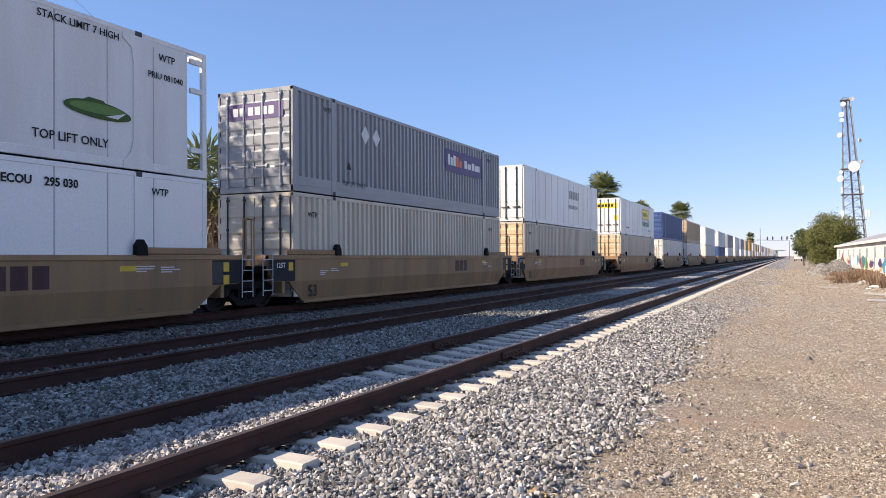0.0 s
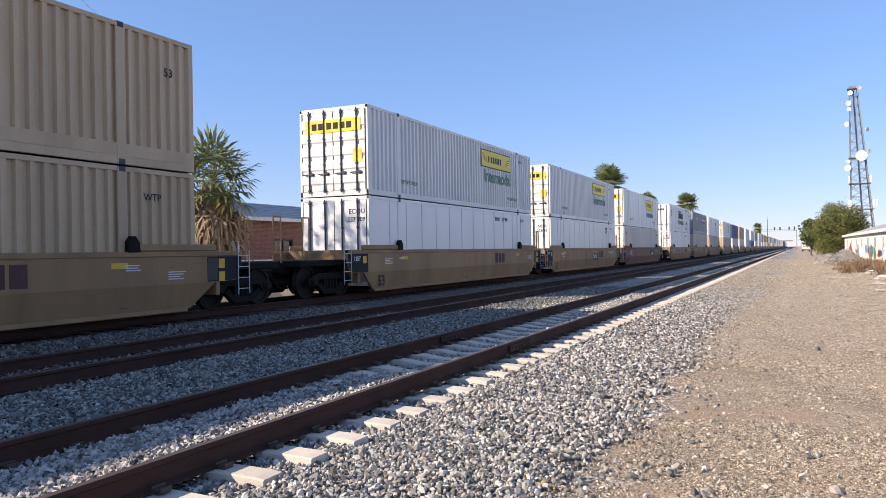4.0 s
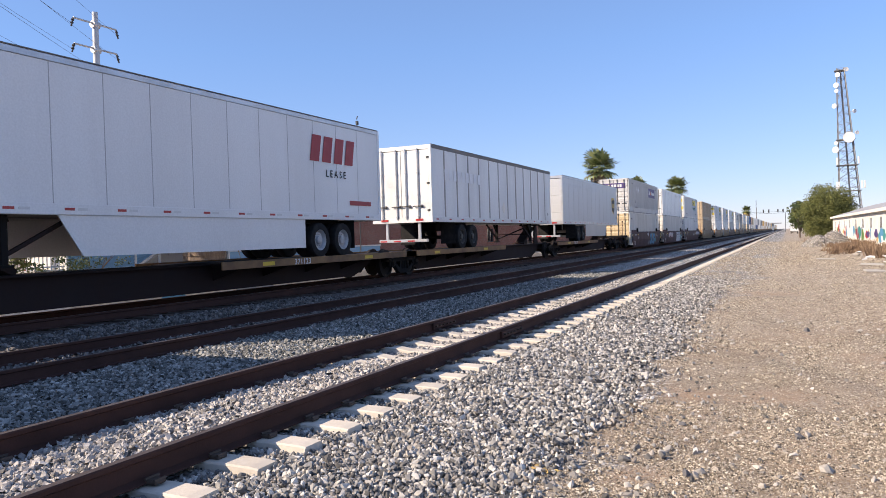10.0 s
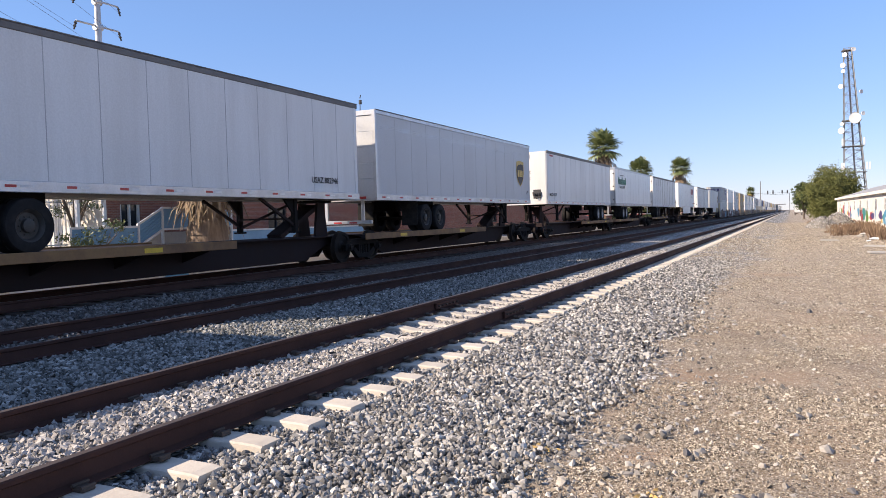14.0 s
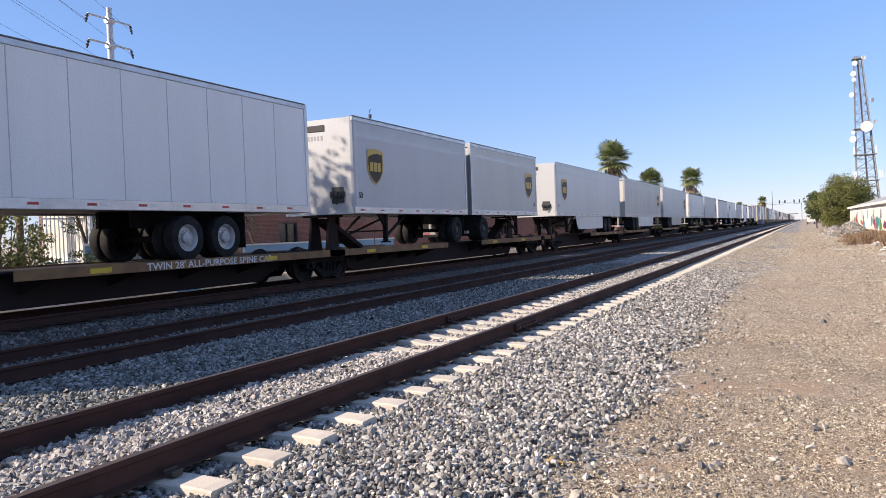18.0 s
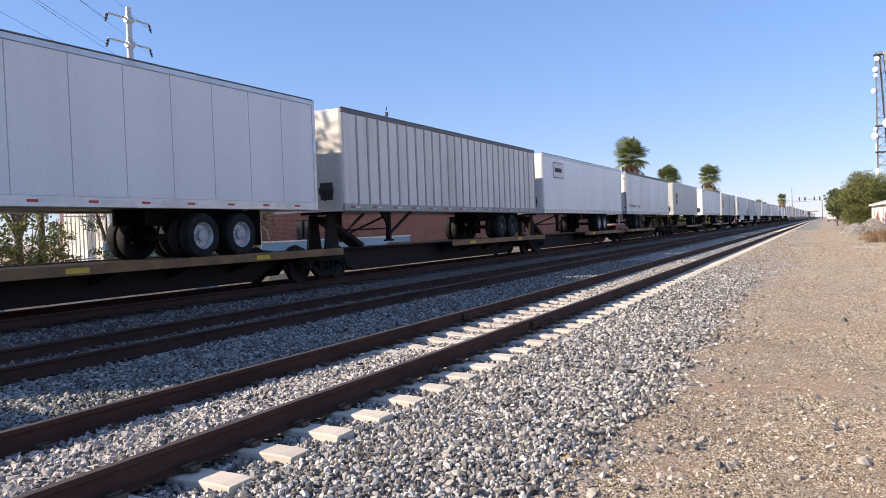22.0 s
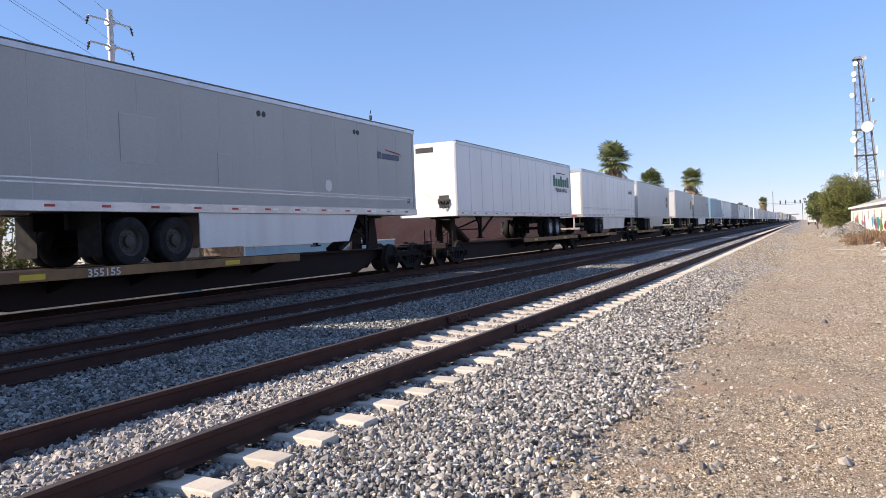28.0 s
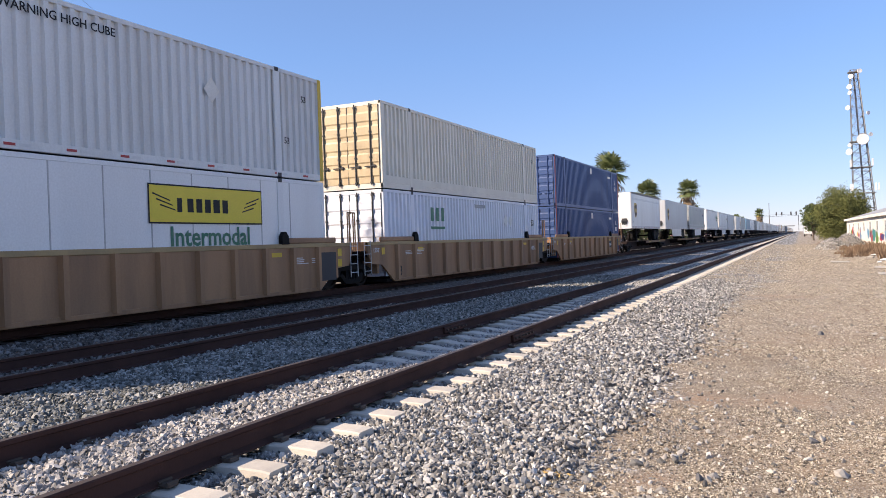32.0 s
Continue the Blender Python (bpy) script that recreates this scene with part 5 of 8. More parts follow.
# ---- poles, wires, tower, signals ----
def steel_pole():
    ob = thing("steel_power_pole", "tapered grey steel power pole with five crossarm levels", "power pole", at=(-45, 40.2, GL))
    part("shaft", Geo().rod((0, 0, 0), (0, 0, 18.9), 0.36, 16, 0.2), "galv", ob, smooth=True)
    for z in (18.0, 16.2, 14.4, 11.3, 10.0):
        a = part("crossarm", Geo().rod((0, -1.85, z + 0.08), (0, 1.85, z + 0.08), 0.07, 8).rod((0, -0.28, z), (0, 0.28, z), 0.26, 12), "galv", ob)
        for s in (-1, 1):
            part("insulator", Geo().rod((0, s * 1.85, z + 0.08), (0, s * 2.05, z - 0.55), 0.06, 8).rod((0, s * 1.9, z - 0.05), (0, s * 1.93, z - 0.12), 0.11, 8).rod((0, s * 1.97, z - 0.28), (0, s * 2.0, z - 0.35), 0.11, 8), "dark_trim", a)
    return ob


steel_pole()


def timber_pole(x, y, top, arms):
    ob = thing("timber_power_pole", "weathered timber power pole with three crossarms", "power pole", at=(x, y, GL))
    part("shaft", Geo().rod((0, 0, 0), (0, 0, top - GL), 0.17, 12, 0.12), "pole_wood", ob, smooth=True)
    for z in arms:
        a = part("crossarm", Geo().box(-0.3, 1.85, -0.2, -0.08, z - 0.06, z + 0.06, 0.01), "pole_wood", ob)
        for k in (-0.2, 0.75, 1.25, 1.75):
            part("insulator", cached("pin_insulator", lambda: Geo().rod((0, 0, 0), (0, 0, 0.18), 0.035, 8).rod((0, 0, 0.1), (0, 0, 0.16), 0.055, 8)), "dark_trim", a, at=(k, -0.14, z + 0.06))


timber_pole(-32.75, 23.6, 10.4, (10.45, 9.2, 8.3))


def wires():
    k = 0
    for (x0, y0, z0), (x1, y1, z1), sag in [((-45, 40.2 + s * 2.0, z), (5 + s * 2, -37, z), 1.0) for s in (-1, 1) for z in (17.3, 15.5, 13.7)] + \
            [((-32.75 + s, 23.46, z), (-6 + s, -30, z), 0.8) for s in (0.75, 1.75) for z in (10.3, 9.05, 8.15)]:
        g, n = Geo(), 24
        pts = [Vector((x0 + (x1 - x0) * t, y0 + (y1 - y0) * t, z0 - 0.1 + (z1 - z0) * t - 4 * sag * t * (1 - t))) for t in [i / n for i in range(n + 1)]]
        g.tube(pts, 0.009)
        ob = part("power_line", g, "dark_trim")
        tagged(ob, "thin dark overhead power line between poles", "power line", "overhead power lines")


wires()


def mast(x, y, top):
    ob = thing("roof_mast", "thin grey mast with a small fitting on top", "mast", at=(x, y, GL))
    part("pole", Geo().rod((0, 0, 0), (0, 0, top - GL - 0.3), 0.032, 8, 0.025), "dark_trim", ob)
    part("head", Geo().box(-0.07, 0.07, -0.04, 0.12, top - GL - 0.35, top - GL - 0.1, 0.02).rod((0, 0, top - GL), (0, 0.1, top - GL + 0.2), 0.03, 6), "dark_trim", ob)


mast(-23.0, 39.2, 8.6)


def lattice_tower(x, y, height, base, top_w):
    """Four-legged lattice tower; the side towards the tracks stands upright, x is the place of that side."""
    ob = thing("radio_tower", "grey lattice radio tower carrying white dishes and antennas", "tower", at=(x, y, GR))
    n = 18

    def width(z):
        return base + (top_w - base) * z / height

    def leg(i, z):
        w = width(z)
        return Vector(((0, w, w, 0)[i], (-w / 2, -w / 2, w / 2, w / 2)[i], z))

    for i in range(4):
        part("leg", Geo().beam(leg(i, 0), leg(i, height), 0.2, 0.2), "tower", ob)
    for k in range(n):
        z0, z1 = height * k / n, height * (k + 1) / n
        for i in range(4):
            j = (i + 1) % 4
            part("brace", Geo().beam(leg(i, z0), leg(j, z1), 0.08, 0.08).beam(leg(j, z0), leg(i, z1), 0.08, 0.08).beam(leg(i, z1), leg(j, z1), 0.1, 0.1), "tower", ob)
    part("cable_run", Geo().beam((base / 2 + 0.2, 0, 0), (top_w / 2, 0, height * 0.98), 0.55, 0.4), "tower", ob)
    for f in (0.255, 0.41, 0.565, 0.985):
        w = width(f * height)
        part("platform", Geo().box(-0.5, w + 0.5, -w / 2 - 0.4, w / 2 + 0.4, f * height, f * height + 0.13), "tower", ob)

    def dish(dx, f, r, turn):
        w = width(f * height)
        arm = part("dish_arm", Geo().beam((min(max(dx, 0.0), w), -w / 2, f * height), (dx, -w / 2 - 0.7, f * height), 0.12, 0.12), "tower", ob)
        g = Geo().lathe([(0.12 * r, 0.01), (0.2 * r, 0.6 * r), (0.24 * r, r), (-0.15 * r, r), (-0.3 * r, 0.5 * r), (-0.3 * r, 0.01)], 20)
        part("dish", g, "whitemark", arm, "white round dish antenna", at=pose(dx, -w / 2 - 0.8, f * height, 0, 0, turn), smooth=True)

    for dx, f, r, tn in ((2.3, 0.575, 1.35, -92), (-0.7, 0.505, 0.8, -120), (-0.6, 0.545, 0.45, -110), (4.1, 0.60, 0.5, -60), (3.7, 0.73, 0.5, -50), (-0.75, 0.77, 0.6, -120),
                         (-0.2, 0.86, 0.5, -120), (-0.25, 0.895, 0.65, -115), (0.15, 0.957, 0.6, -110), (2.1, 0.985, 0.55, -70)):
        dish(dx, f, r, tn)
    for dx, f in ((-0.6, 0.29), (-0.2, 0.29), (4.9, 0.29), (5.5, 0.29), (-0.5, 0.435), (4.3, 0.435)):
        part("panel_antenna", Geo().box(dx - 0.2, dx + 0.2, -3.0, -2.7, f * height - 0.9, f * height + 0.9, 0.04), "whitemark", ob, "white upright panel antenna")


lattice_tower(12.5, 219.5, 41.9, 5.4, 1.7)


def signal_bridge():
    ob = thing("signal_gantry", "dark railway signal gantry across the tracks", "signal", at=(-9, 420, 0))
    for x in (-8, 8.6):
        part("post", Geo().box(x - 0.12, x + 0.12, -0.12, 0.12, -0.4, 9.5), "dark_trim", ob)
    part("truss", Geo().box(-8, 8.6, -0.2, 0.2, 9.1, 9.2).box(-8, 8.6, -0.2, 0.2, 9.9, 9.98), "dark_trim", ob)
    for x in (-1.5, 1.0, 5.2, 7.6):
        part("signal_head", Geo().box(x - 0.32, x + 0.32, -0.3, 0.3, 9.5, 11.2, 0.1), "dark_trim", ob)
    ob = thing("road_overpass", "grey road bridge far down the line", "bridge", at=(-10, 780, 0))
    part("deck", Geo().box(-34, 6, -6, 6, 6.0, 6.8), "tower", ob)
    for x in (-22, -2, 14):
        part("pier", Geo().box(x - 1, x + 1, -4, 4, -0.4, 6.3), "haze_tree", ob)
    ob = thing("delivery_truck", "white box truck parked far down the path", "truck", at=(2.2, 260, GR))
    part("box_body", Geo().box(-1.1, 1.1, -2, 3, 0.8, 3.2, 0.05), "whitemark", ob)
    part("cab", Geo().box(-1.0, 1.0, 3.0, 4.6, 0.6, 2.2, 0.1), "whitemark", ob)
    for x in (-0.95, 0.95):
        for y in (-1.2, 3.8):
            part("wheel", Geo().rod((x - 0.12, y, 0.45), (x + 0.12, y, 0.45), 0.45, 14), "tyre", ob)


signal_bridge()
for px, py, ph in ((1.9, 300, 8), (2.5, 350, 10), (2.4, 410, 10.5), (-12.5, 380, 15)):
    ob = thing("distant_pole", "plain dark pole far down the line", "pole", at=(px, py, GR))
    part("shaft", Geo().rod((0, 0, 0), (0, 0, ph), 0.16, 8, 0.1), "pole_wood", ob)

# low hazy treeline and roofs that close the view
def treeline():
    g = Geo()
    rr = random.Random(77)
    for side in (-1, 1):
        for k in range(70):
            x = side * (70 + k * 30 + rr.uniform(-8, 8)) - 8
            y, h, w = 1700 + abs(x) * 0.2 + rr.uniform(-60, 60), rr.uniform(7, 12), rr.uniform(40, 70)
            n = 9
            pts = [(x - w / 2 + w * i / (n - 1), GL + h * (0.45 + 0.55 * math.sin(math.pi * (i + 0.3) / n)) * rr.uniform(0.8, 1.1)) for i in range(n)]
            g.prism([(x + w / 2, GL - 0.5), *pts[::-1], (x - w / 2, GL - 0.5)], y, y + 8, "y")
    ob = part("far_trees", g, "haze_tree")
    tagged(ob, "hazy low treeline on the horizon", "trees", kind="stuff")


treeline()


# ---- the train ----
XC, RAIL = TRACKS["main"]
CL, CW, CH = 16.15, 2.59, 2.86
DOOR = {"y": 0.0}
MOVING = []          # (thing, place along the train)
WHEELSETS = []
WHEEL_R = 0.4826


def place(ob, s, z=0.0):
    """A thing that rides on the train, s metres along it from the train's reference point."""
    ob.matrix_basis = Matrix.Translation((XC, s, z))
    MOVING.append((ob, s, z))
    return ob


def corrugated_side(length, height, pitch=0.278, depth=0.068):
    """One wall panel with trapezoid ribs, standing on z = 0, outer faces at x = 0."""
    g, n = Geo(), int(length / pitch)
    st = length / n
    ys = []
    for i in range(n):
        y = -length / 2 + i * st
        ys += [(y, 0.0), (y + st * 0.36, 0.0), (y + st * 0.48, -depth), (y + st * 0.88, -depth)]
    ys.append((length / 2, 0.0))
    for y, x in ys:
        g.v += [(x, y, 0.0), (x, y, height)]
    g.f = [(2 * i, 2 * i + 2, 2 * i + 3, 2 * i + 1) for i in range(len(ys) - 1)]
    m = len(g.v)
    g.v += [(-0.085, -length / 2, 0), (-0.085, length / 2, 0), (-0.085, length / 2, height), (-0.085, -length / 2, height)]
    g.f.append((m + 3, m + 2, m + 1, m))
    return g


def container_rails(w=CW, l=CL, h=CH):
    g = Geo()
    for s in (-1, 1):
        a, b = sorted((s * (w / 2 - 0.09), s * w / 2))
        g.box(a, b, -l / 2, l / 2, 0.0, 0.17, 0.008)
        g.box(a, b, -l / 2, l / 2, h - 0.10, h, 0.008)
        for e in (-1, 1):
            c, d = sorted((e * (l / 2 - 0.14), e * l / 2))
            g.box(a, b + 0.003 if s > 0 else b, c, d, 0.0, h, 0.01)
    for e in (-1, 1):
        c, d = sorted((e * (l / 2 - 0.1), e * l / 2))
        g.box(-w / 2 + 0.09, w / 2 - 0.09, c, d, 0, 0.16)
        g.box(-w / 2 + 0.09, w / 2 - 0.09, c, d, h - 0.12, h)
    return g


def door_leaf(width, height, ribs):
    """A door leaf; the ribbed kind has pressed horizontal flutes."""
    if not ribs:
        return Geo().box(0, width, -0.03, 0.03, 0, height, 0.008)
    pr, n = [(0.03, 0.0), (-0.028, 0.0)], 5
    st = (height - 0.3) / n
    for k in range(n):
        z = 0.2 + k * st
        pr += [(-0.028, z), (-0.052, z + 0.05), (-0.052, z + st - 0.16), (-0.028, z + st - 0.10)]
    pr += [(-0.028, height), (0.03, height)]
    return Geo().prism(pr, 0, width, "x")


def lock_bar(height):
    g = Geo().rod((0, -0.065, -0.06), (0, -0.065, height + 0.06), 0.025, 8)
    for z in (0.02, height * 0.33, height * 0.66, height - 0.05):
        g.box(-0.045, 0.045, -0.085, -0.03, z - 0.03, z + 0.03, 0.006)
    return g


def lock_handle():
    return Geo().box(-0.03, 0.38, -0.10, -0.07, -0.02, 0.02, 0.006).box(0.30, 0.36, -0.085, -0.03, -0.05, 0.05, 0.005)


def diamond(w, h):
    return Geo().prism([(-w, 0), (0, -h), (w, 0), (0, h)], 0, 0.003, "x")


def plate(w, h, t=0.003):
    """A flat plate facing +x; its lower left corner at the origin."""
    return Geo().box(0, t, 0, w, 0, h)


def rear_plate(w, h, t=0.003):
    return Geo().box(0, w, -t, 0, 0, h)


def yellow_sign(ob, x, y, z, w=2.55, h=0.62, word=True):
    """Yellow haulier's panel: dark border, slanting wing strokes and dark bars for the name."""
    s = part("sign_panel", cached(("sign", w, h), lambda: plate(w, h)), "ink", ob, "yellow panel with black border", at=(x, y, z))
    part("sign_face", cached(("sign_face", w, h), lambda: plate(w - 0.07, h - 0.07, 0.004)), "sign_yellow", s, at=(0.002, 0.035, 0.035))
    bx, kw = 0.22 * w, w / 2.55
    for bw in (0.10, 0.13, 0.13, 0.13, 0.15, 0.13):
        part("sign_mark", cached(("sign_bar", bw * kw, h), lambda: Geo().box(0, 0.0075, 0, bw * kw, h * 0.30, h * 0.66)), "ink", s, at=(0, bx, 0))
        bx += (bw + 0.06 if bw != 0.10 else bw + 0.11) * kw
    for k in range(3):
        part("wing_stroke", cached(("wing_l", w, h, k), lambda: Geo().prism([((0.08 + k * 0.07) * kw, h * 0.78 - k * 0.12), ((0.42 + k * 0.05) * kw, h * 0.60 - k * 0.10), ((0.42 + k * 0.05) * kw, h * 0.57 - k * 0.10), ((0.08 + k * 0.07) * kw, h * 0.74 - k * 0.12)], 0, 0.0075, "x")), "ink", s)
        part("wing_stroke", cached(("wing_r", w, h, k), lambda: Geo().prism([(w - (0.42 + k * 0.05) * kw, h * 0.60 - k * 0.10), (w - (0.08 + k * 0.07) * kw, h * 0.78 - k * 0.12), (w - (0.08 + k * 0.07) * kw, h * 0.74 - k * 0.12), (w - (0.42 + k * 0.05) * kw, h * 0.57 - k * 0.10)], 0, 0.0075, "x")), "ink", s)
    if word:
        side_words(ob, "Intermodal", 0.76, x, y + 0.3, z - 0.62, "green_ink", bold=0.02)


def bars(ob, boxes, ink, x, y, z, label="", lean=0.0):
    """Plain upright bars in place of a name; boxes of (y0, y1, z0, z1)."""
    for y0, y1, z0, z1 in boxes:
        s = lean * (z1 - z0)
        part("name_bar", Geo().prism([(y0, z0), (y1, z0), (y1 + s, z1), (y0 + s, z1)], 0, 0.004, "x"), ink, ob, label, at=(x, y, z))


def rear_sign(ob, x, y, z, w, h, face, bars):
    s = part("door_sign", cached(("rsign", w, h), lambda: rear_plate(w, h)), face, ob, "printed panel across the doors", at=(x, y, z))
    bx = 0.12 * w
    for i in range(6):
        part("sign_mark", cached(("rsign_bar", w, h), lambda: Geo().box(0, 0.09 * w, -0.006, 0, h * 0.25, h * 0.75)), bars, s, at=(bx, 0, 0))
        bx += (0.12 + 0.03 * (i == 1)) * w


def multimodal_panel(ob, x, y, z, face="purple"):
    """Dark panel with white and orange bars in place of its lettering."""
    s = part("sign_panel", cached("mm_panel", lambda: plate(3.8, 0.88)), face, ob, "dark purple panel with white and orange marks", at=(x, y, z))
    for ink, y0, y1, top in (("whitemark", 0.25, 0.45, 0.70), ("whitemark", 0.50, 0.72, 0.58), ("whitemark", 0.77, 1.02, 0.68), ("orange", 1.07, 1.30, 0.66), ("orange", 1.35, 1.62, 0.52),
                             ("whitemark", 1.9, 2.2, 0.60), ("whitemark", 2.26, 2.62, 0.50), ("whitemark", 2.72, 3.0, 0.58), ("whitemark", 3.06, 3.6, 0.52)):
        part("sign_mark", cached(("mm_bar", y0), lambda: Geo().box(0, 0.006, y0, y1, 0.27, top)), ink, s)


def container(s, z, skin, kind, label, signs=None, fine=True, bars="dark_trim", rail_skin=None, open_front=False, group="stacked containers", door_skin=None):
    """A 53-foot box, doors towards -y. kind: ribbed or panel."""
    ob = place(thing("shipping_container", label, "container", group), s, z)
    skin_rail = rail_skin or skin
    cut = 0.5 if open_front else 0.0
    hs = CH - 0.27
    if fine:
        rl, th = cached("c_rail", lambda: Geo().box(-0.09, 0, -CL / 2, CL / 2, 0, 0.17, 0.008)), cached("c_top", lambda: Geo().box(-0.09, 0, -CL / 2, CL / 2, CH - 0.10, CH, 0.008))
        cp = cached("c_post", lambda: Geo().box(-0.09, 0.003, -0.07, 0.07, 0, CH, 0.01))
        hd, sl = cached("c_head", lambda: Geo().box(-CW / 2 + 0.09, CW / 2 - 0.09, -0.05, 0.05, CH - 0.12, CH)), cached("c_sill", lambda: Geo().box(-CW / 2 + 0.09, CW / 2 - 0.09, -0.05, 0.05, 0, 0.16))
        for sx in (-1, 1):
            tm = Matrix.Translation((sx * CW / 2, 0, 0)) @ pose(0, 0, 0, 0, 0, 0 if sx > 0 else 180)
            part("bottom_rail", rl, skin_rail, ob, at=tm)
            part("top_rail", th, skin_rail, ob, at=tm)
            for e in (-1, 1):
                part("corner_post", cp, skin_rail, ob, at=Matrix.Translation((sx * CW / 2, e * (CL / 2 - 0.07), 0)) @ pose(0, 0, 0, 0, 0, 0 if sx > 0 else 180))
        for e in (-1, 1):
            part("end_header", hd, skin_rail, ob, at=(0, e * (CL / 2 - 0.05), 0))
            part("end_sill", sl, skin_rail, ob, at=(0, e * (CL / 2 - 0.05), 0))
    else:
        part("steel_shell", cached("steel_shell", container_rails), skin_rail, ob)
    span = CL - 0.28 - cut
    mid = -cut / 2
    if kind == "ribbed":
        me = cached(("side_wall", span), lambda: corrugated_side(span, hs))
    else:
        me = cached(("panel_wall", span), lambda: Geo().box(-0.05, -0.006, -span / 2, span / 2, 0, hs))
    part("side_wall", me, skin, ob, at=(CW / 2 - 0.005, mid, 0.17))
    part("side_wall", me, skin, ob, at=Matrix.Translation((-CW / 2 + 0.005, mid, 0.17)) @ pose(0, 0, 0, 0, 0, 180))
    part("roof", cached(("roof", cut), lambda: Geo().box(-CW / 2 + 0.02, CW / 2 - 0.02, -CL / 2 + 0.05, CL / 2 - 0.05 - cut, CH - 0.06, CH - 0.015, 0.01)), skin, ob)
    part("floor", cached(("floor", cut), lambda: Geo().box(-CW / 2 + 0.09, CW / 2 - 0.09, -CL / 2 + 0.1, CL / 2 - 0.1 - cut, 0.05, 0.16)), "dark_trim", ob)
    part("front_wall", cached("front_wall", lambda: Geo().box(-CW / 2 + 0.09, CW / 2 - 0.09, -0.03, 0.03, 0.16, CH - 0.11)), skin, ob, at=(0, CL / 2 - 0.06 - cut, 0))
    if open_front:
        g = Geo()
        for zz in (0.55, 1.9, CH - 0.3):
            g.box(CW / 2 - 0.08, CW / 2 - 0.01, CL / 2 - cut, CL / 2 - 0.1, zz, zz + 0.12, 0.01)
        part("front_crossbar", g, skin, ob)
        part("cooling_unit", Geo().box(-1.1, 0.9, CL / 2 - cut, CL / 2 - 0.2, 0.2, 1.0, 0.04), "dark_trim", ob, "dark machine behind the open end posts")
    dh, dw = CH - 0.30, (CW - 0.2) / 2 - 0.01
    leaf = cached(("door", kind), lambda: door_leaf(dw, dh, kind == "ribbed"))
    bar = cached(("locking_bar", kind), lambda: lock_bar(dh))
    hnd = cached("handle", lock_handle)
    for e, x0 in ((0, -CW / 2 + 0.10), (1, 0.01)):
        d = part("door", leaf, door_skin or skin, ob, at=(x0, -CL / 2 + 0.02, 0.17))
        if fine:
            for bx in (0.28, 0.86) if e == 0 else (0.30, 0.88):
                b = part("locking_bar", bar, bars, d, at=(bx, 0, 0))
                part("handle", hnd, bars, d, at=(bx - 0.2, 0, 0.55))
    # stacking posts 40 feet apart and corner castings
    if fine:
        post = cached("lift_post", lambda: Geo().box(-0.04, 0.012, -0.12, 0.12, 0.0, CH - 0.02, 0.006))
        if open_front:       # a pressed post that flares at head and foot
            post = cached("flared_post", lambda: Geo().prism([(-0.42, 0), (0.42, 0), (0.40, 0.16), (0.22, 0.34), (0.15, 0.6), (0.14, 2.2), (0.2, 2.5), (0.42, 2.66), (0.42, CH - 0.1), (-0.42, CH - 0.1), (-0.42, 2.66), (-0.2, 2.5), (-0.14, 2.2), (-0.15, 0.6), (-0.22, 0.34), (-0.40, 0.16)], -0.04, 0.016, "x"))
        cast = cached("corner_casting", lambda: Geo().box(-0.085, 0.004, -0.09, 0.09, -0.006, 0.118, 0.012))
        for sx in (-1, 1):
            for yy in (-6.05, 6.05):
                part("lift_post", post, skin_rail, ob, at=Matrix.Translation((sx * (CW / 2), yy, 0)) @ pose(0, 0, 0, 0, 0, 0 if sx > 0 else 180))
                for zz in (0.0, CH - 0.11):
                    part("corner_casting", cast, "dark_trim", ob, at=Matrix.Translation((sx * (CW / 2 + 0.01), yy, zz)) @ pose(0, 0, 0, 0, 0, 0 if sx > 0 else 180))
        if kind == "panel":
            seam = cached("seam", lambda: Geo().box(-0.01, 0.007, -0.016, 0.016, 0.0, hs, 0.003))
            for k in range(12):
                yy = -CL / 2 + 0.14 + (k + 1) * 1.20
                if yy < CL / 2 - cut - 0.3:
                    part("panel_seam", seam, "seam", ob, at=(CW / 2 - 0.011, yy, 0.17))
    if signs:
        DOOR["y"] = -CL / 2 - (0.036 if kind == "ribbed" else 0.014)
        signs(ob)
    if fine:
        gk = cached("gasket", lambda: Geo().box(-0.012, 0.012, -0.012, 0.0, 0.17, CH - 0.13))
        for gx in (-CW / 2 + 0.1, 0.0, CW / 2 - 0.1):
            part("door_gasket", gk, "dark_trim", ob, at=(gx, -CL / 2 - (0.008 if kind == "ribbed" else -0.001), 0))
        if skin in ("beige", "lightgrey", "grey", "tan"):
            part("bottom_band", cached("band", lambda: Geo().box(-0.05, 0.002, -CL / 2 + 0.14, CL / 2 - 0.14, 0.17, 0.42)), skin, ob, at=(CW / 2, 0, 0))
    return ob


# ---- wheels and trucks ----
def wheelset_mesh():
    g = Geo()
    for s in (-1, 1):
        i, o = s * 0.68, s * 0.82
        prof = [(i, 0.16), (i, 0.50), (i + s * 0.015, 0.512), (i + s * 0.035, 0.487), (o, WHEEL_R - 0.006), (o, 0.40), (o - s * 0.045, 0.385), (o - s * 0.06, 0.20), (o - s * 0.01, 0.15), (o, 0.10)]
        g.lathe(prof, 24)
        g.rod((s * 0.8, 0, 0), (s * 1.16, 0, 0), 0.085, 12)
        for k in range(3):
            a = 2 * math.pi * k / 3
            g.rod((s * 1.15, math.cos(a) * 0.05, math.sin(a) * 0.05), (s * 1.185, math.cos(a) * 0.05, math.sin(a) * 0.05), 0.016, 6)
    g.rod((-0.7, 0, 0), (0.7, 0, 0), 0.085, 12)
    return g


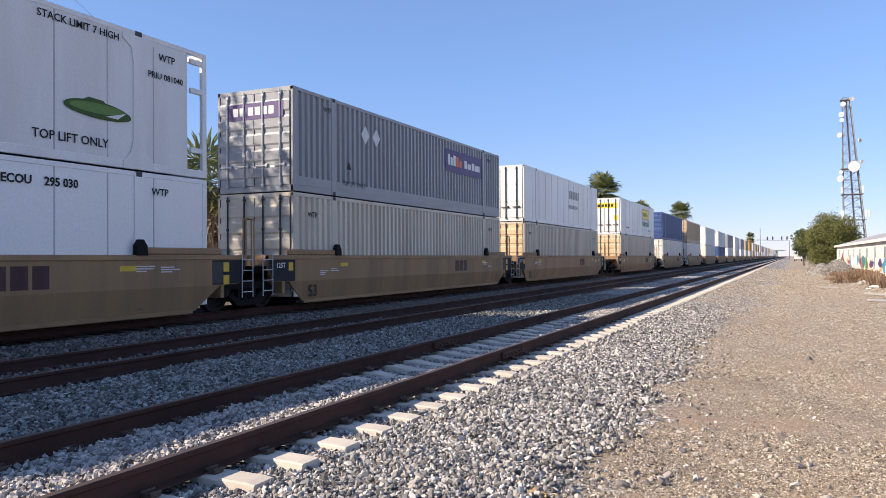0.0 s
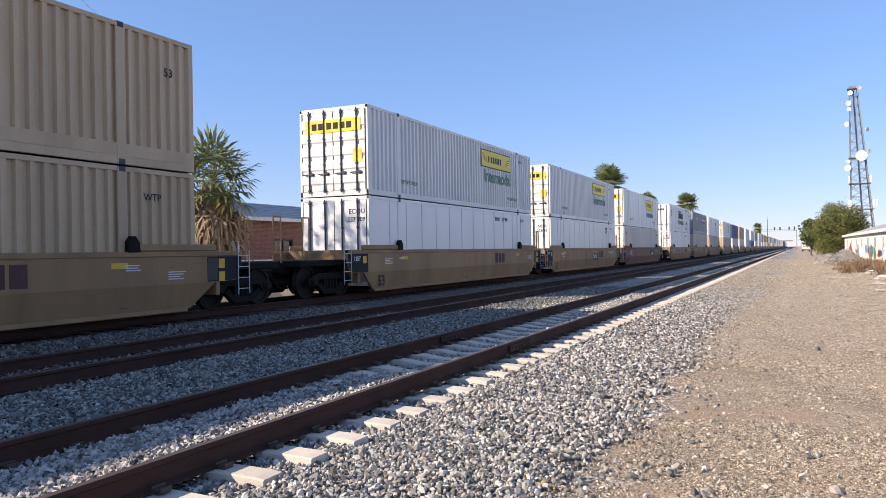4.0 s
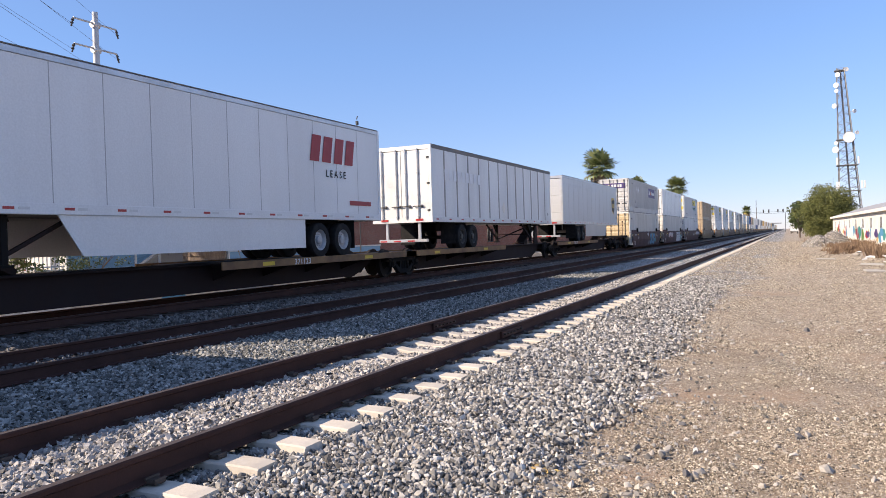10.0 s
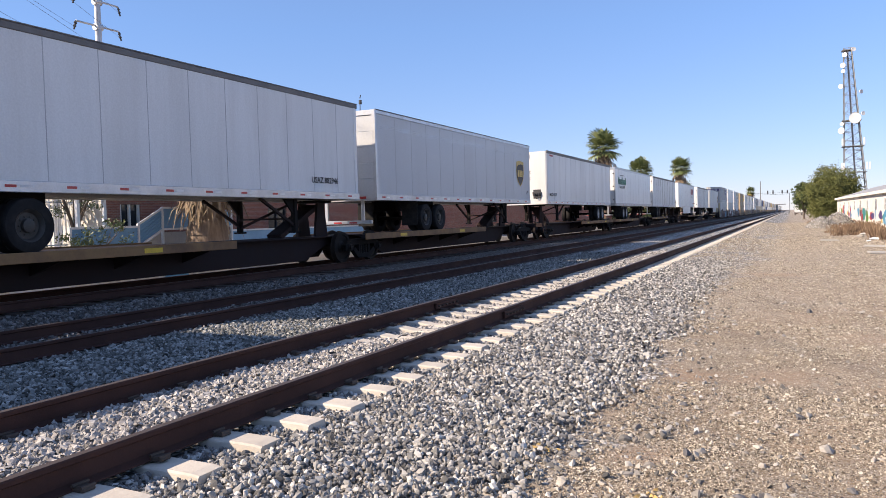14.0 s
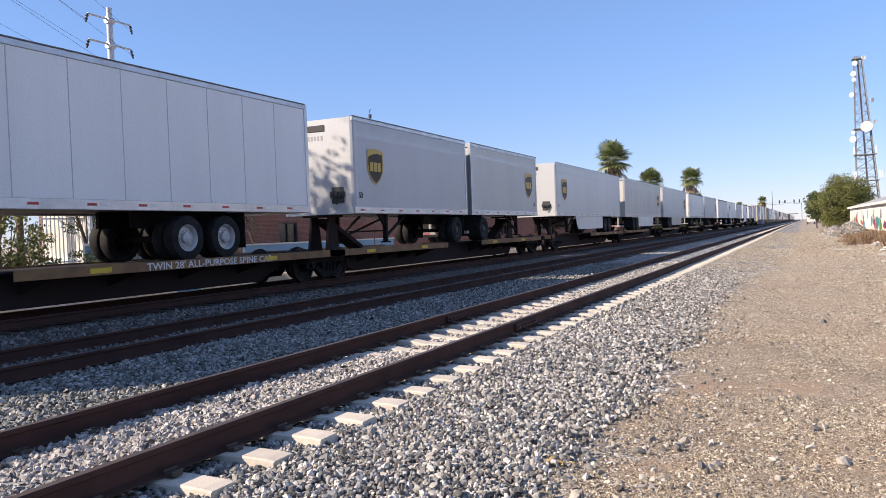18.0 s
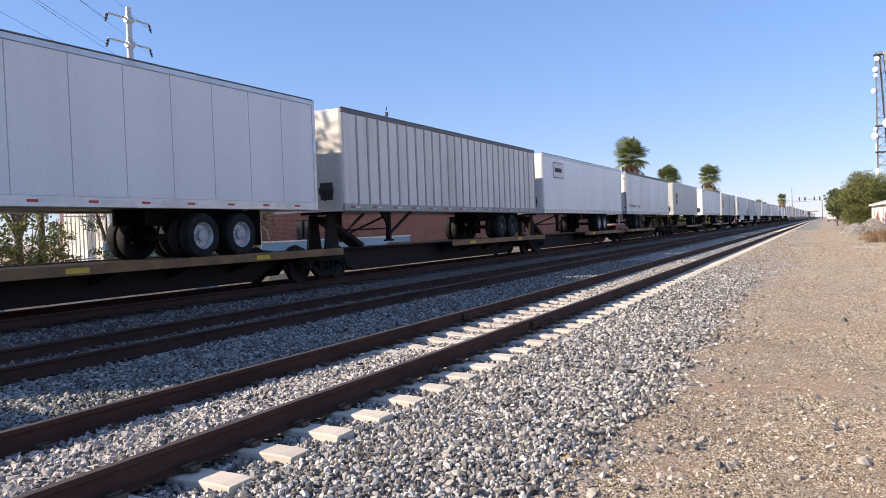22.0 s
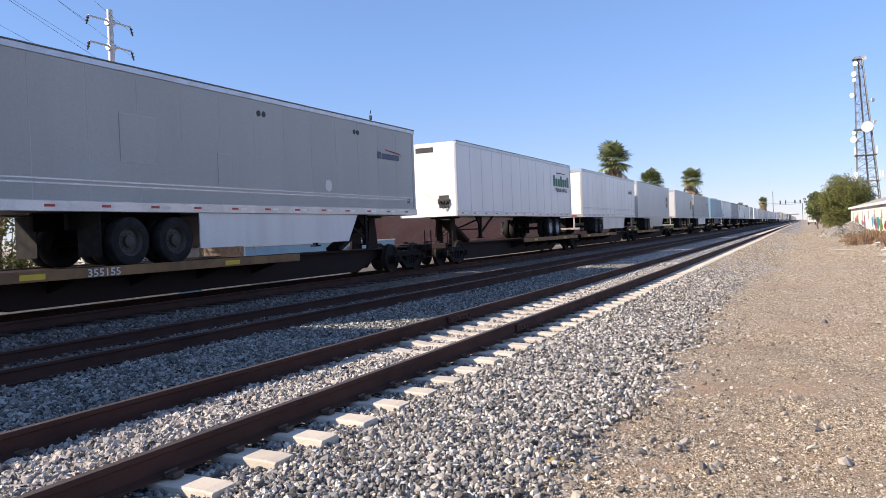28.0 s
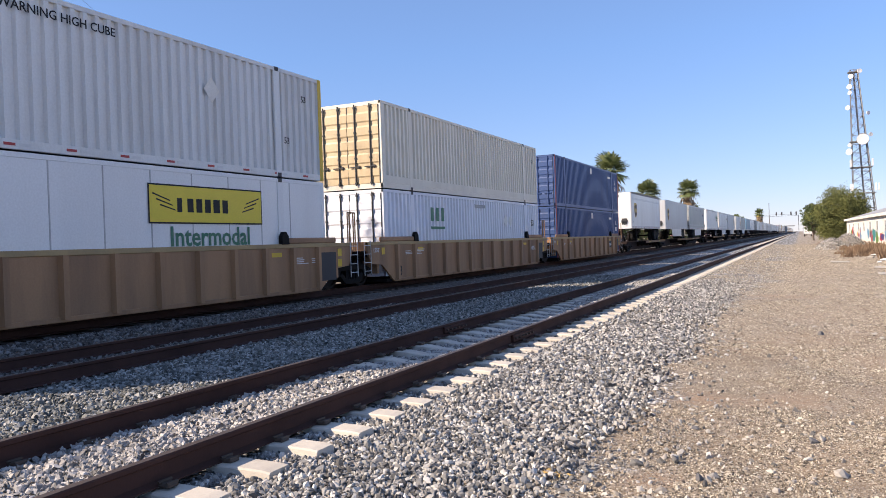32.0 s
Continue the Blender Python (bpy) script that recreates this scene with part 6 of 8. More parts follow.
def truck_side():
    """Cast side piece: an arched top bar, two journal boxes, sloping struts and an open window."""
    g = Geo()
    top = [(-1.12, 0.06), (-1.12, -0.10), (-0.72, -0.12), (-0.60, 0.06), (0.60, 0.06), (0.72, -0.12), (1.12, -0.10), (1.12, 0.06), (0.62, 0.24), (-0.62, 0.24)]
    g.prism(top, -0.075, 0.075, "x")
    g.prism([(-0.68, -0.10), (-0.36, -0.36), (0.36, -0.36), (0.68, -0.10), (0.56, -0.02), (0.30, -0.22), (-0.30, -0.22), (-0.56, -0.02)], -0.075, 0.075, "x")
    g.box(-0.07, 0.07, -0.34, -0.26, -0.28, 0.1).box(-0.07, 0.07, 0.26, 0.34, -0.28, 0.1)
    for y in (-0.89, 0.89):
        g.box(-0.10, 0.11, y - 0.13, y + 0.13, -0.13, 0.10, 0.03)
    for y in (-0.16, 0.0, 0.16):
        g.rod((0, y, -0.22), (0, y, 0.04), 0.062, 10)
    return g


def truck(car, y):
    """A two-axle truck under a car; wheelsets turn on it."""
    t = part("truck", cached("truck_bolster", lambda: Geo().box(-0.95, 0.95, -0.2, 0.2, 0.42, 0.72, 0.03).box(-0.35, 0.35, -0.3, 0.3, 0.7, 0.86, 0.03)), "black", car, at=(0, y, RAIL))
    sd = cached("side_casting", truck_side)
    for s in (-1, 1):
        part("side_casting", sd, "black", t, at=(s * 1.0, 0, WHEEL_R))
    ws = cached("wheelset", wheelset_mesh, True)
    for e in (-1, 1):
        w = part("wheelset", ws, "wheel", t)
        w.matrix_parent_inverse = Matrix.Translation((0, e * 0.89, WHEEL_R))
        WHEELSETS.append(w)
    return t


def ladder(h, w=0.4, n=4):
    g = Geo()
    for s in (-1, 1):
        g.rod((0, s * w / 2, 0), (0, s * w / 2, h), 0.013, 6)
    for k in range(n):
        g.rod((0, -w / 2, h * (k + 0.5) / n), (0, w / 2, h * (k + 0.5) / n), 0.012, 6)
    return g


def marks(car, rng, x, y0, y1, z0, n, ink="whitemark"):
    """Short rows of stencilled data too small to read, as bars."""
    for _ in range(n):
        y, z, g = rng.uniform(y0, y1), rng.uniform(z0, z0 + 0.25), Geo()
        for k in range(rng.randint(2, 4)):
            g.box(0, 0.003, 0, rng.uniform(0.25, 0.6), -k * 0.05, -k * 0.05 + 0.022)
        part("stencil", g, ink, car, at=(x, y, z))


def graffiti(car, x, y, z, w, h, ink, outline, seed):
    """Sprayed bubble shapes along the side, with outlines."""
    rng = random.Random(seed)
    n = int(w / (h * 0.62))
    for k in range(n):
        cy, cz = y + (k + 0.5) * w / n, z + h / 2 + rng.uniform(-0.06, 0.06)
        pts = []
        for i in range(14):
            a = 2 * math.pi * i / 14
            r = 1 + 0.22 * math.sin(3 * a + seed + k * 2.1) + 0.12 * math.sin(5 * a + k)
            pts.append((math.cos(a) * r * w / n * 0.52, math.sin(a) * r * h * 0.5))
        lift = 0.0006 * (k % 3)
        edge = part("graffiti_outline", Geo().prism([(a * 1.10, b * 1.12) for a, b in pts], 0, 0.002 + lift, "x"), outline, car, at=(x, cy, cz))
        part("graffiti_fill", Geo().prism(pts, 0, 0.004 + lift, "x"), ink, edge, "sprayed bubble lettering")
        part("graffiti_counter", Geo().prism([(a * 0.22 + 0.02, b * 0.28) for a, b in pts], 0, 0.007, "x"), outline, edge)
        ang = rng.uniform(-0.5, 0.5)
        part("graffiti_stroke", Geo().prism([(-0.02 + ang * 0.3, -h * 0.5), (0.03 + ang * 0.3, -h * 0.5), (0.03 - ang * 0.3, -h * 0.1), (-0.02 - ang * 0.3, -h * 0.1)], 0, 0.0076, "x"), outline, edge)


def well_car(s, yr, yf, skin, label, ribbed=False, fine=True, front_pair=False, rear_pair=False, number=None, seed=0, extras=None, number_at=1.0):
    """One well of a double-stack car round its load's centre s; trucks at yr (rear) and yf (front, only where it is its own)."""
    rng = random.Random(seed * 7 + 3)
    car = place(thing("well_car", label, "railway car", "well cars of the train"), s, 0)
    a, b = yr + 1.2, yf - 1.2
    lo, top = 0.17, 1.47
    out = 1.385
    poly = [(a - 0.75, top - 0.28), (a - 0.55, 0.80), (a + 0.15, 0.74), (a + 0.95, lo), (b - 0.95, lo), (b - 0.15, 0.74), (b + 0.55, 0.80), (b + 0.75, top - 0.28), (b + 0.75, top), (a - 0.75, top)]
    for sx in (-1, 1):
        x0, x1 = sorted((sx * (out - 0.07), sx * out))
        if ribbed:
            sill = Geo().prism(poly, x0, x1, "x")
        else:       # a pressed side: upright above, leaning in below a fold
            sill = Geo().prism([(a - 0.75, top - 0.28), (a - 0.55, 0.80), (a + 0.15, 0.78), (b - 0.15, 0.78), (b + 0.55, 0.80), (b + 0.75, top - 0.28), (b + 0.75, top), (a - 0.75, top)], x0, x1, "x")
            low = Geo().prism([(a + 0.15, 0.78), (a + 0.95, lo), (b - 0.95, lo), (b - 0.15, 0.78)], x0, x1, "x")
            sill.add([(x - sx * 0.11 * (0.78 - z) / 0.61, y, z) for x, y, z in low.v], low.f)
        w = part("side_sill", sill, skin, car)
        if fine and not ribbed:
            pl = [(-0.745, top - 0.28), (-0.545, 0.81), (0.15, 0.79), (0.42, 0.79), (0.42, top - 0.11), (-0.745, top - 0.11)]
            for y, e in ((a, 1), (b, -1)):
                q = [(y + e * u, v) for u, v in pl]
                part("end_panel", Geo().prism(q if e * sx > 0 else q[::-1], sx * (out + 0.001), sx * (out + 0.004), "x"), "end_black", w, "dark painted end panel")
        part("top_chord", Geo().box(min(sx * (out - 0.1), sx * (out + 0.025)), max(sx * (out - 0.1), sx * (out + 0.025)), a - 0.75, b + 0.75, top - 0.10, top + 0.012, 0.012), "chord" if ribbed else skin, w)
        part("bottom_chord", Geo().box(min(sx * (out - 0.21), sx * (out - 0.09 if not ribbed else out + 0.02)), max(sx * (out - 0.21), sx * (out - 0.09 if not ribbed else out + 0.02)), a + 0.95, b - 0.95, lo - 0.01, lo + 0.09, 0.012), skin, w)
        if fine:
            for y0, y1 in ((a + 0.1, a + 2.5), (b - 2.5, b - 0.1)):
                part("raised_guide", Geo().box(min(sx * (out - 0.08), sx * (out + 0.005)), max(sx * (out - 0.08), sx * (out + 0.005)), y0, y1, top + 0.012, top + 0.17, 0.03), skin, w)
                for y in (y1 + 0.05 if y0 < 0 else y0 - 0.05,):
                    part("guide_block", cached("guide_block", lambda: Geo().prism([(-0.15, 0), (0.15, 0), (0.13, 0.2), (0.03, 0.33), (-0.05, 0.33), (-0.14, 0.22)], -0.07, 0.05, "x")), "black", w, at=(sx * out, y, top))
    if ribbed and fine:
        n = int((b - a - 2.2) / 1.15)
        rib = cached("side_rib", lambda: Geo().prism([(-0.09, 0), (0.09, 0), (0.06, 0.11), (-0.06, 0.11)], lo + 0.05, top - 0.09, "z"))
        for k in range(n + 1):
            part("side_rib", rib, skin, car, at=Matrix.Translation((out, a + 1.1 + k * (b - a - 2.2) / n, 0)) @ pose(0, 0, 0, 0, 0, -90))
    part("well_floor", Geo().box(-out + 0.1, out - 0.1, a + 0.6, b - 0.6, lo, lo + 0.08), "black", car)
    for y in (a, b):
        part("bulkhead", Geo().box(-out + 0.07, out - 0.07, y - 0.06, y + 0.06, lo + 0.3, top + 0.02), skin, car)
    for y, pair, e in ((yr, rear_pair, -1), (yf, front_pair, 1)):
        y0, y1 = (y - 1.5 if pair and e < 0 else y - 0.25 if e < 0 else y - 1.2), (y + 1.2 if e < 0 else (y + 1.5 if pair else y + 0.25))
        part("end_platform", Geo().box(-1.05, 1.05, y0, y1, 1.02, 1.20, 0.02).box(-0.5, 0.5, y0, y1, 0.84, 1.03, 0.02), "black", car)
        if fine:
            yy = y0 + 0.2 if e < 0 else y1 - 0.2
            for sx in (-1, 1):
                part("handrail", cached("handrail", lambda: Geo().rod((0, 0, 0), (0, 0, 1.25), 0.022, 6).rod((0, 0.32, 0), (0, 0.32, 1.25), 0.022, 6).rod((0, 0, 1.25), (0, 0.32, 1.25), 0.022, 6)), skin, car, at=(sx * 1.0, yy, 1.15))
            part("ladder", cached("ladder", lambda: ladder(1.05)), "galv", car, at=(out + 0.03, (a - 0.8 if e < 0 else b + 0.8), 0.45))
            if pair:
                part("coupler", cached("coupler", lambda: Geo().box(-0.14, 0.14, -0.65, 0.65, 0.72, 0.94, 0.04).box(-0.22, 0.22, -0.2, 0.2, 0.68, 0.98, 0.05)), "black", car, at=(0, y0 - 0.3 if e < 0 else y1 + 0.3, 0))
                part("air_hose", cached("air_hose", lambda: Geo().rod((0.35, -0.4, 0.8), (0.4, -0.1, 0.45), 0.03, 6).rod((0.4, -0.1, 0.45), (0.35, 0.35, 0.42), 0.03, 6)), "tyre", car, at=(0, y0 if e < 0 else y1, 0))
    if fine:
        for y in (a + 2.9, b - 2.9):
            part("reflective_strip", cached("reflector", lambda: plate(0.42, 0.11)), "yellow", car, "yellow reflective strip", at=(out + (0.006 if y < a + 0.4 or y > b - 0.4 else 0.001), y - 0.2, top - 0.32))
        part("reflective_strip", cached("reflector_tall", lambda: plate(0.2, 0.22)), "yellow", car, "yellow reflective plate", at=(out + 0.006, b - 0.05, top - 0.38))
        part("reflective_strip", cached("reflector_tall", lambda: plate(0.2, 0.22)), "yellow", car, "yellow reflective plate", at=(out + 0.006, b - 0.05, top - 0.68))
        part("reflective_strip", cached("reflector_tall", lambda: plate(0.2, 0.22)), "yellow", car, "yellow reflective plate", at=(out + 0.006, a + 0.12, top - 0.40))
        side_words(car, "125T", 0.19, out + 0.006, a - 0.42, top - 0.32, "whitemark", bold=0.02)
        if not ribbed:
            for k in range(3):
                part("name_bar", cached("owner_bar", lambda: plate(0.34, 0.42)), "wellmaroon" if skin != "wellmaroon" else "wellbrown", car, "faded dark bar of the owner's mark", at=(out + 0.001, 2.7 + k * 0.42, 0.86))
        part("data_plate", cached(("data_plate", ribbed), lambda: plate(0.95, 0.8) if ribbed else plate(0.34, 0.5)), "dark_trim", car, "black stencilled data plate", at=(out + (0.001 if ribbed else 0.006), b - 1.1 if ribbed else b - 0.42, 0.42 if ribbed else 0.82))
        side_words(car, "53", 0.46, out - (0.0 if ribbed else 0.012), a + 1.05, 0.34, "whitemark" if skin == "wellmaroon" else "ink")
        marks(car, rng, out + 0.002, a + 1.2, a + 3.0, 1.0, 2, "whitemark")
        marks(car, rng, out + 0.002, b - 3.0, b - 0.9, 1.0, 2, "whitemark")
        if number:
            w = 0.30 * len(number) * 0.62
            part("number_panel", Geo().box(0, 0.002, -0.12, w + 0.2, -0.09, 0.36), "dark_trim" if skin != "wellmaroon" else skin, car, at=(out + 0.001, number_at, 0.76))
            side_words(car, number, 0.27 if ribbed else 0.34, out + 0.005, number_at, 0.80, "whitemark", bold=0.02)
    truck(car, yr)
    if front_pair:
        truck(car, yf)
    if extras:
        extras(car, a, b, out)
    return car


def simple_well_car(s, yr, yf, skin, label, front_pair):
    return well_car(s, yr, yf, skin, label, fine=False, front_pair=front_pair)


# ---- spine cars with highway trailers ----
def spine_car(s, yr, yf, half, deck_at_rear, label, front_pair=False, rear_pair=False, number=None, two=False, seed=0):
    """One platform of a spine car: a deep centre beam, wheel decks and a hitch stand."""
    car = place(thing("spine_car", label, "railway car", "spine cars of the train"), s, 0)
    a, b = yr, yf
    beam = [(a - 0.2, 0.94), (a - 0.2, 0.74), (a + 1.25, 0.66), (a + 2.4, 0.24), (b - 2.4, 0.24), (b - 1.25, 0.66), (b + 0.2, 0.74), (b + 0.2, 0.94)]
    if rear_pair:
        beam[0], beam[1] = (a - 1.35, 0.94), (a - 1.35, 0.72)
    if front_pair:
        beam[-1], beam[-2] = (b + 1.35, 0.94), (b + 1.35, 0.72)
    part("centre_beam", Geo().prism(beam, -0.42, 0.42, "x"), "spine", car)
    part("beam_flange", Geo().box(-0.62, 0.62, beam[0][0], beam[-1][0], 0.90, 0.945, 0.01), "spine", car)
    ends = ((1,) if deck_at_rear else (-1,)) if not two else (1, -1)
    for e in ends:
        lng = 8.6 if not two else 6.2
        y0, y1 = (a + 0.9, a + 0.9 + lng) if e > 0 else (b - 0.9 - lng, b - 0.9)
        e0, e1 = (a - 0.4, y1 + 0.5) if e > 0 else (y0 - 0.5, b + 0.4)       # the outer walkway runs on over the truck
        o0, o1 = (e0, y0) if e > 0 else (y1, e1)
        d = part("wheel_deck", Geo().box(0.62, 1.34, y0, y1, 0.86, 0.945).box(-1.34, -0.62, y0, y1, 0.86, 0.945).box(1.14, 1.34, o0, o1, 0.88, 0.945).box(-1.34, -1.14, o0, o1, 0.88, 0.945), "spine", car)
        for sx in (-1, 1):
            x0, x1 = sorted((sx * 1.345, sx * 1.385))
            part("deck_edge", Geo().box(x0, x1, e0, e1, 0.79, 0.985, 0.008), "deck", d, "worn yellow-brown deck edge")
        brk = cached("deck_bracket", lambda: Geo().prism([(0.42, 0.5), (1.34, 0.80), (1.34, 0.86), (0.42, 0.86)], -0.03, 0.03, "y"))
        for k in range(5):
            for turn in (0, 180):
                part("deck_bracket", brk, "spine", d, at=pose(0, y0 + 0.3 + k * (lng - 0.6) / 4, 0, 0, 0, turn))
        for k in (0.12, 0.72):
            part("reflective_strip", cached("reflector_deck", lambda: plate(0.5, 0.1)), "yellow", d, "yellow reflective strip", at=(1.387, y0 + lng * k, 0.83))
        if number:
            side_words(d, number, 0.21, 1.389, y0 + lng * 0.28, 0.81, "whitemark", wide=1.25)
    for e in ((-1,) if deck_at_rear else (1,)) if not two else ():
        y = b - 1.35 if e < 0 else a + 1.35
        hitch(car, y, -e)
    if two:
        hitch(car, a + 1.35, -1)
        hitch(car, b - 1.35, 1)
    for y, pair, e in ((a, rear_pair, -1), (b, front_pair, 1)):
        if pair:
            part("end_sill", Geo().box(-1.25, 1.25, y + e * 1.25 - 0.1, y + e * 1.25 + 0.1, 0.78, 1.0, 0.02), "spine", car)
            part("coupler", cached("coupler", lambda: Geo().box(-0.14, 0.14, -0.65, 0.65, 0.72, 0.94, 0.04).box(-0.22, 0.22, -0.2, 0.2, 0.68, 0.98, 0.05)), "black", car, at=(0, y + e * 1.7, 0))
            part("handrail", cached("end_handrail", lambda: Geo().rod((0, -0.25, 0.5), (0, -0.25, 1.5), 0.02, 6).rod((0, 0.25, 0.5), (0, 0.25, 1.5), 0.02, 6).rod((0, -0.25, 1.1), (0, 0.25, 1.1), 0.02, 6).rod((0, -0.25, 0.55), (0, 0.25, 0.55), 0.02, 6)), "spine", car, at=(1.27, y + e * 1.0, 0.0))
    truck(car, yr)
    if front_pair:
        truck(car, yf)
    return car


def hitch(car, y, e):
    """Fold-up stand that carries a trailer's kingpin; its strut leans inwards."""
    h = part("hitch_stand", Geo().prism([(y - 0.34, 0.94), (y + 0.34, 0.94), (y + 0.16, 1.98), (y - 0.16, 1.98)], -0.36, -0.28, "x"), "spine", car)
    part("hitch_plate", Geo().prism([(y - 0.34, 0.94), (y + 0.34, 0.94), (y + 0.16, 1.98), (y - 0.16, 1.98)], 0.28, 0.36, "x"), "spine", h)
    part("strut", Geo().beam((0, y - e * 1.9, 0.98), (0, y, 1.86), 0.5, 0.14), "spine", h)
    part("head_plate", Geo().box(-0.5, 0.5, y - 0.4, y + 0.4, 1.97, 2.04, 0.02), "black", h)


def tyre_mesh():
    return Geo().lathe([(-0.13, 0.30), (-0.14, 0.42), (-0.125, 0.48), (-0.09, 0.50), (0.09, 0.50), (0.125, 0.48), (0.14, 0.42), (0.13, 0.30)], 28)


def rim_mesh():
    g = Geo().lathe([(0.11, 0.305), (0.125, 0.30), (0.10, 0.27), (0.03, 0.24), (0.035, 0.13), (0.10, 0.12), (0.115, 0.07), (0.115, 0.0)], 24)
    for k in range(10):
        a = 2 * math.pi * k / 10
        g.rod((0.03, math.cos(a) * 0.165, math.sin(a) * 0.165), (0.06, math.cos(a) * 0.165, math.sin(a) * 0.165), 0.014, 5)
    return g


def shield(ob, x, y, z, sc=1.0):
    """Parcel carrier's shield as plain shapes: gold rim, dark field, gold crown and pale bars."""
    out = [(-0.52, 0.72), (-0.3, 0.79), (0, 0.81), (0.3, 0.79), (0.52, 0.72), (0.53, 0.1), (0.47, -0.28), (0.3, -0.58), (0, -0.82), (-0.3, -0.58), (-0.47, -0.28), (-0.53, 0.1)]
    s = part("emblem", cached(("shield_rim", sc), lambda: Geo().prism([(a * sc * 1.04, b * sc * 0.78) for a, b in out], 0, 0.003, "x")), "gold", ob, "brown and gold shield emblem", at=(x, y, z))
    inn = [(-0.46, 0.42), (-0.2, 0.55), (0.1, 0.60), (0.46, 0.58), (0.47, 0.08), (0.41, -0.28), (0.26, -0.53), (0, -0.74), (-0.26, -0.53), (-0.41, -0.28), (-0.47, 0.08)]
    part("emblem_field", cached(("shield_field", sc), lambda: Geo().prism([(a * sc * 1.04, b * sc * 0.78) for a, b in inn], 0, 0.006, "x")), "shield", s)
    g = Geo()
    for y0 in (-0.38, -0.12, 0.14):
        g.box(0, 0.009, y0 * sc, (y0 + 0.21) * sc, -0.16 * sc, 0.16 * sc)
    part("emblem_mark", cached(("shield_mark", sc), lambda: g), "gold", s)


TB, TT = 2.04, 4.99     # underside and top of a trailer body
AXLE_Z = 1.455


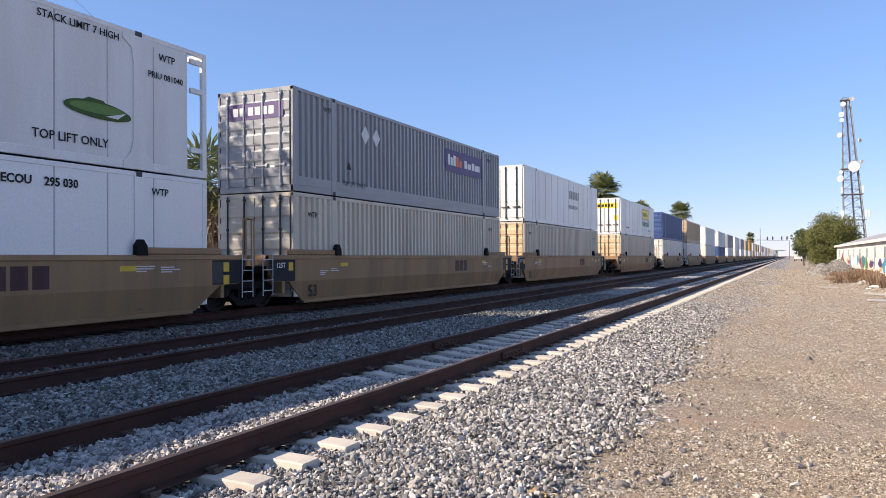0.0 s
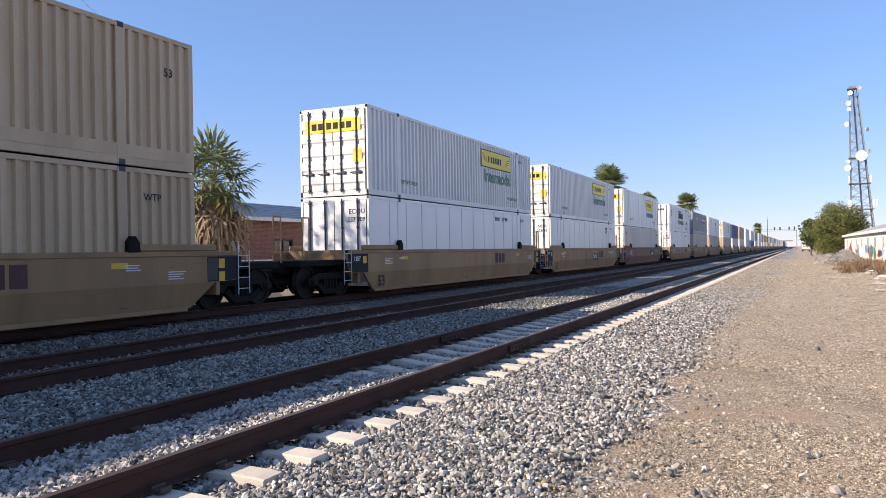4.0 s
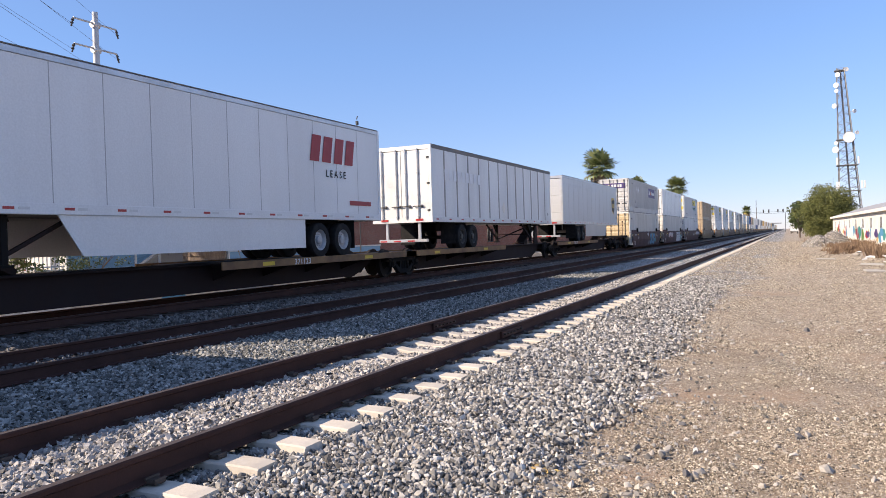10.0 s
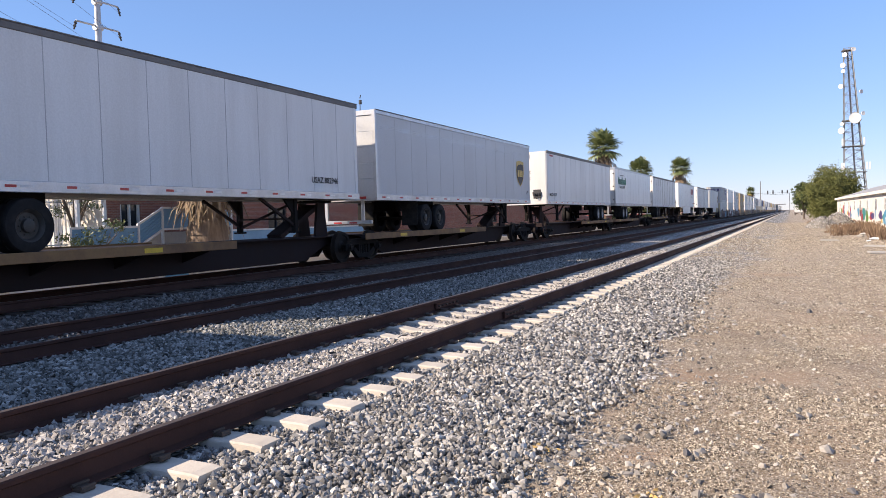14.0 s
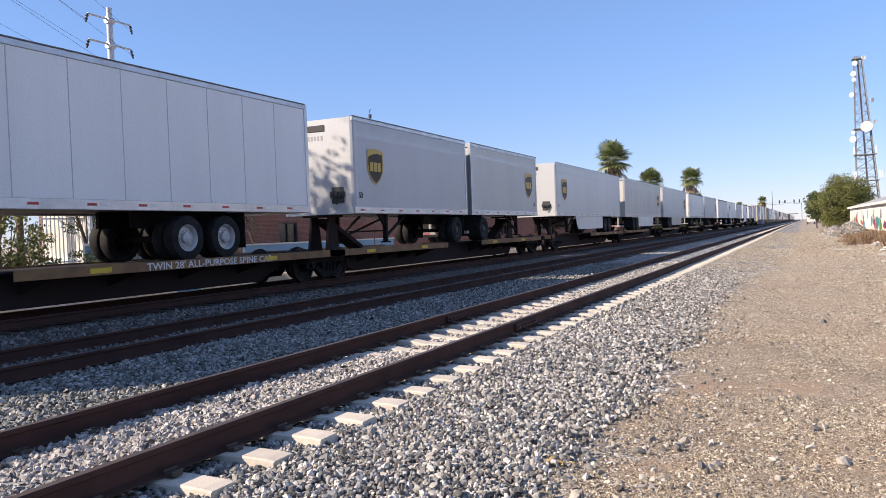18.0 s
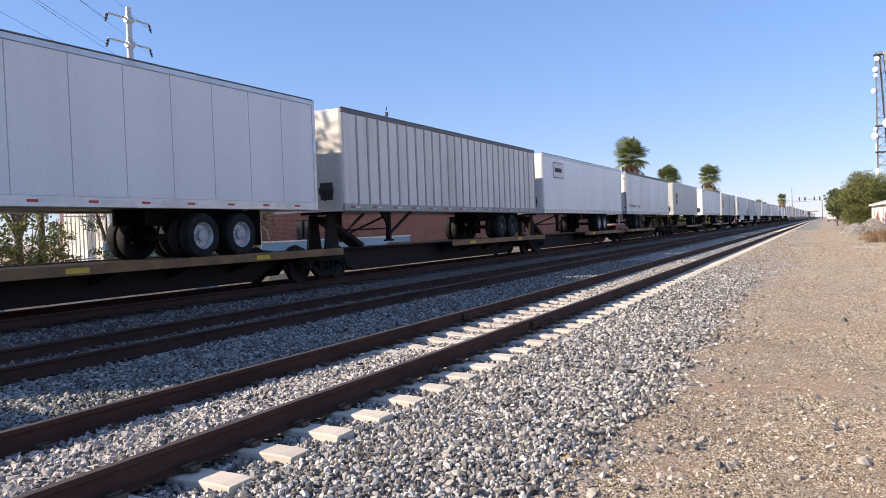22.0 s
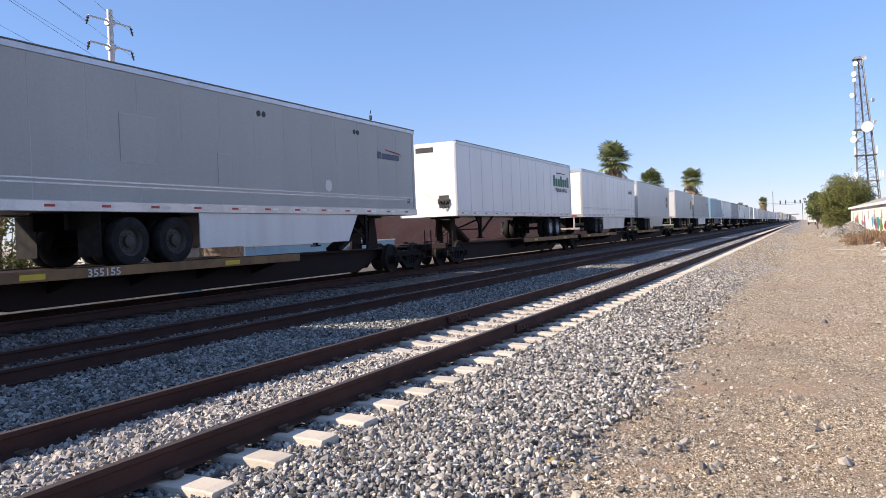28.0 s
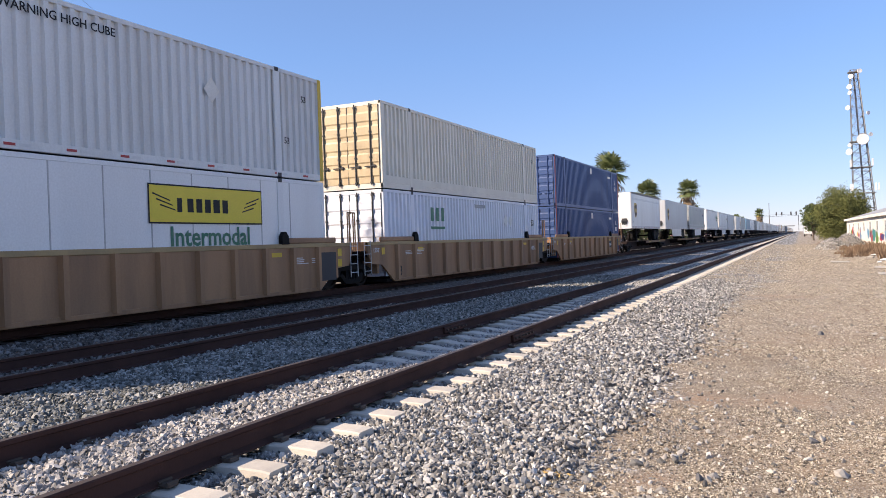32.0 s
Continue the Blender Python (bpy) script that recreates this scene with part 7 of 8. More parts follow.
def trailer(s, length, nose_back, skin, label, posts="seam", doors="swing", skirt=None, axles=2, signs=None, rails="alu", rim="rim_dark", strip=True, seed=0, fine=True, setback=4.0, top="roof_rail"):
    """A highway trailer. nose_back: its nose points to -y (towards the rear of the train), wheels then at +y."""
    ob = place(thing("semi_trailer", label, "trailer", "trailers riding on spine cars"), s, 0)
    h, w = length / 2, CW / 2
    e = 1 if nose_back else -1            # the end that carries the wheels
    body = part("side_panel", cached(("t_side", length), lambda: Geo().box(-0.03, 0, -h + 0.05, h - 0.05, TB + 0.2, TT - 0.10)), skin, ob, at=(w - 0.012, 0, 0))
    part("side_panel", cached(("t_side", length), lambda: None), skin, ob, at=(-w + 0.042, 0, 0))
    part("roof", cached(("t_roof", length), lambda: Geo().box(-w + 0.02, w - 0.02, -h + 0.02, h - 0.02, TT - 0.05, TT - 0.006, 0.015)), "white", ob)
    part("floor", cached(("t_floor", length), lambda: Geo().box(-w + 0.05, w - 0.05, -h + 0.05, h - 0.05, TB + 0.05, TB + 0.2)), "dark_trim", ob)
    for sx in (-1, 1):
        x0, x1 = sorted((sx * (w - 0.06), sx * (w + 0.006)))
        part("top_rail", cached(("t_top", length, sx), lambda: Geo().box(x0, x1, -h, h, TT - 0.13, TT, 0.012)), top, ob)
        part("roof_lip", cached(("t_lip", length, sx), lambda: Geo().box(x0, x1 + 0.004 * (sx > 0), -h, h, TT + 0.001, TT + 0.028, 0.006)), "roof_rail", ob)
        part("bottom_rail", cached(("t_bot", length, sx), lambda: Geo().box(x0, x1, -h, h, TB, TB + 0.21, 0.012)), rails, ob)
    # ends
    r = 0.10
    for end in (-1, 1):
        nose = (end != e)
        y = end * h
        if nose:
            pl = [(-w + r, 0), (w - r, 0), (w - r * 0.3, -end * r * 0.3), (w, -end * r), (w, -end * 0.22), (-w, -end * 0.22), (-w, -end * r), (-w + r * 0.3, -end * r * 0.3)]
            nb = part("nose", Geo().prism(pl, TB, TT - 0.01, "z"), skin, ob, at=(0, y, 0))
            if end < 0:
                part("air_coupling", cached("glad", lambda: Geo().box(-0.26, 0.26, -0.05, 0.0, -0.10, 0.10, 0.02).rod((-0.14, -0.06, 0), (-0.14, -0.13, -0.02), 0.04, 8).rod((0.14, -0.06, 0), (0.14, -0.13, -0.02), 0.04, 8).rod((0, -0.05, 0), (0, -0.1, 0), 0.05, 8).rod((-0.14, -0.12, -0.02), (0.0, -0.10, -0.30), 0.02, 6).rod((0.14, -0.12, -0.02), (0.02, -0.10, -0.30), 0.02, 6)), "dark_trim", nb, "dark air and power couplings", at=(0.69, 0, TB + 0.60))
                # flat dark plate in place of the shaded hole round the couplings
                part("coupling_recess", cached("recess", lambda: Geo().box(-0.22, 0.22, -0.004, 0, -0.25, 0.25)), "dark_trim", nb, "flat dark plate for the shaded recess behind the couplings", at=(0.69, 0, TB + 0.58))
                part("document_box", cached("docbox", lambda: Geo().box(-0.16, 0.16, -0.03, 0, -0.27, 0.27, 0.01)), "galv", nb, at=(-0.9, 0, TB + 0.63))
                # vent high on the nose; a dark slab stands for its shaded recess
                part("marker_lamp", cached("vent_box", lambda: Geo().box(-0.39, 0.39, -0.02, 0, -0.10, 0.10, 0.01)), "dark_trim", nb, at=(-0.1, 0, TT - 0.28))
        else:
            fr = part("rear_surround", Geo().box(-w, -w + 0.11, y - 0.06, y + 0.06, TB, TT).box(w - 0.11, w + 0.004, y - 0.06, y + 0.06, TB, TT).box(-w + 0.11, w - 0.11, y - 0.06, y + 0.06, TT - 0.16, TT).box(-w + 0.11, w - 0.11, y - 0.06, y + 0.06, TB, TB + 0.20), "alu" if rails == "alu" else rails, ob)
            dh = TT - TB - 0.38
            if end < 0:
                if doors == "swing":
                    lf = cached("t_door", lambda: Geo().box(0, w - 0.13, -0.025, 0.025, 0, dh, 0.006))
                    br = cached("t_bar", lambda: lock_bar(dh))
                    for k, x0 in enumerate((-w + 0.12, 0.01)):
                        d = part("door", lf, skin, ob, at=(x0, y - 0.02, TB + 0.2))
                        for bx in ((0.35, 0.98) if k == 0 else (0.2, 0.72)):
                            part("locking_bar", br, "alu", d, at=(bx, 0, 0))
                            part("handle", cached("handle", lock_handle), "dark_trim", d, at=(bx - 0.18, 0, 0.42))
                        for zz in (0.25, dh * 0.5, dh - 0.3):
                            part("hinge", cached("hinge", lambda: Geo().box(-0.06, 0.06, -0.055, 0, -0.035, 0.035, 0.006)), "dark_trim", d, at=(0.0 if k == 0 else w - 0.14, 0, zz))
                else:
                    d = part("door", cached("t_roll", lambda: roll_door(w - 0.12, dh)), skin, ob, at=(0, y - 0.01, TB + 0.2))
                    part("handle", cached("roll_handle", lambda: Geo().box(-0.2, 0.2, -0.07, -0.02, 0, 0.08, 0.01)), "dark_trim", d, at=(0.1, 0, 0.06))
                part("bumper", Geo().box(-1.05, 1.05, y - 0.02, y + 0.08, 1.28, 1.40, 0.01).box(-0.75, -0.65, y, y + 0.08, 1.36, TB).box(0.65, 0.75, y, y + 0.08, 1.36, TB), "alu", ob, "underride bumper bar")
                part("reflective_strip", reflective(2.0, "y", 0), "redmark", ob, at=(-1.0, y - 0.024, 1.30))
                part("tail_lamp", cached("tail_lamp", lambda: Geo().box(-0.9, -0.6, -0.02, 0, 0, 0.08).box(0.6, 0.9, -0.02, 0, 0, 0.08)), "redmark", ob, at=(0, y - 0.062, TB + 0.06))
    # posts or seams on the side towards the path
    if posts and fine:
        st = {"seam": 1.22, "post": 0.62 * 2, "close": 0.61}[posts]
        n = int((length - 0.5) / st)
        pw, pt = {"seam": (0.011, 0.004), "post": (0.05, 0.016), "close": (0.045, 0.02)}[posts]
        pm = cached(("t_post", posts), lambda: Geo().box(-0.008, pt, -pw, pw, TB + 0.2, TT - 0.12, 0.004))
        for k in range(1, n + 1):
            yy = -h + (length - n * st) / 2 + (k - 0.5) * st
            part("side_post" if posts != "seam" else "panel_seam", pm, "seam" if posts == "seam" else "grime_post", ob, at=(w - 0.012, yy, 0))
    if strip:
        for kind, off in (("redmark", 0.0), ("whitemark", 0.30)):
            tagged(part("reflective_strip", cached(("t_strip", length, kind), lambda: side_strip(length, off)), kind, ob, "red and white reflective tape", at=(w + 0.007, 0, TB + 0.085)), kind="stuff")
    # running gear
    ya = e * (h - setback)
    sl = part("slider", Geo().box(-0.55, -0.45, ya - 1.5, ya + 1.5, 1.72, TB + 0.05).box(0.45, 0.55, ya - 1.5, ya + 1.5, 1.72, TB + 0.05), "black", ob)
    offs = {2: (-0.62, 0.62), 1: (0.0,)}[axles]
    for o in offs:
        part("axle", cached("axle", lambda: Geo().rod((-1.0, 0, 0), (1.0, 0, 0), 0.075, 10)), "black", ob, at=(0, ya + o, AXLE_Z))
        for sx in (-1, 1):
            for x in (1.14, 0.80):
                t = part("wheel", cached("tyre", tyre_mesh, True), "tyre", ob, "tyre on its rim", at=Matrix.Translation((sx * x, ya + o, AXLE_Z)) @ pose(0, 0, 0, 0, 0, 0 if sx > 0 else 180))
                if x > 1:
                    part("rim", cached("rim", rim_mesh, True), rim, t)
    for sx in (-1, 1):
        part("mud_flap", cached("mud_flap", lambda: Geo().box(-0.32, 0.32, -0.008, 0.008, 1.18, TB)), "tyre", ob, at=(sx * 0.92, ya + e * (1.32 if axles == 2 else 0.7), 0))
    yl = -e * (h - (3.0 if length > 10 else 2.4))
    for sx in (-1, 1):
        part("landing_leg", cached("leg", lambda: Geo().box(-0.07, 0.07, -0.07, 0.07, 1.15, TB, 0.01).box(-0.12, 0.12, -0.14, 0.14, 1.10, 1.15, 0.01).prism([(-0.5, TB), (0.06, TB), (0.06, 1.5)], -0.03, 0.03, "x")), "black", ob, at=(sx * 0.95, yl, 0))
    part("leg_brace", Geo().beam((-0.95, yl, 1.25), (0.95, yl, 1.95), 0.06, 0.06).beam((0.95, yl, 1.3), (0.95, yl + e * 1.5, TB), 0.07, 0.07).beam((-0.95, yl, 1.3), (-0.95, yl + e * 1.5, TB), 0.07, 0.07).beam((0.95, yl - 0.05, 1.5), (-0.95, yl - 0.05, 1.5), 0.05, 0.05), "spine", ob)
    if skirt:
        y0, y1 = sorted((ya - e * 1.35, yl + e * 0.9))
        for sx in (-1, 1):
            part("side_skirt", cached(("skirt", round(y1 - y0, 2), e), lambda: Geo().prism([(0.0 if e < 0 else 0.55, 1.25), (y1 - y0 - (0.55 if e < 0 else 0.0), 1.25), (y1 - y0, TB), (0, TB)], -0.012, 0.012, "x")), skirt, ob, "plain side skirt under the body", at=(sx * (w - 0.05), y0, 0))
    if signs:
        signs(ob, h, w)
    return ob


def roll_door(hw, dh):
    """Roll-up door: slats with a shallow groove between each pair."""
    pr = [(0.02, 0.0), (-0.02, 0.0)]
    for k in range(1, 5):
        z = k * dh / 5
        pr += [(-0.02, z - 0.012), (-0.008, z - 0.004), (-0.008, z + 0.004), (-0.02, z + 0.012)]
    return Geo().prism(pr + [(-0.02, dh), (0.02, dh)], -hw, hw, "x")


def reflective(length, axis, off, step=0.6):
    g, k = Geo(), 0
    while k * step + off + 0.3 <= length:
        a = k * step + off
        g.box(a, a + 0.3, 0, 0.003, 0, 0.055)
        k += 1
    return g


def side_strip(length, off):
    g, k = Geo(), 0
    a = -length / 2 + 0.3 + off
    while a + 0.3 < length / 2 - 0.2:
        g.box(0, 0.003, a, a + 0.22, 0, 0.05)
        a += 1.24
    return g


# ---- make-up of the train: where each load begins and ends along it ----
SPAN = {-5: (104.0, 120.15), -4: (83.0, 99.15), -3: (61.16, 77.32), -2: (36.94, 53.1), -1: (17.16, 33.3), 0: (-2.38, 13.8), 1: (-26.24, -10.1),
        2: (-45.76, -29.65), 3: (-65.33, -49.17), 4: (-89.17, -73.0), 5: (-112.84, -96.68), 6: (-132.35, -116.2), 7: (-151.73, -135.58)}
SPAN.update({8: (-173.10, -156.93), 9: (-191.75, -175.7), 10: (-212.04, -195.9), 11: (-231.0, -214.9), 12: (-248.66, -232.55), 13: (-266.72, -250.55),
             14: (-285.91, -269.8), 15: (-301.70, -287.07), 16: (-320.54, -304.40), 17: (-338.16, -321.97), 18: (-356.1, -340.05), 19: (-368.0, -359.5),
             20: (-377.1, -368.6), 21: (-395.67, -379.5), 22: (-414.7, -400.3), 23: (-433.48, -417.3)})
SPAN.update({24: (-451.1, -435.05), 25: (-468.6, -452.4), 26: (-486.1, -469.95), 27: (-503.7, -487.6), 28: (-523.1, -507.0), 29: (-538.14, -524.45), 30: (-558.48, -542.33),
             31: (-575.79, -559.66), 32: (-594.55, -578.43), 33: (-614.2, -598.1), 34: (-632.32, -616.2), 35: (-649.7, -636.05), 36: (-670.95, -654.8), 37: (-690.36, -674.2),
             38: (-709.95, -693.8)})
FAR = 40
for k in range(-6, -FAR, -1):
    r = SPAN[k + 1][0] + 24.0
    SPAN[k] = (r, r + CL)
COUPLED = {10, 13, 18, 22, 27, 32, 35, 7, 4, 3, 0, -3, -4, -5} | set(range(-6, -FAR, -1))   # a coupling behind load k


def bounds(k, last=None):
    """Truck places behind and before load k (or the run of loads k..last)."""
    last = last if last is not None else k
    r, f = SPAN[last][0], SPAN[k][1]
    back = (r + SPAN[last + 1][1]) / 2 if last + 1 in SPAN else r - 1.75
    ahead = (f + SPAN[k - 1][0]) / 2 if k - 1 in SPAN else f + 1.75
    rp, fp = last in COUPLED, (k - 1) in COUPLED
    return back + (1.95 if rp else 0), ahead - (1.95 if fp else 0), rp, fp


def centre(k):
    return sum(SPAN[k]) / 2


Z1, Z2 = 0.345, 3.245
SX = CW / 2 + 0.004


# lettering and marks of single boxes
def s_plain(ob):
    side_words(ob, "WTP", 0.22, SX, 6.6, 2.2)
    side_words(ob, "WTP", 0.22, SX, -7.4, 2.2)


def s_hunt(ob):
    low = DOOR["y"] > -CL / 2 - 0.02
    yellow_sign(ob, SX, 1.45, 1.58 if low else 1.80, 3.65, 0.92 if low else 0.76)
    side_words(ob, "TOP LIFT ONLY", 0.19, SX, 4.6, 0.50)
    side_words(ob, "TOP LIFT ONLY", 0.19, SX, -6.0, 0.50)
    side_words(ob, "WTP", 0.2, SX, 6.2, 2.35)
    rear_sign(ob, -1.05, DOOR["y"], 2.05, 2.1, 0.42, "sign_yellow", "ink")
    part("door_sign", cached("sq", lambda: rear_plate(0.34, 0.42)), "sign_yellow", ob, "small yellow placard", at=(0.75, DOOR["y"], 1.05))


def s_ids(code, num, stacked=False):
    def put(ob):
        side_words(ob, code, 0.22, SX, 4.96 if stacked else 3.0, 2.4, bold=0.03)
        side_words(ob, num, 0.22, SX, 4.9 if stacked else 3.85, 2.17 if stacked else 2.4, bold=0.03)
        side_words(ob, "WTP", 0.22, SX, 6.4, 2.4)
        rear_words(ob, code, 0.22, 0.55, DOOR["y"], 2.3)
        rear_words(ob, num, 0.2, 0.5, DOOR["y"], 2.05)
        side_words(ob, "53", 0.22, SX, 7.4, 0.5)
    return put


def s_multi(ob):
    multimodal_panel(ob, SX, 1.98, 1.56)
    side_words(ob, "TOP LIFT ONLY", 0.2, SX, -5.6, 0.35)
    side_words(ob, "WTP", 0.2, SX, 6.5, 2.4)
    side_words(ob, "WTP", 0.2, SX, -6.6, 2.4)
    for y in (-4.2, -3.5):
        part("placard", cached("diamond", lambda: diamond(0.26, 0.30)), "whitemark", ob, "white diamond placard", at=(SX, y, 2.05))
    rear_sign(ob, -0.95, DOOR["y"], 2.02, 1.95, 0.46, "purple", "whitemark")
    part("lift_mark", cached("tri", lambda: Geo().prism([(-0.14, 0), (0.14, 0), (0, 0.26)], 0, 0.003, "x")), "ink", ob, at=(SX, -5.2, 0.85))


def s_prime(ob):
    bars(ob, [(k * 0.52, k * 0.52 + 0.40, 0.0, 0.62) for k in range(7)] + [(0, 1.9, 0.70, 0.86)], "ink", SX, -1.8, 1.5, "dark bar of the owner's name")
    side_words(ob, "INTERMODAL", 0.62, SX, -2.46, 0.85, "ink", wide=1.25, bold=0.02)
    side_words(ob, "TOP LIFT ONLY", 0.24, SX, 3.6, 0.35)
    side_words(ob, "STACK LIMIT 7 HIGH", 0.2, SX, 3.7, 2.55)
    side_words(ob, "WTP", 0.22, SX, 6.6, 2.4)
    side_words(ob, "PRIU 081040", 0.19, SX, 6.3, 2.0)
    side_words(ob, "53FT", 0.3, SX, -7.4, 1.95, bold=0.03)
    side_words(ob, "XHC", 0.3, SX, -7.33, 1.6, bold=0.03)
    sw = part("green_mark", cached("lime", lambda: Geo().prism([(0.75 + 0.8 * math.cos(t) * (1 - 0.1 * math.sin(t)), 0.16 + 0.17 * math.sin(t) - 0.03 * math.cos(t)) for t in [i * math.pi / 12 for i in range(24)]], 0, 0.003, "x")), "lime_dark", ob, "green swoosh mark", at=(SX, 4.3, 0.9))
    part("green_mark", cached("lime_in", lambda: Geo().prism([(0.72 + 0.66 * math.cos(t), 0.19 + 0.1 * math.sin(t)) for t in [i * math.pi / 10 for i in range(20)]], 0, 0.006, "x")), "lime", sw)
    part("green_mark", cached("lime_cab", lambda: Geo().prism([(0.35, 0.3), (0.95, 0.28), (0.85, 0.36), (0.5, 0.38)], 0, 0.005, "x")), "lime_dark", sw)
    part("green_mark", cached("lime_wing", lambda: Geo().prism([(0.9, 0.06), (1.42, 0.2), (1.2, 0.05)], 0, 0.009, "x")), "whitemark", sw)
    rear_sign(ob, -1.0, DOOR["y"], 2.1, 2.0, 0.4, "ghost", "ink")


def s_faded(ob):
    bars(ob, [(k * 0.4, k * 0.4 + 0.3, 0.0, 0.5) for k in range(6)], "grey", SX, 0.6, 1.7)
    side_words(ob, "INTERMODAL", 0.36, SX, 0.4, 1.1, "grey")


def s_blue(ob):
    part("height_plate", cached("hplate", lambda: plate(0.42, 0.36)), "offwhite", ob, "white height plate", at=(SX, -0.1, 2.3))
    part("number_bar", cached("nbar", lambda: plate(0.8, 0.14)), "offwhite", ob, "white serial number bar", at=(SX, 4.85, 2.30))
    side_words(ob, "53", 0.40, SX, 6.86, 1.95, "whitemark", bold=0.02)
    part("height_plate", cached("hplate2", lambda: plate(0.48, 0.28)), "whitemark", ob, "white height plate", at=(SX, 6.81, 1.50))
    if ob.matrix_basis.translation.z > 2:
        side_words(ob, "110", 0.26, SX + 0.005, 6.84, 1.55, "ink", bold=0.03)
    part("front_edge", cached("redpost", lambda: Geo().box(0, 0.005, 0, 0.16, 0, CH)), "red", ob, "red corner post", at=(SX, CL / 2 - 0.16, 0))
    part("front_edge", cached("redpost", lambda: None), "red", ob, "red corner post", at=(SX, -CL / 2, 0))


def s_white_wall(ob):
    yellow_sign(ob, SX, 1.57, 1.64, 3.7, 0.85, False)
    side_words(ob, "Intermodal", 0.6, SX, 2.14, 1.16, "green_ink", bold=0.02)


def s_hc(ob):
    side_words(ob, "WARNING HIGH CUBE", 0.24, SX, -1.6, 2.45)
    side_words(ob, "53", 0.24, SX, 7.1, 2.1)
    side_words(ob, "53", 0.24, SX, 6.3, 0.9)
    part("placard", cached("diamond", lambda: diamond(0.26, 0.30)), "offwhite", ob, "pale diamond placard", at=(SX, 3.6, 1.85))
    part("front_edge", cached("redpost", lambda: Geo().box(0, 0.005, 0, 0.16, 0, CH)), "yellow", ob, "yellow corner post", at=(SX, CL / 2 - 0.16, 0))
    for kind, off in (("redmark", 0.0), ("whitemark", 0.30)):
        tagged(part("reflective_strip", cached(("c_strip", kind), lambda: side_strip(CL, off)), kind, ob, "red and white reflective tape", at=(SX, 0, 0.06)), kind="stuff")


def s_lav(ob):
    side_words(ob, "53", 0.42, SX, 6.9, 1.75, bold=0.03)
    g = Geo().box(0, 0.003, 0, 0.25, 0.5, 1.0).box(0, 0.003, 0.45, 0.7, 0.5, 1.0).box(0, 0.003, 0.9, 1.15, 0.5, 1.0).box(0, 0.003, 0.0, 1.2, 0.2, 0.3)
    part("name_bars", cached("lav", lambda: g), "green_ink", ob, "dark green bars of the owner's name", at=(SX, -4.6, 1.35))
    part("name_bars", cached("lav2", lambda: plate(1.2, 0.14)), "grey", ob, at=(SX, -0.4, 2.45))
    for y in (3.27, 3.89):
        part("placard", cached("diamond", lambda: diamond(0.26, 0.30)), "whitemark", ob, "white diamond placard", at=(SX, y, 1.95))


def s_tan(ob):
    side_words(ob, "53", 0.26, SX, 7.2, 2.0)


STACK = {   # load: (upper skin, kind, signs, label), (lower ...)
    0: (("white", "panel", s_prime, "white smooth-panel container with dark lettering"), ("bright", "panel", s_ids("ECOU", "295 030"), "white panelled container with black serial number")),
    -1: (("grey", "ribbed", s_multi, "grey ribbed container with a dark purple panel"), ("cream", "ribbed", s_plain, "grimy cream ribbed container in the well")),
    -2: (("white", "panel", s_faded, "white container with faded grey lettering"), ("cream", "ribbed", s_plain, "grimy cream ribbed container in the well")),
    -3: (("white", "panel", s_hunt, "white container with a yellow panel"), ("cream", "ribbed", s_plain, "grimy cream ribbed container in the well")),
    -4: (("blue", "ribbed", None, "dark blue ribbed steel container"), ("offwhite", "ribbed", s_plain, "off-white ribbed container in the well")),
    -5: (("tan", "ribbed", None, "tan ribbed steel container"), ("offwhite", "ribbed", s_plain, "off-white ribbed container in the well")),
    1: (("white", "panel", s_hunt, "white smooth container with a yellow panel and open end posts"), ("offwhite", "ribbed", s_plain, "off-white ribbed container in the well")),
    2: (("white", "ribbed", s_hunt, "white ribbed container with a yellow panel"), ("bright", "panel", s_ids("NEBU", "233049", True), "white panelled container with black serial number")),
    3: (("white", "ribbed", s_hunt, "white ribbed container with a yellow panel"), ("bright", "panel", s_ids("ECOU", "237 909"), "white panelled container with black serial number")),
    4: (("tan", "ribbed", s_tan, "tan ribbed container with rusty doors"), ("tan", "ribbed", s_plain, "tan ribbed container in the well")),
    5: (("white", "ribbed", s_hunt, "white ribbed container with a yellow panel"), ("white", "ribbed", s_ids("UPSU", "804575"), "white ribbed container with black serial number")),
    6: (("bright", "panel", s_ids("ECOU", "237 859"), "white panelled container with black serial number"), ("offwhite", "ribbed", s_plain, "off-white ribbed container in the well")),
    7: (("lightgrey", "ribbed", s_multi, "light grey ribbed container with a dark purple panel"), ("offwhite", "ribbed", s_plain, "off-white ribbed container in the well")),
    36: (("blue", "ribbed", s_blue, "blue ribbed container with red corner posts"), ("blue", "ribbed", s_blue, "blue ribbed container with red corner posts")),
    37: (("beige", "ribbed", s_tan, "beige ribbed container with yellowish doors"), ("pale", "ribbed", s_lav, "pale lavender ribbed container with diamond placards")),
    38: (("white", "ribbed", s_hc, "white ribbed container with a red and white strip"), ("bright", "panel", s_white_wall, "white smooth container with a large yellow panel")),
}


def folded(me, out, name):
    """A copy of flat paint, in the car's space, cut along the side's fold and laid against the leaning lower half."""
    bm = bmesh.new()
    bm.from_mesh(me)
    bmesh.ops.bisect_plane(bm, geom=[*bm.verts, *bm.edges, *bm.faces], plane_co=(0, 0, 0.78), plane_no=(0, 0, 1))
    for v in bm.verts:
        if v.co.z < 0.78:
            v.co.x -= 0.11 * (0.78 - v.co.z) / 0.61
    done = bpy.data.meshes.new(name)
    bm.to_mesh(done)
    bm.free()
    return done


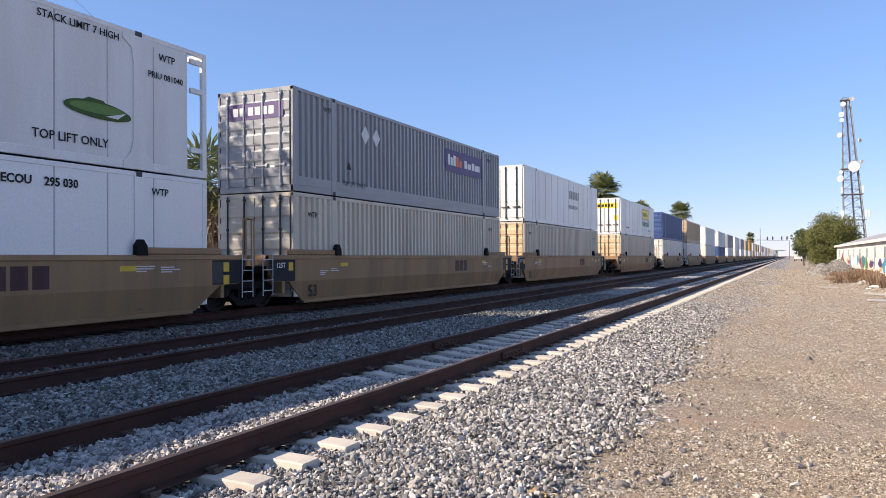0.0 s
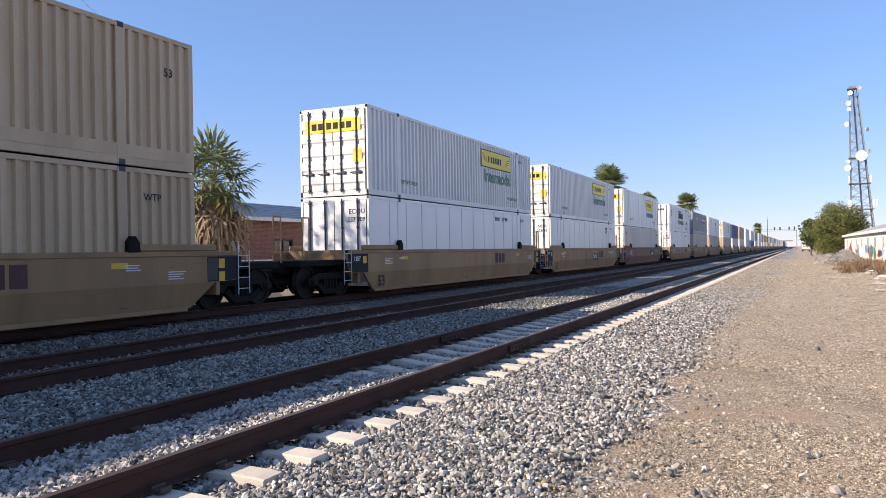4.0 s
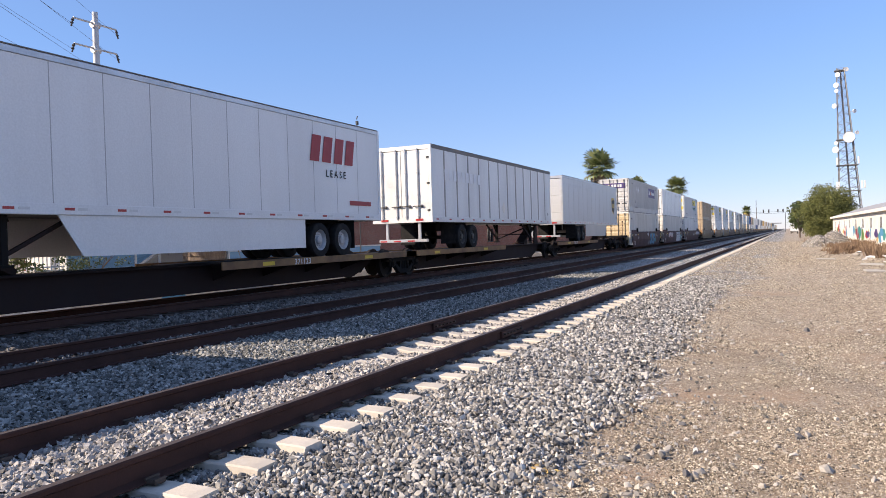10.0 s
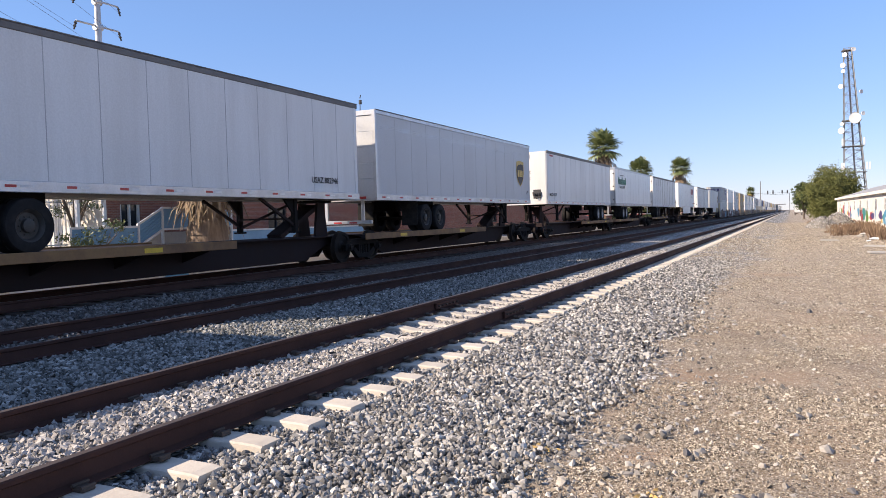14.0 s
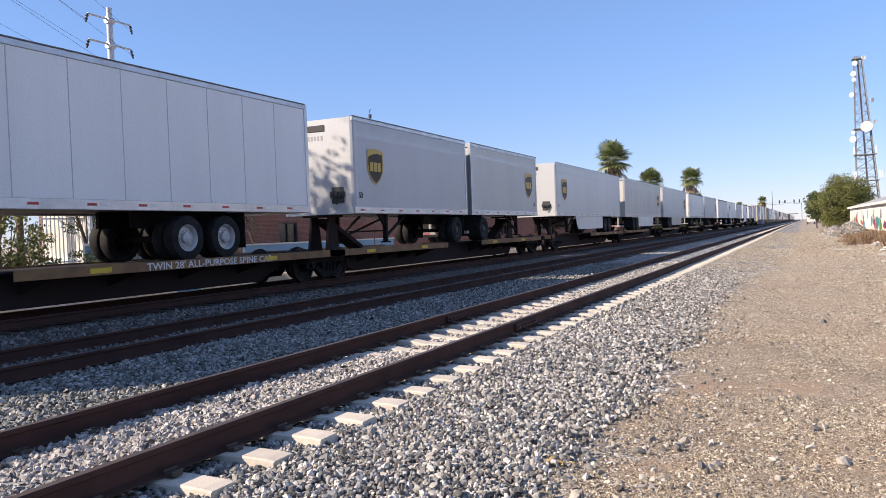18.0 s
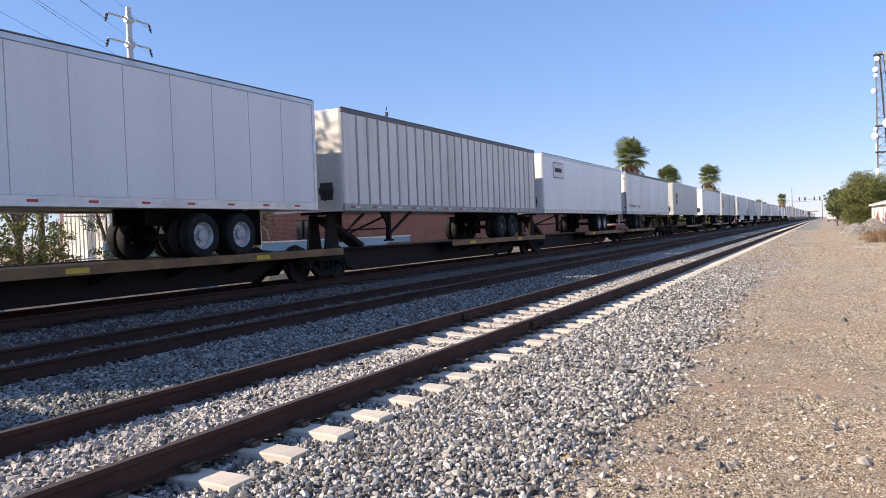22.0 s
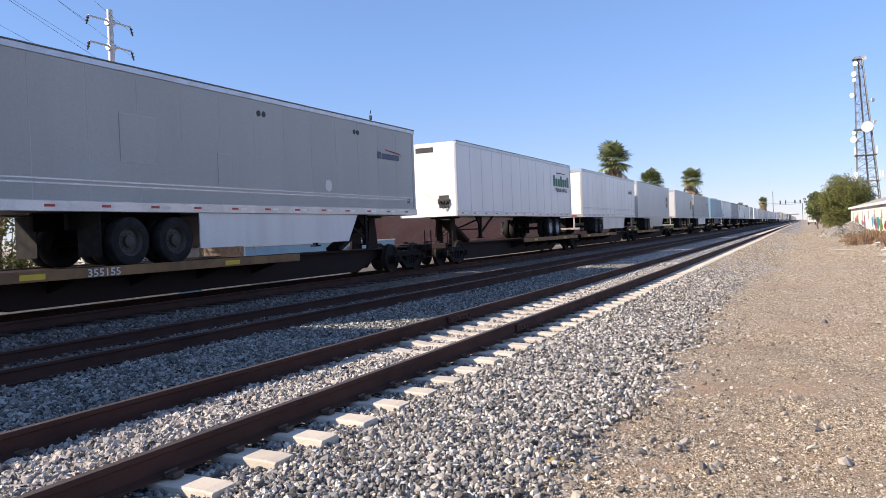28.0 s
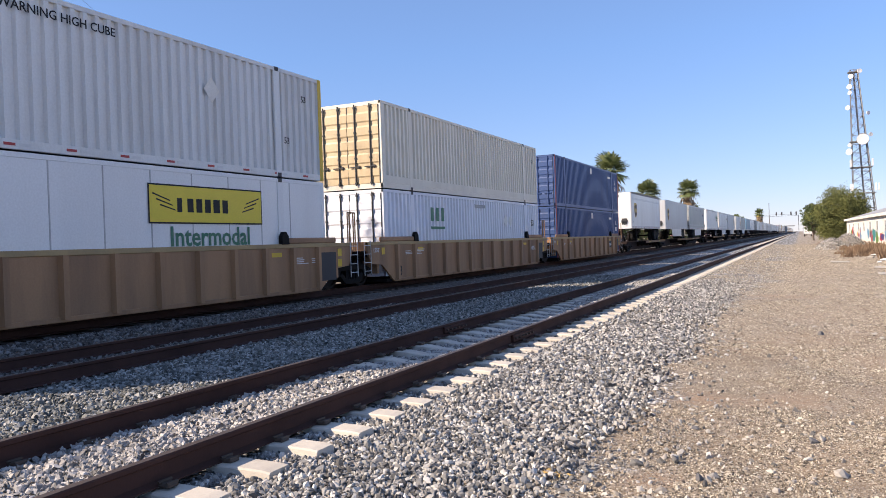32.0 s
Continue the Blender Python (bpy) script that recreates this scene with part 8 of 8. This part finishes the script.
def sprayed(car, out, pts, ink, lift=0.0, label="", edge=True):
    """One sprayed area with a dark outline round it; pts are (y, z) on the car's side."""
    cy, cz = sum(p[0] for p in pts) / len(pts), sum(p[1] for p in pts) / len(pts)
    flat = lambda f, g, t: Geo().prism([(cy + (a - cy) * f, cz + (b - cz) * g) for a, b in pts], out + 0.001, out + 0.003 + t, "x").mesh("paint")
    parent = car
    if edge:
        parent = part("graffiti_outline", folded(flat(1.06, 1.08, lift), out, "graffiti_outline"), "end_black", car)
    return part("graffiti_fill", folded(flat(1, 1, lift + 0.002), out, "graffiti_fill"), ink, parent, label)


def x_white_blocks(car, a, b, out):
    """Large white block shapes with teal shadow, and a smaller piece further back."""
    sprayed(car, out, ((2.1, 0.20), (2.1, 1.40), (5.3, 1.38), (5.6, 1.0), (7.0, 0.95), (7.0, 0.25)), "graffiti_teal", -0.0016, "sprayed teal ground", False)
    for k, pts in enumerate((((2.1, 0.22), (2.1, 0.70), (5.7, 0.66), (5.86, 0.47), (5.54, 0.21)),
                             ((2.1, 0.30), (2.1, 1.36), (2.8, 1.35), (3.42, 1.31), (3.40, 0.82), (3.07, 0.78), (3.44, 0.62), (2.77, 0.28)), ((3.50, 1.29), (4.12, 1.33), (4.19, 0.76), (3.89, 0.73), (3.83, 0.5), (3.45, 0.81)),
                             ((4.27, 0.61), (4.4, 1.16), (4.78, 1.17), (4.8, 0.67), (4.62, 0.9), (4.49, 0.35)), ((4.88, 1.33), (5.19, 1.40), (5.86, 0.47), (5.54, 0.21), (5.2, 0.6), (4.91, 0.36)),
                             ((5.63, 0.90), (7.0, 0.80), (6.99, 0.28), (6.42, 0.32), (6.54, 0.73)))):
        sprayed(car, out, pts, "graffiti_white", 0.0012 * k, "white sprayed block shape")
    for y, z in ((3.0, 1.06), (3.8, 1.08)):
        part("graffiti_counter", cached("counter", lambda: Geo().prism([(-0.09, -0.07), (0.1, -0.06), (0.1, 0.07), (-0.09, 0.06)], 0, 0.012, "x")), "end_black", car, at=(out + 0.001, y, z))
    graffiti(car, out + 0.001, -4.6, 0.82, 3.6, 0.5, "graffiti_white", "red_ink", 8)
    side_words(car, "40", 0.15, out + 0.004, 5.9, 1.2, "whitemark")
    side_words(car, "53", 0.15, out + 0.004, 7.5, 1.2, "whitemark")


def x_blue_letters(car, a, b, out):
    """Rounded blue letters with dark edges over a green and grey haze of paint."""
    blob = lambda y, z, ry, rz, k: [(y + math.cos(t) * ry * (1 + 0.18 * math.sin(3 * t + k)), z + math.sin(t) * rz * (1 + 0.15 * math.sin(4 * t + k))) for t in [i * math.pi / 9 for i in range(18)]]
    for k, (y, z, ry, rz, ink) in enumerate(((3.2, 1.14, 0.8, 0.22, "graffiti_teal"), (4.9, 0.95, 0.3, 0.34, "haze_paint"), (5.25, 0.62, 0.28, 0.25, "graffiti_teal"), (1.35, 0.42, 0.5, 0.2, "haze_paint"))):
        sprayed(car, out, blob(y, z, ry, rz, k), ink, 0.0004 * k - 0.0016, "haze of sprayed paint", False)
    for ch, y, wide in (("S", 2.0, 1.32), ("U", 2.84, 1.16), ("G", 3.66, 1.2)):
        for off, ink, bold in ((0.003, "graffiti_edge", 0.085), (0.006, "graffiti_blue", 0.06)):
            flat = words(ch, 1.28, bold).copy()
            flat.transform(Matrix.Translation((out + off, y, 0.33)) @ SIDE @ Matrix.Diagonal((wide, 1, 1, 1)))
            part("graffiti_letter", folded(flat, out, "graffiti_letter"), ink, car, "blue sprayed letter" if ink == "graffiti_blue" else "")
    graffiti(car, out + 0.001, 0.42, 1.04, 0.7, 0.34, "graffiti_white", "wellmaroon", 13)


def x_pale_tag(car, a, b, out):
    graffiti(car, out + 0.004, 4.6, 0.82, 3.4, 0.48, "graffiti_white", "wellmaroon", 2)
    side_words(car, "A", 0.26, out + 0.006, 3.6, 0.92, "whitemark")


EXTRA = {5: x_pale_tag, 6: x_white_blocks, 7: x_blue_letters}
NUMBER = {0: "767331", 1: "53237", 2: "767122", -1: "", 36: "789465", 5: "256029"}
WELL = {1: "wellrust", 5: "wellmaroon", 6: "wellmaroon", 7: "wellmaroon", 36: "wellribbed", 37: "wellribbed", 38: "wellribbed"}
WLABEL = {"wellbrown": "brown steel well car with dark trucks", "wellmaroon": "dark maroon well car with worn paint", "wellribbed": "rusty brown ribbed-side well car", "wellrust": "dark rust-brown well car with worn paint"}

for k, (up, low) in STACK.items():
    c = centre(k)
    yr, yf, rp, fp = bounds(k)
    skin = WELL.get(k, "wellbrown")
    well_car(c, yr - c, yf - c, skin, WLABEL[skin], ribbed=skin == "wellribbed", front_pair=fp, rear_pair=rp, number=NUMBER.get(k), seed=k, extras=EXTRA.get(k), number_at={0: -3.2, 1: 3.4, 36: 4.2}.get(k, 1.0))
    for (sk, kind, sg, lb), z in ((low, Z1), (up, Z2)):
        container(c, z, sk, kind, lb, sg, fine=k > -6, open_front=(k in (0, 1) and z == Z2), bars={"grey": "galv", "blue": "blue"}.get(sk, "dark_trim"), door_skin={(37, Z2): "door_yellow", (7, Z1): "door_yellow", (-2, Z1): "door_yellow", (-3, Z1): "door_yellow"}.get((k, z)))

FARSKIN = {-6: ("white", "offwhite"), -7: ("white", "blue"), -8: ("grey", "white"), -9: ("white", "offwhite"), -10: ("grey", "white"), -11: ("tan", "offwhite"), -12: ("yellow_box", "offwhite"),
           -13: ("white", "tan"), -14: ("tan", "offwhite")}
rng_far = random.Random(4)
for k in range(-6, -FAR, -1):
    c = centre(k)
    yr, yf, rp, fp = bounds(k)
    up, low = FARSKIN.get(k) or (rng_far.choice(["white", "tan", "offwhite", "grey", "yellow_box", "white"]), rng_far.choice(["offwhite", "white", "tan"]))
    simple_well_car(c, yr - c, yf - c, "wellbrown", WLABEL["wellbrown"], fp)
    for sk, z in ((low, Z1), (up, Z2)):
        container(c, z, sk, "ribbed" if k > -20 else "panel", {"white": "white", "offwhite": "off-white", "tan": "tan", "grey": "grey", "blue": "blue", "yellow_box": "yellow-orange"}[sk] + " stacked container far down the line", None, fine=False)


# ---- marks on the trailers ----
def t_parcel(at_front, size=1.0):
    def put(ob, h, w):
        inset = 1.6 if h > 5 else 1.3
        shield(ob, w + 0.004, (h - inset) if at_front else (-h + inset), 3.52, size)
        side_words(ob, "53", 0.24, w + 0.004, h - 0.65 if at_front else -h + 0.24, 2.52, bold=0.02)
        if not at_front:
            part("number_bar", cached("nose_bars", lambda: Geo().box(0, 0.07, -0.003, 0, 0, 0.14).box(0.12, 0.19, -0.003, 0, 0, 0.14).box(0.24, 0.31, -0.003, 0, 0, 0.14).box(0.36, 0.43, -0.003, 0, 0, 0.14).box(0.48, 0.55, -0.003, 0, 0, 0.14)), "grey", ob, at=(-0.34, -h, 4.34))
        g = Geo()
        for z in (4.52, 4.46, 4.40):
            g.box(0, 0.006, -h + 0.1, h - 0.1, z, z + 0.025)
        part("side_trim", g, "alu", ob, "thin raised lines along the side", at=(w - 0.012, 0, 0))
    return put


def t_sticker(ob, h, w):
    t_parcel(True)(ob, h, w)
    part("door_sticker", cached("sticker", lambda: rear_plate(0.3, 0.28)), "sign_yellow", ob, "yellow sticker on the roll-up door", at=(0.2, -h - 0.032, 2.62))


def t_id(a, b, nose=True):
    def put(ob, h, w):
        side_words(ob, a + " " + b, 0.24, w + 0.005, -h + 0.4 if nose else h - 2.6, 2.5)
        rear_words(ob, a, 0.26, -0.35, -h - (0.004 if nose else 0.049), 3.75)
        rear_words(ob, b, 0.26, -0.45, -h - (0.004 if nose else 0.049), 3.4)
        part("maker_badge", cached("badge", lambda: plate(0.62, 0.1)), "red_ink", ob, "small red maker's badge", at=(w + 0.004, -h + 0.5, 4.72))
    return put


def t_leasing(y, ink, sub):
    def put(ob, h, w):
        bars(ob, [(i * 0.44, i * 0.44 + 0.34, 0, 0.58 if i % 3 == 0 else 0.42) for i in range(7)], ink, w + 0.004, y, 3.72, "coloured bar of the owner's name")
        part("name_line", cached("lease_line", lambda: Geo().box(0, 0.004, 0, 1.7, 0, 0.05)), "ink", ob, at=(w + 0.004, y + 0.6, 4.42))
        side_words(ob, sub, 0.28, w + 0.004, y + 0.4, 3.42)
    return put


def t_lease_red(ob, h, w):
    bars(ob, [(i * 0.62, i * 0.62 + 0.46, 0, 0.76) for i in range(4)], "red_ink", w + 0.004, h - 4.0, 3.72, "red slanted bar of the owner's name", 0.2)
    side_words(ob, "L E A S E", 0.3, w + 0.004, h - 3.2, 3.3)
    part("name_bars", Geo().box(0, 0.004, 0, 1.3, 0, 0.14), "red_ink", ob, at=(w + 0.004, h - 1.9, 2.5))


def t_triple(ob, h, w):
    part("placard", cached("diamond", lambda: diamond(0.26, 0.30)), "offwhite", ob, "worn diamond placard", at=(w + 0.006, 0.0, 2.75))
    side_words(ob, "53", 0.2, w + 0.006, h - 0.8, 2.5)
    bars(ob, [(i * 0.44, i * 0.44 + 0.3, 0, 0.42) for i in range(9)], "ghost", w + 0.002, -h + 1.2, 3.7, "faded pale bar of old lettering")


def t_force(ob, h, w):
    part("name_bars", Geo().box(0, 0.004, 0, 0.2, 0, 0.22).box(0, 0.004, 0.27, 1.4, 0, 0.18), "slate", ob, "dark blue bars of the owner's name", at=(w + 0.004, h - 2.6, 3.85))
    part("name_bars", Geo().prism([(0.5, 0.24), (1.5, 0.16), (1.6, 0.08), (1.45, 0.2), (0.5, 0.28)], 0, 0.005, "x"), "red_ink", ob, at=(w + 0.004, h - 2.6, 3.9))
    side_words(ob, "53", 0.2, w + 0.004, h - 0.7, 2.45)
    for z in (2.62, 2.54):
        part("side_trim", Geo().box(0, 0.008, -h + 0.1, h - 0.1, z, z + 0.03), "alu", ob, at=(w - 0.012, 0, 0))


def t_hatches(ob, h, w):
    """Freight trailer's side with two access hatches, vents and a round placard holder."""
    t_force(ob, h, w)
    for y, z, a, b in ((-4.75, 3.05, 0.95, 0.98), (-1.95, 2.72, 0.52, 0.72)):
        d = part("access_hatch", Geo().box(0, 0.004, 0, a, 0, b), "dullgrey", ob, "small flush access hatch", at=(w - 0.011, y, z))
        part("hatch_edge", Geo().box(0, 0.007, 0, a, 0, 0.015).box(0, 0.007, 0, a, b - 0.015, b).box(0, 0.007, 0, 0.015, 0.015, b - 0.015).box(0, 0.007, a - 0.015, a, 0.015, b - 0.015), "seam", d)
    for y in (-0.4, 4.1):
        for k in (0, 0.2):
            part("vent", cached("round_vent", lambda: Geo().rod((0, 0, 0), (0.012, 0, 0), 0.075, 12)), "dark_trim", ob, "small round vent", at=(w - 0.012, y + k, 4.55))
    part("placard", cached("round_plate", lambda: Geo().rod((0, 0, 0), (0.008, 0, 0), 0.17, 16)), "whitemark", ob, "round white placard", at=(w - 0.012, 2.6, 2.86))


def t_airride(ob, h, w):
    side_words(ob, "Air Ride Equipped", 0.31, w + 0.004, -h + 0.72, 2.55, "slate", bold=0.02)
    side_words(ob, "LIFT HERE", 0.2, w + 0.004, -h + 3.5, 2.55)
    side_words(ob, "LIFT HERE", 0.16, w + 0.004, h - 3.3, 2.5)
    part("patch_panel", Geo().box(0, 0.004, 0, 0.9, 0, 2.4), "bright", ob, "newer white side panel", at=(w - 0.011, 0.5, 2.4))


def t_box_sign(ob, h, w):
    s = part("sign_panel", Geo().box(0, 0.003, 0, 1.7, 0, 0.8), "ink", ob, "white sign with black border", at=(w + 0.004, -h + 1.55, 3.85))
    part("sign_face", Geo().box(0, 0.005, 0.04, 1.66, 0.04, 0.76), "whitemark", s)
    part("sign_mark", Geo().box(0, 0.007, 0.25, 1.4, 0.3, 0.52), "ink", s)
    for z in range(8):
        part("side_groove", cached("groove", lambda: Geo().box(0, 0.006, -h + 0.3, h - 0.3, 0, 0.02)), "white", ob, at=(w - 0.012, 0, 3.3 + z * 0.19))


TRAILER = {
    8: (False, "parcel", "light grey parcel trailer with yellow door sticker", dict(posts="seam", doors="roll", skirt="warmgrey", signs=t_sticker)),
    9: (False, "white", "white trailer with riveted posts and barred doors", dict(posts="post", signs=t_triple, rails="white")),
    10: (True, "bright", "white leasing trailer with red slanted marks", dict(posts="seam", skirt="bright", rim="rim", signs=t_lease_red, rails="bright")),
    11: (False, "white", "white ribbed-post trailer with rusty rear posts", dict(posts="post", signs=t_triple, rails="white")),
    12: (False, "bright", "white leasing trailer with green marks", dict(posts="seam", rim="rim", signs=t_leasing(-6.9, "green_ink", "TRAILER LEASING"))),
    13: (True, "white", "plain white trailer with nose towards the rear", dict(posts="seam", rim="rim", signs=t_id("MLNZ", "002095"))),
    14: (False, "parcel", "light grey parcel trailer with shield emblem", dict(posts="seam", doors="roll", signs=t_parcel(True))),
    15: (False, "white", "white trailer with dark barred doors", dict(posts="seam", signs=t_id("USAZ", "882946", False))),
    16: (False, "parcel", "light grey parcel trailer with shield emblem and skirt", dict(posts="seam", doors="roll", skirt="warmgrey", signs=t_parcel(True))),
    17: (False, "warmgrey", "warm grey parcel trailer with yellow door sticker", dict(posts="seam", doors="roll", skirt="white", signs=t_sticker)),
    18: (True, "parcel", "light grey parcel trailer with nose towards the rear", dict(posts=None, skirt="white", signs=t_parcel(False))),
    19: (False, "warmgrey", "short grey parcel trailer with shield emblem", dict(posts=None, doors="roll", axles=1, signs=t_parcel(True, 0.97))),
    20: (True, "parcel", "short grey parcel trailer with rounded nose", dict(posts=None, axles=1, signs=t_parcel(False, 0.9))),
    21: (True, "bright", "white trailer with black serial number", dict(posts="seam", rim="rim", signs=t_id("MLNZ", "900278"))),
    22: (True, "warmgrey", "warm grey parcel trailer with shield emblem", dict(posts=None, signs=t_parcel(False))),
    23: (False, "white", "white trailer lettered about air ride", dict(posts="seam", signs=t_airride)),
    24: (True, "bright", "white trailer with fine horizontal grooves and boxed sign", dict(posts=None, rim="rim", signs=t_box_sign)),
    25: (True, "offwhite", "off-white weathered trailer with many vertical posts", dict(posts="close", rails="grime_post", signs=None)),
    26: (True, "bright", "white trailer with red maker's badge", dict(posts="seam", rim="rim", signs=t_id("MLNZ", "900279"))),
    27: (True, "sky_blue", "faded blue trailer with dark skirt", dict(posts="seam", skirt="dark_trim", rim="rim")),
    28: (False, "dullgrey", "grey trailer with pale skirt and barred doors", dict(posts="seam", skirt="white", signs=t_force)),
    29: (False, "parcel", "light grey parcel trailer with roll-up door", dict(posts="seam", doors="roll", signs=t_parcel(True, 0.97))),
    30: (False, "parcel", "light grey parcel trailer with skirt", dict(posts="seam", doors="roll", skirt="warmgrey", signs=t_parcel(True))),
    31: (False, "bright", "white freight trailer with skirt", dict(posts="seam", doors="roll", skirt="white", signs=t_force)),
    32: (True, "bright", "white leasing trailer with green marks, nose towards the rear", dict(posts="seam", rim="rim", signs=t_leasing(4.7, "green_ink", "TRAILER LEASING"))),
    33: (False, "dullgrey", "grey freight trailer with pale skirt", dict(posts="seam", skirt="white", signs=t_hatches)),
    34: (True, "parcel", "light grey parcel trailer with nose towards the rear", dict(posts=None, skirt="white", signs=t_parcel(False))),
    35: (True, "white", "plain pale grey parcel trailer with shield emblem", dict(posts=None, signs=t_parcel(False))),
}
# how far the middle of the wheels stands in from each trailer's rear end
SETBACK = {8: 4.38, 9: 3.53, 10: 2.92, 11: 3.5, 12: 3.8, 13: 3.2, 14: 4.3, 15: 2.64, 16: 4.0, 17: 4.0, 18: 4.0, 19: 1.25, 20: 0.95, 21: 3.95, 22: 2.6, 23: 3.85, 24: 5.1, 25: 3.6,
           26: 3.6, 27: 4.0, 28: 3.0, 29: 3.63, 30: 4.1, 31: 4.0, 32: 3.4, 33: 4.1, 34: 3.7, 35: 2.27}
SPINE_TEXT = {8: "TTX 53'", 18: "", 21: "TWIN 28' ALL-PURPOSE SPINE CAR", 10: "371123", 16: "554024", 23: "654355", 27: "654355", 28: "555783", 22: "370643", 33: "355155"}

for k, (nose_back, skin, label, more) in TRAILER.items():
    c = centre(k)
    trailer(c, SPAN[k][1] - SPAN[k][0], nose_back, skin, label, seed=k, setback=SETBACK[k], top="roof_rail" if skin in ("white", "offwhite") else "alu", **more)
    if k == 20:
        continue
    last = 20 if k == 19 else k
    yr, yf, rp, fp = bounds(k, last)
    if k == 19:
        c = (SPAN[20][0] + SPAN[19][1]) / 2
    spine_car(c, yr - c, yf - c, 8, not nose_back, "grimy dark spine car with worn yellow deck edges", front_pair=fp, rear_pair=rp, number=SPINE_TEXT.get(k), two=k == 19, seed=k)


# ---- everything that moves ----
def travelled(t):
    """Metres that the train has gone at t seconds."""
    return 21.445 * t + 1.4633 * t * t / 32 - 0.6392 * t ** 3 / 1000


SEEN = ((0, 0), (1, 21.03), (2, 43.49), (3, 64.39), (4, 86.2), (5, 108.1), (6, 130.10), (7, 152.65), (7.5, 162.9), (8, 173.83), (8.5, 185.0), (9, 195.98), (9.5, 207.76), (10, 218.11),
        (11, 240.14), (11.5, 252.08), (12, 263.33), (12.5, 273.73), (13, 284.80), (14, 307.75), (14.5, 318.90))
SEEN += ((15.5, 341.3), (16.5, 363.98), (17, 374.44), (18, 396.92), (18.5, 408.09), (19, 420.03), (20, 441.77), (21, 465.05), (22, 486.94), (23, 509.47), (24, 532.75), (25, 554.50), (25.5, 565.73),
         (26.5, 588.2), (27.5, 610.74), (28, 621.96), (29, 644.85), (29.5, 656.0), (30, 667.14), (31, 690.36), (32, 712.10))


def motions():
    for ob, s, z in MOVING:
        walk(ob, [(t, Matrix.Translation((XC, s + d, z))) for t, d in SEEN])
    # all wheels roll alike: one set of keys, shared
    first = WHEELSETS[0]
    walk(first, [(i / FPS, Matrix.Rotation(-travelled(i / FPS) / WHEEL_R, 4, "X")) for i in range(32 * FPS + 1)])
    for w in WHEELSETS[1:]:
        w.rotation_mode = "QUATERNION"
        w.animation_data_create()
        w.animation_data.action = first.animation_data.action
        w.animation_data.action_slot = first.animation_data.action_slot


motions()
